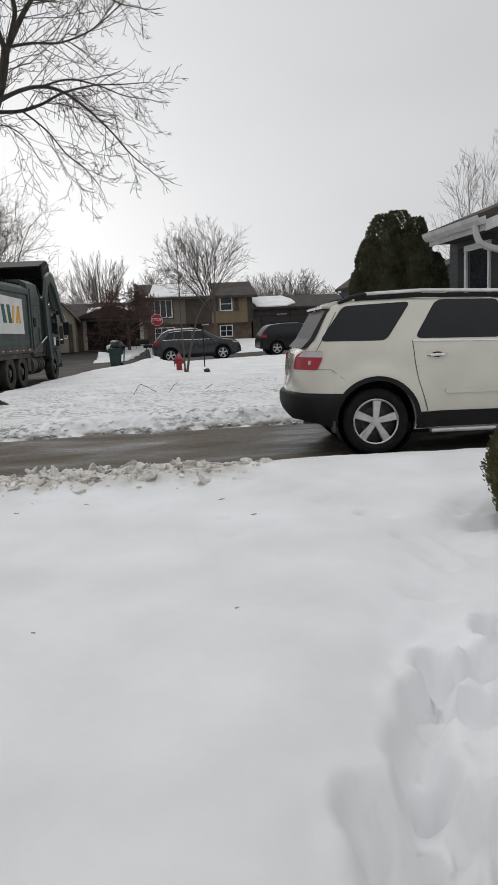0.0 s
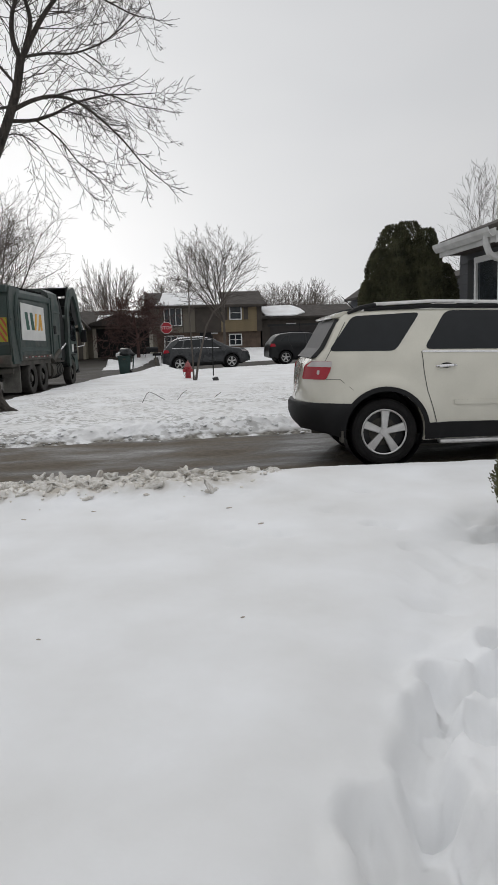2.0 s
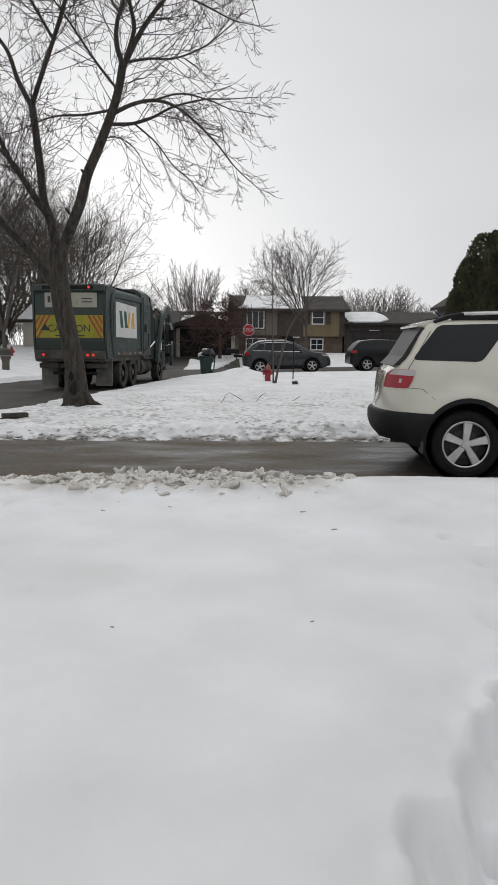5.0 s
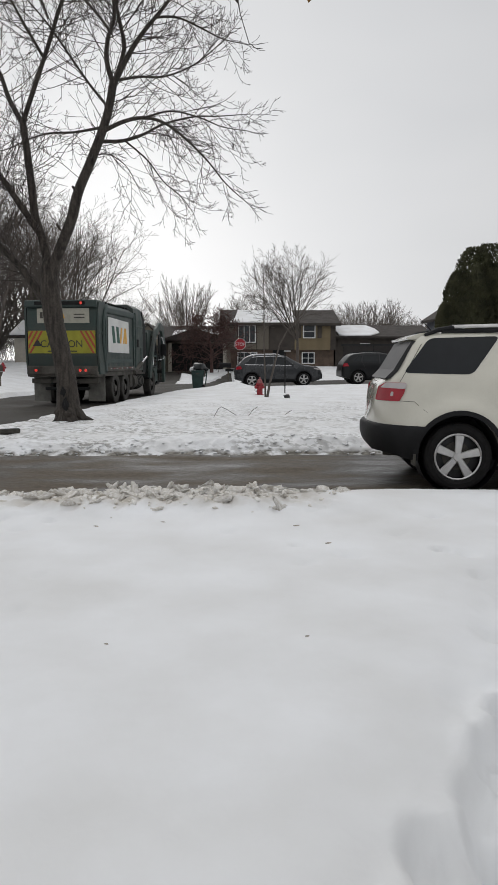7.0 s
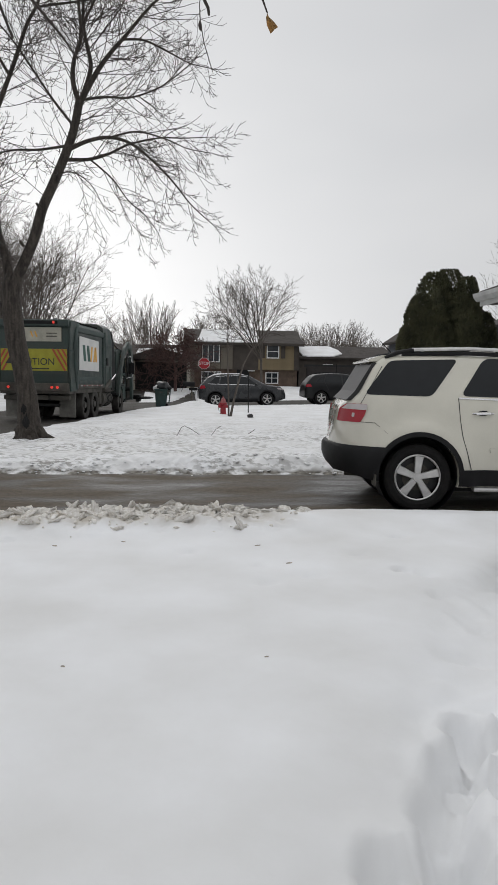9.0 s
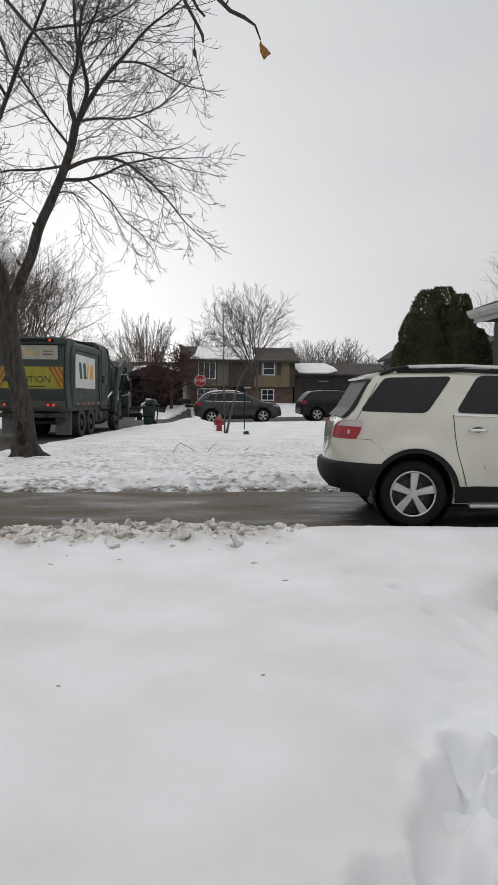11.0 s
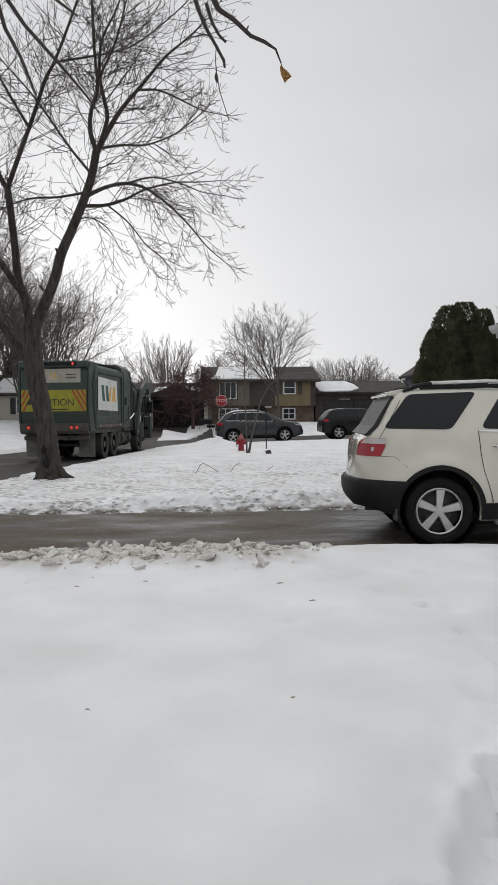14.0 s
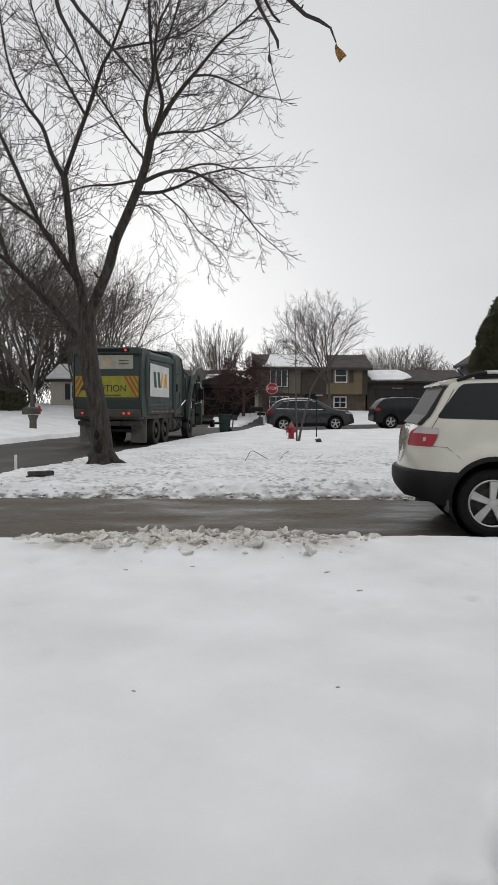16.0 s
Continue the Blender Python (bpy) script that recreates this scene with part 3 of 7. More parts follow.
# the big yard tree: trunk, four limbs and long drooping twigs with upturned ends
def big_tree():
    ob = thing("yard_tree", "large bare tree with forked dark trunk on snowy lawn", "tree", pose(-3.55, 16.65, 0.02))

    def V(x, y, z):
        return Vector((x, y, z))

    trunk = [V(0.03, 0, -0.12), V(0.03, 0, 0.02), V(0.02, 0, 0.12), V(0.0, 0, 0.35), V(-0.01, 0, 1.0), V(-0.14, 0, 1.7), V(-0.27, 0, 2.3), V(-0.33, 0.0, 2.95), V(-0.34, 0, 3.5), V(-0.34, 0, 3.75)]
    s = S()
    s.tube(trunk, [0.52, 0.42, 0.33, 0.265, 0.225, 0.205, 0.215, 0.22, 0.19, 0.10], 22)
    for v in s.bm.verts:
        an = math.atan2(v.co.y, v.co.x + 0.14 * v.co.z)
        v.co += Vector((v.co.x + 0.14 * v.co.z, v.co.y, 0)) * ((0.10 + 0.5 * ss(0.4, -0.1, v.co.z)) * noise.noise(Vector((math.cos(an) * 2.2, math.sin(an) * 2.2, v.co.z * 1.2))))
    for a, ln, r0 in ((-12, 0.78, 0.13), (-75, 0.5, 0.12), (-140, 0.46, 0.10), (170, 0.42, 0.10), (80, 0.6, 0.12)):
        dx, dy = math.cos(radians(a)), math.sin(radians(a))
        s.tube([V(0.05 * dx, 0.05 * dy, 0.42), V(0.26 * dx, 0.26 * dy, 0.2), V(0.5 * ln * dx, 0.5 * ln * dy, 0.09), V(ln * dx, ln * dy, -0.03)], [0.16, r0, r0 * 0.75, 0.03], 9)
    part("trunk", s, BARK, ob, "furrowed dark trunk with flared roots", smooth=True)
    s = S()
    s.ball(V(0.01, -0.285, 0.42), (0.06, 0.05, 0.17), 3, 0.7, 11)
    s.ball(V(-0.05, -0.25, 0.72), (0.05, 0.04, 0.09), 3, 0.7, 4)
    part("bark_scar", s, VOID, ob, "dark hollow scar in the bark", smooth=True)
    for p, q in ((V(0.40, -0.42, 5.1), V(0.34, -0.52, 5.2)), (V(-0.60, 0.06, 4.5), V(-0.68, 0.0, 4.58)), (V(0.02, -0.3, 4.3), V(-0.06, -0.36, 4.42))):
        s = S()
        s.cyl(p, q, 0.035, 0.025, 8)
        part("branch_stub", s, BARK, ob)
    limbs = [
        # (points, first and last radius, kind: 0 stem, 1 upright fork, 2 long side bough)
        ([V(-0.30, 0, 3.2), V(-0.20, -0.05, 3.6), V(0.0, -0.15, 4.02), V(0.26, -0.3, 4.55), V(0.42, -0.3, 5.13), V(0.68, -0.3, 5.71), V(0.95, -0.3, 6.36), V(1.14, -0.4, 6.85), V(1.27, -0.5, 7.4)], 0.135, 0.085, 0),
        ([V(-0.36, 0, 3.2), V(-0.40, 0.1, 3.6), V(-0.51, 0.2, 4.19), V(-0.66, 0.2, 4.65), V(-0.72, 0.2, 5.32), V(-0.81, 0.2, 6.22), V(-0.88, 0.2, 6.8)], 0.115, 0.075, 0),
        # forks of the right stem
        ([V(1.26, -0.5, 7.35), V(1.15, -0.6, 7.74), V(1.18, -0.6, 8.2), V(1.33, -0.6, 8.7), V(1.27, -0.7, 9.55), V(1.26, -0.8, 10.96), V(1.38, -0.9, 12.2)], 0.06, 0.015, 1),
        ([V(1.29, -0.45, 7.4), V(1.49, -0.35, 8.11), V(1.41, -0.3, 8.62), V(1.33, -0.3, 9.12), V(1.38, -0.2, 9.92), V(1.72, -0.1, 10.71), V(2.02, 0.0, 11.7)], 0.055, 0.015, 1),
        ([V(1.29, -0.5, 7.35), V(1.62, -0.5, 7.96), V(1.92, -0.5, 8.39), V(2.29, -0.5, 8.82), V(2.8, -0.5, 9.43), V(3.35, -0.5, 9.9), V(3.75, -0.5, 10.3)], 0.065, 0.012, 1),
        ([V(1.35, -0.6, 8.9), V(1.75, -0.9, 9.5), V(2.05, -1.1, 10.4), V(2.4, -1.3, 11.5)], 0.03, 0.01, 1),
        ([V(1.30, -0.5, 7.4), V(1.75, 0.2, 7.75), V(2.3, 0.8, 8.0), V(3.0, 1.3, 8.5), V(3.7, 1.6, 9.2)], 0.035, 0.01, 1),
        # long boughs that reach out to the side
        ([V(1.0, -0.3, 6.42), V(1.44, -0.4, 6.59), V(1.88, -0.4, 6.68), V(2.31, -0.4, 6.59), V(2.74, -0.4, 6.3), V(3.25, -0.4, 5.82), V(3.68, -0.4, 5.31), V(4.19, -0.4, 4.87)], 0.05, 0.008, 2),
        ([V(0.88, -0.25, 6.22), V(1.36, 0.1, 6.34), V(1.81, 0.2, 6.51), V(2.27, 0.2, 6.74), V(2.95, 0.2, 6.91), V(3.5, 0.2, 6.93), V(4.1, 0.2, 6.98)], 0.045, 0.007, 2),
        ([V(1.42, 0.12, 6.34), V(1.88, 0.3, 5.99), V(2.25, 0.4, 5.53), V(2.62, 0.4, 5.23), V(2.92, 0.4, 4.85)], 0.022, 0.006, 2),
        ([V(0.75, -0.3, 5.9), V(1.15, -0.6, 5.85), V(1.55, -0.8, 5.55), V(1.8, -0.9, 5.1)], 0.018, 0.006, 2),
        ([V(2.18, -0.5, 8.7), V(2.65, -0.6, 8.66), V(3.15, -0.6, 8.46), V(3.6, -0.6, 8.25), V(4.05, -0.6, 8.16)], 0.03, 0.007, 2),
        ([V(1.9, -0.4, 6.68), V(2.5, -0.9, 6.66), V(3.1, -1.2, 6.45), V(3.6, -1.4, 6.2), V(4.1, -1.5, 6.1)], 0.024, 0.006, 2),
        ([V(0.90, -0.25, 6.5), V(0.25, 0.3, 6.57), V(-0.35, 0.5, 6.6), V(-0.85, 0.7, 6.53), V(-1.49, 0.8, 6.3), V(-2.09, 0.9, 6.3)], 0.032, 0.008, 3),
        ([V(1.12, -0.35, 6.9), V(0.56, 0.4, 7.7), V(0.04, 0.6, 8.47), V(-0.4, 0.6, 9.08), V(-1.0, 0.6, 9.75), V(-1.44, 0.6, 10.3)], 0.032, 0.01, 1),
        # forks of the middle stem
        ([V(-0.86, 0.2, 6.74), V(-0.62, 0.1, 7.3), V(-0.23, 0.1, 8.34), V(0.05, 0.1, 9.15), V(0.28, 0.1, 9.6), V(0.63, 0.1, 10.49), V(0.94, 0.1, 11.37), V(1.17, 0.1, 12.2)], 0.06, 0.018, 1),
        ([V(-0.90, 0.2, 6.75), V(-1.19, 0.3, 7.29), V(-1.4, 0.3, 7.89), V(-1.83, 0.3, 8.49), V(-2.18, 0.3, 9.38), V(-2.38, 0.3, 10.6)], 0.06, 0.018, 1),
        ([V(0.26, 0.1, 9.55), V(1.06, 0.6, 9.96), V(1.6, 0.6, 10.08), V(2.14, 0.6, 10.31), V(3.0, 0.6, 11.01), V(3.54, 0.6, 11.55)], 0.03, 0.01, 1),
        ([V(-0.35, 0.1, 8.1), V(-0.75, -0.3, 8.8), V(-1.2, -0.6, 9.7), V(-1.5, -0.8, 10.9)], 0.035, 0.012, 1),
        # limbs towards the street
        ([V(-0.58, 0.15, 4.35), V(-0.83, 0.0, 4.74), V(-1.15, -0.1, 5.25), V(-1.33, -0.2, 5.55), V(-1.75, -0.4, 6.6), V(-2.2, -0.7, 7.8), V(-2.5, -0.9, 9.2)], 0.085, 0.025, 1),
        ([V(-0.32, 0, 2.6), V(-0.70, 0.1, 3.13), V(-1.04, 0.1, 3.58), V(-1.4, 0.1, 3.96), V(-2.14, 0.1, 4.71), V(-3.01, 0.1, 5.4), V(-3.93, 0.0, 6.6), V(-4.5, -0.1, 8.0)], 0.10, 0.03, 1),
        ([V(-1.33, -0.2, 5.55), V(-2.1, -0.7, 6.1), V(-2.9, -1.2, 6.8), V(-3.8, -1.7, 8.2)], 0.045, 0.015, 1),
        ([V(-2.14, 0.1, 4.71), V(-2.7, 0.7, 6.0), V(-3.1, 1.1, 7.6), V(-3.2, 1.4, 9.1)], 0.06, 0.02, 1),
    ]

    def spline(ps, n=5):
        out = []
        for i in range(len(ps) - 1):
            a, b, c, d = ps[max(i - 1, 0)], ps[i], ps[i + 1], ps[min(i + 2, len(ps) - 1)]
            for k in range(n):
                u = k / n
                out.append(0.5 * ((2 * b) + (c - a) * u + (2 * a - 5 * b + 4 * c - d) * u * u + (3 * b - a - 3 * c + d) * u ** 3))
        return out + [ps[-1]]

    up, out_dir = Vector((0, 0, 1)), Vector((1, 0, 0))

    def arc_twig(tw, p, d, ln, r0, droop, curl, sway, depth):
        """A bowed twig that sinks, then curls up at its tip, with alternate shoots."""
        steps, d, way = (9, 6, 4)[2 - depth], d.normalized(), [p.copy()]
        for q in range(steps):
            u = q / (steps - 1)
            d = (d + (up * (curl * u - droop * (1 - u)) + sway * 0.02) * (8 / steps) + Vector((tw.r.gauss(0, 1), tw.r.gauss(0, 1), tw.r.gauss(0, 1))) * 0.088).normalized()
            p = p + d * ln / steps
            way.append(p.copy())
            if depth and q >= 1 and q < steps - 1 and tw.r.random() < (0.6 if depth == 2 else 0.38):
                arc_twig(tw, p, tw.off(d, 46), ln * tw.r.uniform(0.25, 0.55) * (1.15 - 0.5 * u), max(0.0052, r0 * 0.62), droop * 0.6, curl, sway, depth - 1)
        tw.branch(way, r0, 0.0044, 4 if r0 > 0.008 else 3)

    for n, (ps, r0, r1, kind) in enumerate(limbs):
        pts = spline(ps)
        lt = Twigs(n)
        lt.branch(pts, r0, r1, 9 if r0 > 0.1 else 7)
        part("limb", lt.mesh("limb", BARK), None, ob)
        tw = Twigs(100 + n)
        length = sum((b - a).length for a, b in zip(pts, pts[1:]))
        sway = {2: out_dir, 3: -out_dir}.get(kind, Vector((0, 0, 0)))
        count = int(length * (4.2 if kind == 0 else 8.6 if kind == 1 else 6.4))
        f0 = 0.55 if kind == 0 else 0.16
        for k in range(count):
            f = f0 + (1 - f0) * (k + tw.r.random()) / count
            i = min(len(pts) - 2, int(f * (len(pts) - 1)))
            d = (pts[i + 1] - pts[i]).normalized()
            rad = r0 + (r1 - r0) * f
            if kind >= 2:
                # side shoots leave the bough, run outwards, sink and turn up at the tip
                dd = tw.off(d, 58) + sway * 0.25 - up * tw.r.uniform(-0.15, 0.35)
                ln = tw.r.uniform(0.7, 2.0) * (1.15 - 0.72 * f)
                arc_twig(tw, pts[i], dd, ln, min(rad * 0.5, 0.0095), tw.r.uniform(0.02, 0.15), tw.r.uniform(0.08, 0.18), sway, 2)
            else:
                dd = tw.off(d, 56)
                dd.z = dd.z * 0.7 + 0.1
                ln = tw.r.uniform(0.8, 2.1) * (1.15 - 0.45 * f)
                arc_twig(tw, pts[i], dd, ln, min(rad * 0.5, 0.0105), tw.r.uniform(-0.02, 0.08), 0.12, sway, 2)
        for k in range(2):
            arc_twig(tw, pts[-1], tw.off(pts[-1] - pts[-2], 8 + 24 * k), 0.9 if kind < 2 else 0.45 + 0.15 * k, min(r1, 0.008), 0.03, 0.10, sway, 1)
        tagged(part("spray", tw.mesh("spray", TWIG), None, ob), kind="stuff")
    return ob


big_tree()


def hanging_branch():
    """The twig of a nearer tree that dips into view, with one dry leaf and two seed stalks."""
    ob = thing("young_tree", "slim young tree whose overhanging twig keeps one dry leaf", "tree", pose(0.30, 2.6, 2.72))

    def tub(name, pts, r, material, label=""):
        s = S()
        s.tube([Vector(p) for p in pts], [q * 1.4 for q in r], 6)
        return part(name, s, material, ob, label, smooth=True)

    tub("twig", [(0.0, 0, 0.02), (-0.02, 0, 0.07), (-0.06, 0, 0.095), (-0.11, 0.0, 0.115), (-0.17, 0.0, 0.17), (-0.225, 0, 0.205), (-0.30, -0.05, 0.33), (-0.42, -0.15, 0.55), (-0.6, -0.3, 0.9)], [0.0018, 0.003, 0.005, 0.0052, 0.006, 0.007, 0.009, 0.012, 0.016], TWIG)
    tub("side_twig", [(-0.205, 0.0, -0.0), (-0.208, 0.0, 0.025), (-0.235, 0.0, 0.075), (-0.27, -0.01, 0.13), (-0.30, -0.03, 0.19), (-0.335, -0.05, 0.30)], [0.0028, 0.004, 0.004, 0.0045, 0.005, 0.006], TWIG)
    tub("side_twig", [(-0.20, 0, 0.09), (-0.225, 0, 0.115), (-0.25, 0.0, 0.16), (-0.27, -0.01, 0.22)], [0.003, 0.0035, 0.004, 0.005], TWIG)
    tub("seed_stalk", [(-0.235, 0, 0.075), (-0.238, 0, 0.03), (-0.235, 0, -0.02), (-0.222, 0, -0.09), (-0.19, 0, -0.19)], [0.0012, 0.0012, 0.0014, 0.0011, 0.001], TWIG)
    tub("seed_pod", [(-0.238, 0, -0.02), (-0.236, 0, -0.032), (-0.234, 0, -0.045), (-0.231, 0, -0.055)], [0.001, 0.005, 0.0045, 0.001], TWIG)
    tub("side_twig", [(-0.11, 0, 0.115), (-0.125, 0, 0.135), (-0.118, 0, 0.15)], [0.003, 0.003, 0.002], TWIG)
    tub("side_twig", [(-0.30, -0.05, 0.33), (-0.24, -0.03, 0.34), (-0.20, -0.02, 0.40), (-0.17, 0, 0.50)], [0.005, 0.004, 0.004, 0.003], TWIG)
    tub("twig", [(-1.30, 0.1, 0.95), (-1.20, 0.2, 0.68), (-1.107, 0.3, 0.474), (-0.982, 0.3, 0.289), (-0.856, 0.3, 0.149), (-0.755, 0.3, 0.033), (-0.698, 0.3, -0.044)], [0.012, 0.010, 0.007, 0.0055, 0.0045, 0.0032, 0.002], TWIG)
    tub("twig", [(-1.20, 0.2, 0.68), (-1.107, 0.3, 0.455), (-1.059, 0.3, 0.276), (-0.998, 0.3, 0.161), (-0.943, 0.3, 0.019)], [0.008, 0.0075, 0.006, 0.0045, 0.003], TWIG)
    tub("twig", [(-1.05, 0.2, 0.72), (-0.933, 0.3, 0.483), (-0.877, 0.3, 0.406), (-0.775, 0.3, 0.33)], [0.007, 0.005, 0.0045, 0.003], TWIG)
    tub("twig", [(-0.95, -0.5, 1.2), (-1.0, -0.2, 1.0), (-1.05, 0.2, 0.72)], [0.016, 0.011, 0.007], TWIG)
    tub("twig", [(-1.4, -0.7, 1.35), (-1.36, -0.3, 1.15), (-1.30, 0.1, 0.95)], [0.02, 0.015, 0.012], TWIG)
    s = S()
    s.tube([(-2.05, -0.9, -2.75), (-2.0, -0.9, -1.5), (-1.9, -0.88, 0.0), (-1.75, -0.82, 1.0), (-1.4, -0.7, 1.35), (-0.95, -0.5, 1.2), (-0.6, -0.3, 0.9)], [0.09, 0.075, 0.06, 0.045, 0.03, 0.022, 0.016], 8)
    part("trunk", s, BARK, ob, "slim young trunk", smooth=True)
    s = S()
    # folded leaf: two lobes that meet at the midrib
    rib = [(0.0, 0.0, 0.02), (0.008, -0.003, 0.0), (0.018, -0.005, -0.02), (0.026, -0.003, -0.036)]
    lobes = ([(0.004, 0.006, 0.012), (0.026, 0.01, -0.004), (0.040, 0.008, -0.022)], [(-0.004, 0.004, 0.006), (0.0, 0.009, -0.018), (0.014, 0.008, -0.046)])
    rv = [s.bm.verts.new(p) for p in rib]
    for lobe in lobes:
        lv = [s.bm.verts.new(p) for p in lobe]
        s.bm.faces.new((rv[0], rv[1], lv[0]))
        s.bm.faces.new((rv[1], rv[2], lv[1], lv[0]))
        s.bm.faces.new((rv[2], rv[3], lv[2], lv[1]))
    bmesh.ops.solidify(s.bm, geom=s.bm.faces[:], thickness=0.0012)
    part("leaf", s, LEAF, ob, "dry tan folded leaf")
    return ob


hanging_branch()

# trees beyond, by place: x, y, height, stems, seed
FAR = "bare grey-brown tree behind the houses"
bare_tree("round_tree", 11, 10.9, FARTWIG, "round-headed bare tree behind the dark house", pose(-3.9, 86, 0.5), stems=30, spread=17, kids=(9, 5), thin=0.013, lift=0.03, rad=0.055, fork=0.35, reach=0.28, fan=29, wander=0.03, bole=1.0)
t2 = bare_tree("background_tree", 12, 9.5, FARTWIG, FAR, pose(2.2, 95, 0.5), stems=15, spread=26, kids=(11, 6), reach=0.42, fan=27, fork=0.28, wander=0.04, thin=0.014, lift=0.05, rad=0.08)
for x, y, s, a in ((20.5, 96, 0.95, 40), (17.0, 88, 0.85, 200), (27, 95, 0.72, 90), (32, 99, 0.78, 10), (23.5, 110, 0.8, 300), (38, 96, 0.7, 150)):
    copy_thing(t2, pose(x, y, 0.5, 0, 0, a) @ Matrix.Scale(s, 4)).scale = (s, s, s)
t3 = bare_tree("wood_edge_tree", 13, 14, WOODTWIG, "tall bare tree at the edge of the dark wood", pose(-15.5, 50, 0.6), stems=6, fan=44, bole=1.8, spread=40, kids=(9, 6, 4), thin=0.0095, lift=0.035, rad=0.12, wander=0.12, fork=0.18, reach=0.46)
for x, y, s, a in ((-10.2, 51, 0.82, 30), (-6.6, 72, 0.42, 10), (-22.5, 54, 1.25, 170), (-13.0, 61, 0.95, 250), (-14.0, 57, 0.85, 95), (-26, 60, 1.3, 20), (-17.5, 64, 1.0, 300), (-9.0, 73, 0.45, 120), (-8.4, 60, 0.5, 45), (-22, 70, 1.1, 220), (-30, 66, 1.35, 60), (-20.5, 60, 1.0, 310), (-18, 75, 1.1, 70), (-24, 78, 1.1, 190)):
    copy_thing(t3, pose(x, y, 0.6, 0, 0, a) @ Matrix.Scale(s, 4)).scale = (s, s, s)
bare_tree("front_yard_tree", 14, 9.1, WOODTWIG, "bare spreading tree in front of the tan house", on_ground(5.5, 51.5), stems=7, fan=40, bole=2.6, spread=38, kids=(9, 6, 4), thin=0.0085, lift=0.025, rad=0.07, fork=0.15, wander=0.08, reach=0.40)
bare_tree("crab_apple_tree", 15, 4.3, REDTWIG, "low dense reddish-brown bare tree by the drive", on_ground(-0.75, 56.5), spread=66, kids=(20, 10, 8), thin=0.016, lift=0.03, rad=0.15, fork=0.25, wander=0.1, reach=0.88)
t6 = bare_tree("side_yard_tree", 16, 7.5, GREYBARK, "slim bare multi-stem tree behind the grey house", pose(12.1, 24.5, 0.1), stems=4, fan=16, spread=30, kids=(13, 6, 3), thin=0.0038, lift=0.05, rad=0.032, wander=0.06, reach=0.32)
copy_thing(t6, pose(13.4, 23.8, 0.1, 0, 0, 130))


def thicket(name, label, x0, x1, y0, y1, count, height, material, seed, thin):
    """Dense bare brush: one body of uncountable twigs."""
    t = Twigs(seed)
    for k in range(count):
        x, y = t.r.uniform(x0, x1), t.r.uniform(y0, y1)
        h = height * t.r.uniform(0.45, 1.1)
        t.grow(Vector((x, y, lay(x, y))), Vector((t.r.gauss(0, 0.25), t.r.gauss(0, 0.25), 1)), h, 0.03, 0, (7, 4), 34, Vector((0, 0, 0.08)), 0.08, seg=(3, 3, 3), thin=thin, keep=0.5)
    ob = part(name, t.mesh(name, material), None)
    tagged(ob, label, "thicket", kind="stuff")


thicket("wood_thicket", "dense brown bare brush at the edge of the wood", -46, -11, 62, 80, 500, 4.4, WOODTWIG, 61, 0.016)
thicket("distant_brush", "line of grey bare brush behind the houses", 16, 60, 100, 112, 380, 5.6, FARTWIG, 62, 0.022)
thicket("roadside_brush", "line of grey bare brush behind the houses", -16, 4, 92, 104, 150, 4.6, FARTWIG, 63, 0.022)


def sapling():
    """Two thin stems by the hydrant: one upright, one that leans over in an arc."""
    ob = thing("leaning_sapling", "slender leaning grey sapling beside the hydrant in snow", "tree", on_ground(1.68, 26.0))
    s = S()
    s.tube([Vector(p) for p in ((0, 0, -0.05), (0.1, 0, 0.5), (0.27, 0, 1.2), (0.45, 0, 1.9), (0.75, 0, 2.45), (1.2, 0.0, 2.95), (1.75, 0, 3.6))], [0.05, 0.04, 0.034, 0.028, 0.021, 0.015, 0.006], 8)
    part("trunk", s, WOODTWIG, ob, smooth=True)
    s = S()
    s.tube([Vector(p) for p in ((-0.06, 0.05, -0.05), (-0.07, 0.05, 0.8), (-0.12, 0.05, 2.0), (-0.12, 0.05, 3.2), (-0.15, 0.0, 4.6))], [0.035, 0.03, 0.025, 0.018, 0.006], 6)
    part("stem", s, WOODTWIG, ob, smooth=True)
    c = Twigs(31)
    for k in range(13):
        c.grow(Vector((-0.12, 0.05, 2.2 + 0.18 * k)), c.off(Vector((0, 0, 1)), 38), 0.9, 0.008, 0, (4,), 35, Vector((0, 0, 0.1)), 0.08, seg=(3, 3), thin=0.004)
    for k in range(9):
        c.grow(Vector((0.75 + 0.09 * k, 0, 2.45 + 0.09 * k)), c.off(Vector((0.5, 0, 1)), 40), 1.1, 0.009, 0, (4,), 35, Vector((0, 0, 0.08)), 0.08, seg=(3, 3), thin=0.004)
    part("crown", c.mesh("crown", WOODTWIG), None, ob)


sapling()


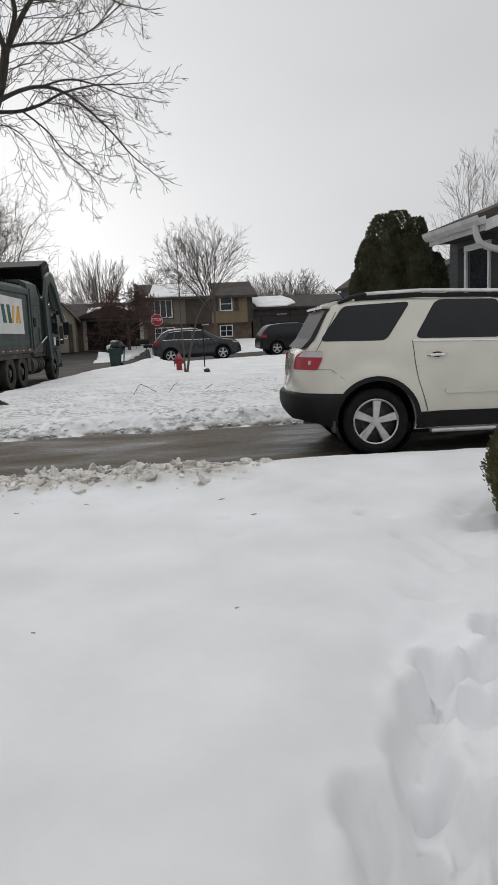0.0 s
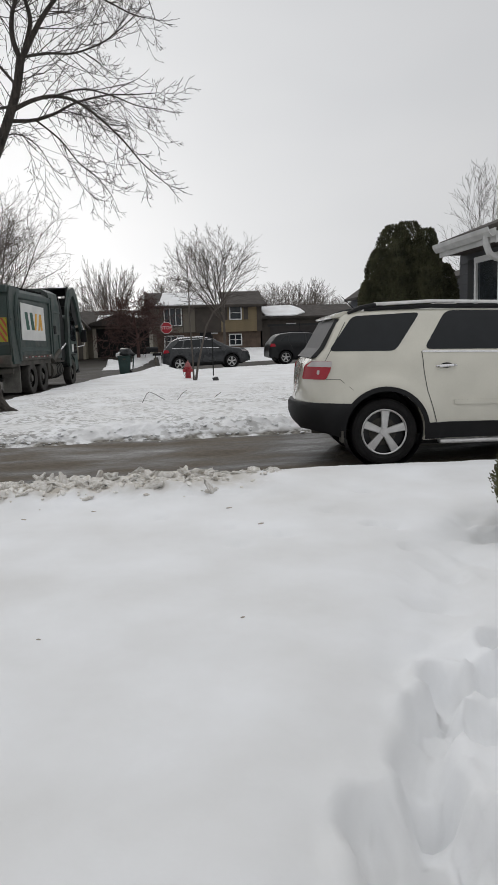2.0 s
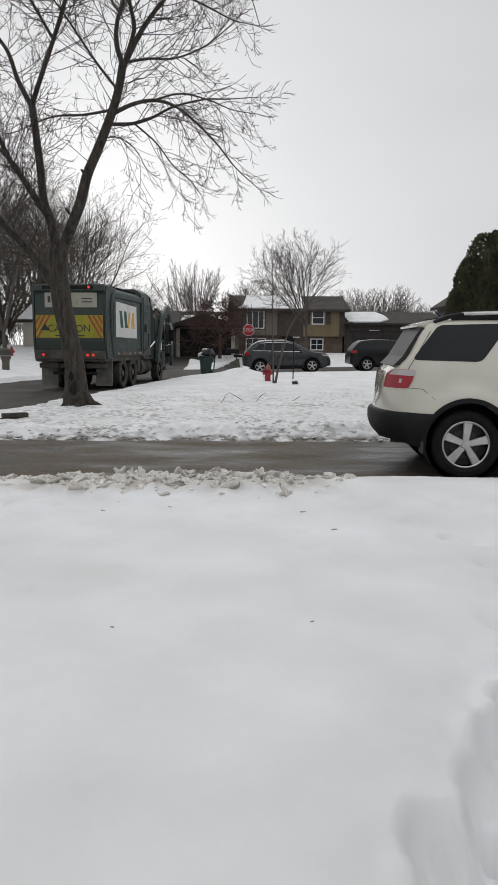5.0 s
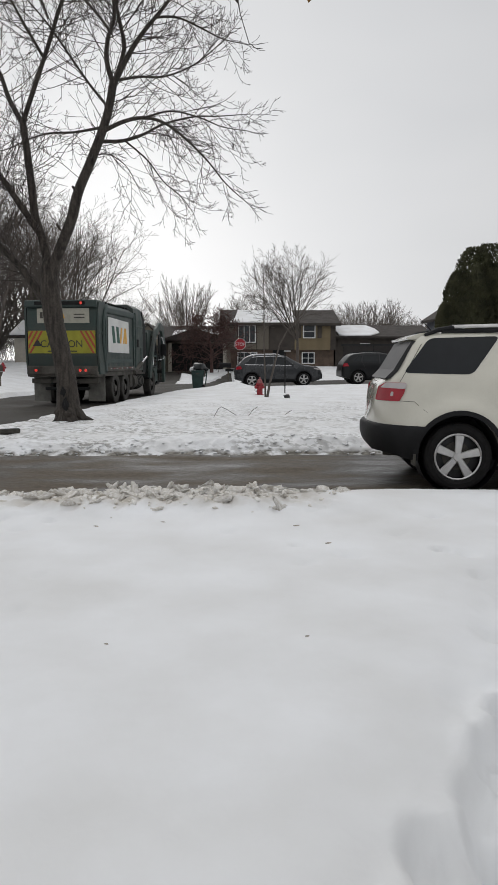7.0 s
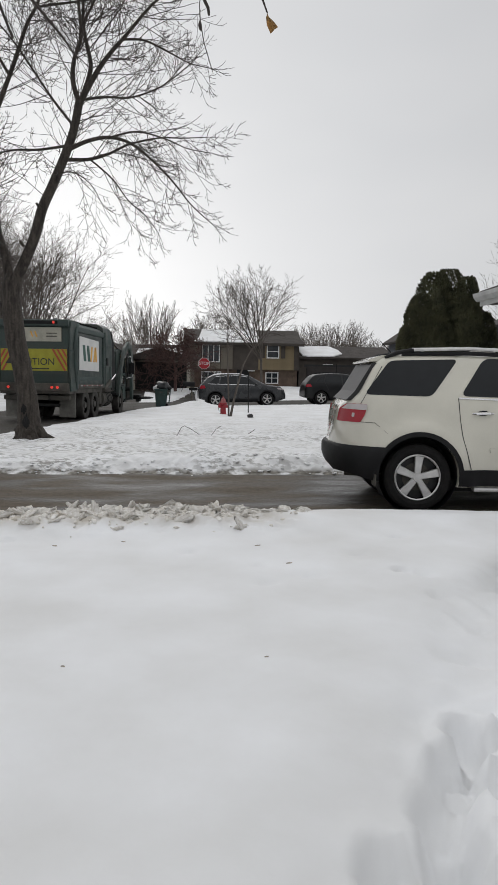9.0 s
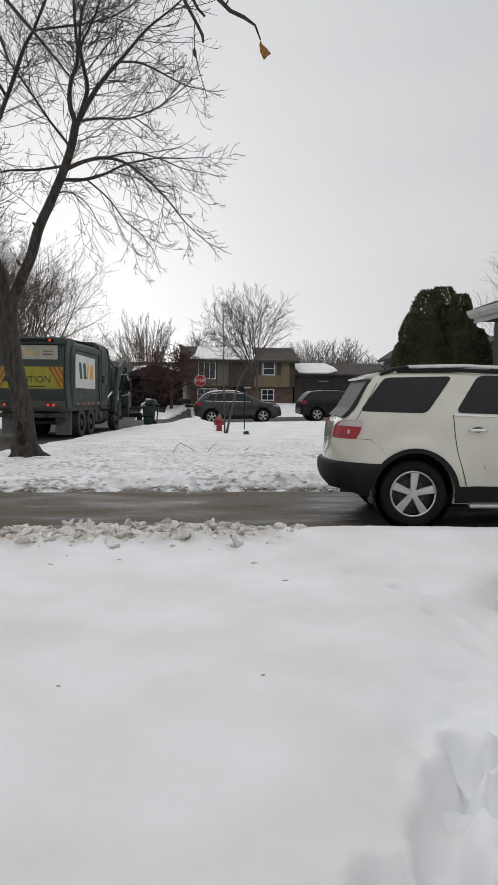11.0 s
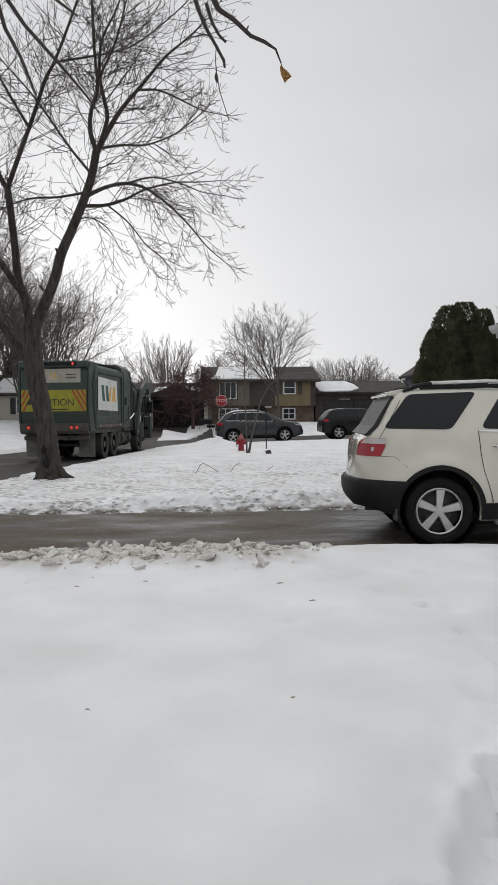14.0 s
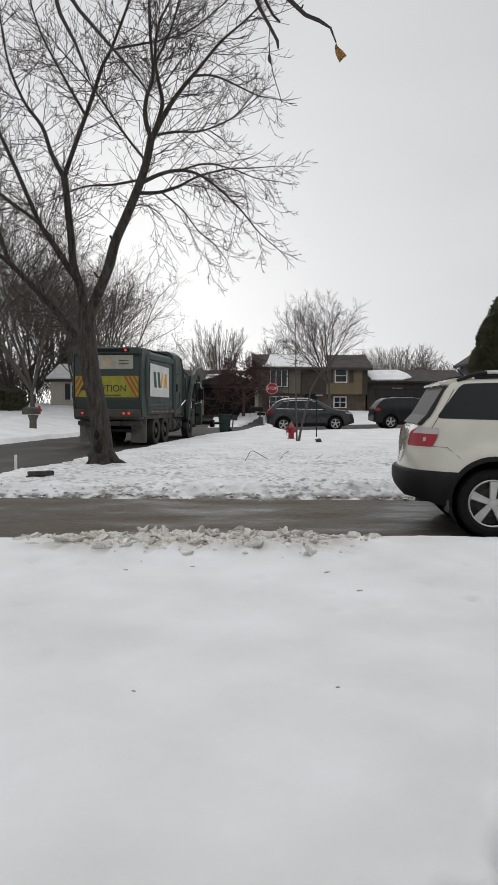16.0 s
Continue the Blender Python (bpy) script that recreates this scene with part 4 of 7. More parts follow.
def conifer_mass(name, label, m, lobes, n, size, material, seed):
    """An evergreen of many small flat sprays gathered on several upright lobes."""
    ob = thing(name, label, "shrub" if "shrub" in name else "tree", m)
    r = random.Random(seed)
    v, f = [], []
    for k in range(n):
        cx, cy, top, rad, low = lobes[r.randrange(len(lobes))]
        t = r.random() ** 0.8
        z = low + (top - low) * t
        w = rad * (math.sqrt(max(0, 1 - ((t - 0.42) / 0.6) ** 2)) if t > 0.42 else 0.88 + 0.12 * t / 0.42)
        a = r.uniform(0, 2 * math.pi)
        w *= (0.80 + 0.25 * r.random()) * (1 + 0.2 * noise.noise(Vector((math.cos(a) * 2, math.sin(a) * 2, z * 1.8))) + 0.16 * noise.noise(Vector((math.cos(a) * 4.5, math.sin(a) * 4.5, z * 4.5))))
        p = Vector((cx + math.cos(a) * w, cy + math.sin(a) * w, z))
        d = Vector((math.cos(a) * 0.7, math.sin(a) * 0.7, r.uniform(0.35, 1.2))).normalized()
        side = Vector((r.gauss(0, 1), r.gauss(0, 1), r.gauss(0, 1))).cross(d).normalized()
        L, W = size * r.uniform(0.6, 1.4), size * 0.4 * r.uniform(0.6, 1.3)
        b = len(v)
        v += [p - d * L * 0.4, p + side * W, p + d * L * 0.8, p - side * W, p + d * L * 0.2 + d.cross(side) * W * 0.5]
        f += [(b, b + 1, b + 4), (b + 1, b + 2, b + 4), (b + 2, b + 3, b + 4), (b + 3, b, b + 4)]
    me = bpy.data.meshes.new("foliage")
    me.from_pydata(v, [], f)
    me.materials.append(material)
    part("foliage", me, None, ob)
    s = S()
    for cx, cy, top, rad, low in lobes:
        s.ball((cx, cy, low + (top - low) * 0.42), (rad * 0.8, rad * 0.8, (top - low) * 0.47), 3, 0.25, cx)
    part("inner_foliage", s, material, ob)
    s = S()
    s.cyl((0, 0, -0.1), (0, 0, 1.0), 0.1, 0.05, 8)
    part("trunk", s, BARK, ob)
    return ob


conifer_mass("arborvitae", "tall dark green multi-lobed arborvitae beside the grey house", pose(5.36, 14.5, 0.0),
             [(-0.2, 0, 3.72, 0.56, 0.1), (0.12, 0.1, 3.80, 0.55, 0.1), (0.55, 0.2, 3.68, 0.42, 0.1), (-0.5, 0.0, 3.25, 0.45, 0.1), (-0.78, -0.1, 2.6, 0.32, 0.1), (0.3, -0.35, 3.2, 0.5, 0.1), (-0.3, -0.4, 2.9, 0.45, 0.1), (0.92, 0.2, 2.95, 0.42, 0.1)], 70000, 0.05, EVERGREEN, 4)
conifer_mass("evergreen_shrub", "small clipped olive-green evergreen shrub in the snow", pose(2.76, 4.55, 0.0),
             [(0, 0, 0.86, 0.34, 0.12), (0.1, 0.1, 0.78, 0.33, 0.12)], 46000, 0.021, EVERGREEN2, 6)
conifer_mass("dark_spruce", "dark green spruce among the bare trees", pose(-17.6, 70, 0.8), [(0, 0, 6.5, 1.7, 0.3), (0.2, 0, 9.0, 1.0, 1.5)], 6000, 0.3, EVERGREEN, 8)
conifer_mass("dark_hedge_shrub", "dark round hedge bush beside the cream house", pose(-19.0, 53, 0.9), [(0, 0, 1.5, 1.1, 0.0), (1.2, 0, 1.4, 0.9, 0.0)], 3000, 0.16, EVERGREEN, 9)


# ---- cars ----
def curve_at(table, x):
    for (x0, v0), (x1, v1) in zip(table, table[1:]):
        if x <= x1:
            return v0 + (v1 - v0) * max(0.0, (x - x0) / (x1 - x0))
    return table[-1][1]


def wheel(parent, c, r, width, rim, spokes, near=-1, fine=True):
    """Tyre and alloy rim. near: the side on which the face shows."""
    w = part("wheel", wheel_tyre(r, width, rim), RUBBER, parent, smooth=True, m=pose(*c))
    y = near * width * 0.36
    s = S()
    ring = [Vector((math.cos(a * math.pi / 16) * rim * 0.985, y, math.sin(a * math.pi / 16) * rim * 0.985)) for a in range(33)]
    s.tube(ring, 0.013, 5)
    part("rim", s, ALLOY, w, smooth=True)
    s = S()
    s.cyl((0, y - near * 0.12, 0), (0, y - near * 0.10, 0), rim * 0.97, seg=24)
    part("rim_barrel", s, RIMDARK, w)
    for k in range(spokes):
        a = math.pi / 2 - 0.08 + k * 2 * math.pi / spokes
        s = S()
        wd0, wd1 = (0.034, 0.053) if fine else (0.03, 0.04)
        s.prism([(0.03, -wd0), (rim * 0.97, -wd1), (rim * 0.97, wd1), (0.03, wd0)], y - near * 0.045, y)
        bmesh.ops.bevel(s.bm, geom=s.bm.edges[:], offset=0.008, segments=1, affect="EDGES")
        part("spoke", s, ALLOY, w, m=pose(0, 0, 0, 0, -math.degrees(a), 0))
    s = S()
    s.cyl((0, y - near * 0.05, 0), (0, y + near * 0.012, 0), 0.062, 0.05, 16)
    part("hub_cap", s, ALLOY, w, smooth=True)
    if fine:
        s = S()
        s.cyl((0, y - near * 0.10, 0), (0, y - near * 0.085, 0), rim * 0.62, seg=24)
        part("brake_disc", s, GRIME, w)
    return w


def wheel_tyre(r, width, rim):
    s = S()
    prof = [(rim, -width * 0.36), (rim + (r - rim) * 0.35, -width * 0.5), (r - 0.035, -width * 0.49), (r - 0.008, -width * 0.40), (r, -width * 0.2), (r, width * 0.2), (r - 0.008, width * 0.40), (r - 0.035, width * 0.49), (rim + (r - rim) * 0.35, width * 0.5), (rim, width * 0.36)]
    n, rings = 40, []
    for k in range(n):
        a = 2 * math.pi * k / n
        rings.append([s.bm.verts.new((math.cos(a) * q, y, math.sin(a) * q)) for q, y in prof])
    for k in range(n):
        a, b = rings[k], rings[(k + 1) % n]
        for j in range(len(prof) - 1):
            s.bm.faces.new((a[j], b[j], b[j + 1], a[j + 1]))
    return s


class CarBody:
    """A body whose half-width is a function of length and height, so that panels lie on it exactly."""

    def __init__(self, top, bottom, plan, belt, half, tumble, length):
        self.arches = (1.17, 4.19) if half > 0.95 else ()
        self.top, self.bottom, self.plan, self.belt, self.half, self.tumble, self.length = top, bottom, plan, belt, half, tumble, length

    def w(self, x, z):
        b = curve_at(self.belt, x)
        k = 1 - 0.05 * ((z - 0.72) / 0.5) ** 2 if z < 0.72 else 1 - 0.034 * ((min(z, 1.3) - 0.72) / 0.4) ** 2 - 0.14 * max(0.0, z - 1.3)
        if z > b:
            k -= self.tumble * (z - b) + 0.10 * (z - b) ** 2
        flare = 0.0
        for wx in self.arches:
            d = math.hypot(x - wx, (z - 0.4) * 1.05)
            flare += 0.07 * ss(0.76, 0.575, d)
        return self.half * curve_at(self.plan, x) * max(0.3, k) + flare

    def shell(self, name, material, parent, wells, nx=90, nz=22):
        s = S()
        rows = []
        for i in range(nx + 1):
            u = i / nx
            x0 = self.top[0][0]
            x = x0 + (self.length - x0) * (u - 0.13 * math.sin(2 * math.pi * u))
            zt, zb = curve_at(self.top, x), curve_at(self.bottom, x)
            sec = []
            for j in range(nz + 1):
                z = zb + (zt - 0.05 - zb) * j / nz
                sec.append((self.w(x, z), z))
            we = sec[-1][0]
            sec += [(we * 0.96, zt - 0.018), (we * 0.86, zt + 0.004), (we * 0.5, zt + 0.02), (0, zt + 0.026)]
            ring = [(y, z) for y, z in sec] + [(-y, z) for y, z in sec[-2::-1]]
            rows.append([s.bm.verts.new((x, y, z)) for y, z in ring])
        n = len(rows[0])
        for a, b in zip(rows, rows[1:]):
            for k in range(n):
                s.bm.faces.new((a[k], b[k], b[(k + 1) % n], a[(k + 1) % n]))
        s.bm.faces.new(rows[0])
        s.bm.faces.new(rows[-1][::-1])
        bmesh.ops.recalc_face_normals(s.bm, faces=s.bm.faces[:])
        ob = part(name, s, material, None)
        for x, z, r in wells:
            c = S()
            c.cyl((x, -1.4, z), (x, 1.4, z), r, seg=40)
            cut = part("cut", c, BLACK)
            mod = ob.modifiers.new("cut", "BOOLEAN")
            mod.object, mod.operation, mod.solver = cut, "DIFFERENCE", "EXACT"
            me = bpy.data.meshes.new_from_object(ob.evaluated_get(bpy.context.evaluated_depsgraph_get()))
            ob.modifiers.clear()
            ob.data = me
            bpy.data.objects.remove(cut)
        ob.data.materials.clear()
        ob.data.materials.append(material)
        ob.data.shade_smooth()
        ob.data.set_sharp_from_angle(angle=radians(40))
        ob.parent = parent
        return ob

    def panel(self, name, poly, material, parent, out=0.006, thick=0.02, side=-1, label="", step=0.05):
        """A panel of any outline in length and height that follows the body's side."""
        s = S()
        vs = [s.bm.verts.new((x, 0, z)) for x, z in poly]
        s.bm.faces.new(vs)
        xs, zs = [p[0] for p in poly], [p[1] for p in poly]
        for lo, hi, ax in ((min(xs), max(xs), 0), (min(zs), max(zs), 2)):
            n = int((hi - lo) / step)
            for k in range(1, n + 1):
                at, no = Vector((0, 0, 0)), Vector((0, 0, 0))
                at[ax], no[ax] = lo + (hi - lo) * k / (n + 1), 1
                bmesh.ops.bisect_plane(s.bm, geom=s.bm.verts[:] + s.bm.edges[:] + s.bm.faces[:], plane_co=at, plane_no=no)
        res = bmesh.ops.extrude_face_region(s.bm, geom=s.bm.faces[:])
        back = {e for e in res["geom"] if isinstance(e, bmesh.types.BMVert)}
        for v in s.bm.verts:
            v.co.y = side * (self.w(v.co.x, v.co.z) + (out if v not in back else out - thick))
        bmesh.ops.recalc_face_normals(s.bm, faces=s.bm.faces[:])
        return part(name, s, material, parent, label, smooth=True)


def rounded(poly, r=0.05, n=4):
    """Rounds the corners of a polygon."""
    out = []
    for i, p in enumerate(poly):
        a, p, b = Vector(poly[i - 1]), Vector(p), Vector(poly[(i + 1) % len(poly)])
        ra, rb = min(r, (a - p).length * 0.45), min(r, (b - p).length * 0.45)
        s, e = p + (a - p).normalized() * ra, p + (b - p).normalized() * rb
        for k in range(n + 1):
            u = k / n
            out.append(tuple((1 - u) ** 2 * s + 2 * u * (1 - u) * p + u * u * e))
    return out


def arch(cx, cz, r0, r1, a0=-8, a1=188, n=22):
    pts = [(cx + r1 * math.cos(radians(a0 + (a1 - a0) * k / n)), cz + r1 * math.sin(radians(a0 + (a1 - a0) * k / n))) for k in range(n + 1)]
    return pts + [(cx + r0 * math.cos(radians(a1 + (a0 - a1) * k / n)), cz + r0 * math.sin(radians(a1 + (a0 - a1) * k / n))) for k in range(n + 1)]


def white_suv(m):
    ob = thing("white_suv", "pearl white SUV with tinted windows on the wet driveway", "car", m)
    top = [(0.20, 0.77), (0.215, 0.82), (0.25, 1.02), (0.29, 1.18), (0.34, 1.26), (0.395, 1.285), (0.51, 1.39), (0.625, 1.63), (0.68, 1.74), (0.75, 1.80), (0.93, 1.832), (1.1, 1.842), (1.6, 1.848), (2.5, 1.825), (3.0, 1.76), (3.35, 1.64), (4.05, 1.18), (4.2, 1.12), (4.8, 1.02), (5.0, 0.85), (5.1, 0.6)]
    bottom = [(0.20, 0.70), (0.64, 0.66), (0.73, 0.36), (1.0, 0.30), (4.6, 0.28), (5.1, 0.4)]
    plan = [(0.20, 0.14), (0.225, 0.32), (0.26, 0.48), (0.31, 0.62), (0.37, 0.73), (0.44, 0.81), (0.52, 0.87), (0.62, 0.92), (0.76, 0.97), (0.95, 1.0), (4.2, 1.0), (4.7, 0.94), (4.95, 0.82), (5.1, 0.6)]
    belt = [(0, 1.31), (5.1, 1.17)]
    b = CarBody(top, bottom, plan, belt, 1.0, 0.24, 5.1)
    wx, wz, wr = 1.17, 0.395, 0.395
    b.shell("body", PAINT, ob, [(wx, wz + 0.025, 0.465), (4.19, wz + 0.025, 0.465)])
    for side in (-1, 1):
        P = lambda n, poly, material, out=0.006, label="", thick=0.02: b.panel(n, poly, material, ob, out, thick, side, label)  # noqa: E731
        P("rear_quarter_window", rounded([(0.545, 1.36), (1.32, 1.345), (1.665, 1.79), (0.845, 1.765)], 0.07), GLASS, 0.004, "dark tinted rear quarter glass")
        P("rear_door_window", rounded([(1.66, 1.355), (2.72, 1.33), (2.75, 1.785), (1.975, 1.805)], 0.09), GLASS, 0.004, "dark tinted door glass")
        P("front_door_window", rounded([(2.82, 1.33), (3.85, 1.27), (3.35, 1.63), (2.86, 1.725)], 0.07), GLASS, 0.004, "dark tinted door glass")
        P("belt_trim", [(1.64, 1.323), (3.85, 1.255), (3.85, 1.27), (1.64, 1.34)], CHROME, 0.012)
        P("wheel_arch_trim", arch(wx, wz + 0.025, 0.465, 0.52), BLACK, 0.012, "matt black wheel arch trim")
        P("wheel_arch_trim", arch(4.19, wz + 0.025, 0.465, 0.52), BLACK, 0.012, "matt black wheel arch trim")
        P("sill_cladding", [(1.63, 0.305), (3.73, 0.30), (3.70, 0.48), (1.67, 0.50)], BLACK, 0.012, "matt black sill cladding")
        P("door_line", [(1.628, 1.33), (1.636, 1.33), (1.648, 1.10), (1.682, 0.86), (1.775, 0.505), (1.767, 0.505), (1.674, 0.86), (1.640, 1.10)], BLACKINK, 0.004)
        P("door_line", [(2.775, 1.29), (2.783, 1.29), (2.783, 0.50), (2.775, 0.50)], BLACKINK, 0.004)
        P("panel_line", [(0.50, 1.031), (0.66, 1.026), (0.80, 0.905), (0.802, 0.908), (0.664, 1.031), (0.50, 1.036)], GRIME, 0.003)
        P("tailgate_line", [(0.50, 1.25), (0.585, 1.40), (0.755, 1.70), (0.761, 1.697), (0.591, 1.397), (0.507, 1.25)], BLACKINK, 0.003)
        P("side_moulding", rounded([(2.0, 0.70), (3.55, 0.69), (3.55, 0.745), (1.99, 0.755)], 0.015), PAINT, 0.016)
        P("tail_lamp", rounded([(0.262, 1.03), (0.50, 1.03), (0.55, 1.125), (0.58, 1.245), (0.36, 1.25), (0.29, 1.20)], 0.02), RED, 0.012, "red and clear tail lamp")
        P("clear_lens", rounded([(0.305, 1.185), (0.565, 1.175), (0.58, 1.242), (0.362, 1.248)], 0.015), WHITELENS, 0.017)
        P("reverse_lens", rounded([(0.405, 1.09), (0.432, 1.09), (0.438, 1.14), (0.411, 1.14)], 0.01), WHITELENS, 0.016)
        s = S()
        y = side * (b.w(1.95, 1.1) + 0.03)
        s.tube([(1.79, y - side * 0.03, 1.15), (1.82, y, 1.155), (1.98, y + side * 0.006, 1.16), (2.03, y - side * 0.03, 1.155)], [0.012, 0.017, 0.017, 0.012], 8)
        h = part("door_handle", s, CHROME, ob, "chrome door handle", smooth=True)
        s = S()
        s.ball((1.91, y - side * 0.03, 1.16), (0.075, 0.012, 0.032), 2)
        part("handle_cup", s, BLACK, h)
        s = S()
        yr = side * (b.w(2.0, 1.74) - 0.05)
        s.tube([(0.80, yr, 1.80), (0.95, yr, 1.862), (1.14, yr, 1.893)], [0.02, 0.028, 0.028], 8)
        rail = part("roof_rail", s, BLACK, ob, "roof rail with black ends and a silver bar", smooth=True)
        s = S()
        s.tube([(2.75, yr, 1.878), (2.95, yr, 1.845), (3.1, yr, 1.765)], [0.03, 0.03, 0.02], 8)
        part("rail_end", s, BLACK, rail, smooth=True)
        s = S()
        s.tube([(1.12, yr, 1.898), (1.8, yr, 1.917), (2.77, yr, 1.882)], 0.022, 8)
        part("rail_bar", s, ALLOY, rail, smooth=True)
        s = S()
        s.tube([(1.0, yr, 1.845), (1.8, yr, 1.862), (2.9, yr, 1.825)], 0.026, 6)
        part("rail_foot", s, BLACK, rail, smooth=True)
        s = S()
        s.box((2.75, side * 1.03, 0.275), (1.9, 0.13, 0.05), 0.02)
        part("running_board", s, ALLOY, ob, "silver running board", smooth=True)
        s = S()
        s.box((0.665, side * 0.93, 0.36), (0.025, 0.2, 0.14), 0.008)
        part("mud_flap", s, GRIME, ob)
        for x in (wx, 4.19):
            wheel(ob, (x, side * 0.875, wz), wr, 0.25, 0.268, 5, side)
            s = S()
            s.cyl((x, side * 0.55, wz + 0.025), (x, side * 0.985, wz + 0.025), 0.463, seg=32)
            bmesh.ops.delete(s.bm, geom=[f for f in s.bm.faces if abs(f.normal.y) > 0.9 and f.calc_center_median().y * side > 0.7], context="FACES")
            part("wheel_well", s, BLACK, ob, "black inner wheel arch")
    s = S()
    rows = []
    for z, end, out in ((0.44, 0.70, -0.01), (0.50, 0.695, 0.014), (0.60, 0.72, 0.026), (0.68, 0.755, 0.028), (0.725, 0.78, 0.026), (0.75, 0.80, 0.010), (0.755, 0.80, -0.03)):
        low = 0.06 * ss(0.60, 0.43, z)
        xs = [end + (0.20 + low - end) * k / 16 for k in range(17)]
        row = [(x - (out + 0.03) * ss(0.6, 0.25, x), -b.w(x, max(z, 0.6)) - out + 0.03 * ss(0.6, 0.43, z), z - (0.02 + 0.07 * ss(0.3, 0.7, x)) * ss(0.6, 0.44, z)) for x in xs]
        row += [(x, -y, z) for x, y, z in row[::-1]]
        rows.append([s.bm.verts.new(p) for p in row])
    for lo, hi in zip(rows, rows[1:]):
        for k in range(len(lo) - 1):
            s.bm.faces.new((lo[k], lo[k + 1], hi[k + 1], hi[k]))
    part("rear_bumper", s, BLACK, ob, "matt black rear bumper", smooth=True)
    s = S()
    s.prism([(0.345, 1.29), (0.447, 1.395), (0.648, 1.735), (0.76, 1.735), (0.58, 1.395), (0.49, 1.295)], -0.69, 0.69)
    part("rear_window", s, DULLGLASS, ob, "dark rear glass, greyed in place of reflected sky")
    s = S()
    s.prism([(0.59, 1.768), (0.60, 1.75), (0.72, 1.745), (0.98, 1.80), (0.98, 1.848), (0.75, 1.826)], -0.66, 0.66)
    bmesh.ops.bevel(s.bm, geom=s.bm.edges[:], offset=0.012, segments=2, affect="EDGES")
    part("roof_spoiler", s, PAINT, ob, "white roof spoiler", smooth=True)
    s = S()
    s.prism([(3.38, 1.645), (3.46, 1.62), (4.04, 1.205), (4.02, 1.19), (3.4, 1.60)], -0.66, 0.66)
    part("windscreen", s, GLASS, ob)
    s = S()
    s.tube([(1.0, -0.3, 1.82), (0.86, -0.3, 1.96), (0.80, -0.3, 2.02)], [0.01, 0.005, 0.003], 6)
    part("antenna", s, BLACK, ob)
    s = S()
    s.cyl((0.95, -0.55, 0.36), (0.36, -0.55, 0.39), 0.03, seg=12)
    part("tailpipe", s, GRIME, ob)
    s = S()
    s.box((2.85, 0, 0.29), (4.1, 1.72, 0.14), 0.03)
    part("underbody", s, DARKSTEEL, ob)
    for x in (1.25, 2.1):
        s = S()
        s.tube([(x, -0.70, 1.895), (x, 0, 1.925), (x, 0.70, 1.895)], 0.018, 6)
        part("cross_bar", s, ALLOY, ob, smooth=True)
    return ob


white_suv(pose(1.585, 9.04, -0.05) @ pose(1.17, -0.875, 0) @ pose(0, 0, 0, 0, 0, -5.5) @ pose(-1.17, 0.875, 0))


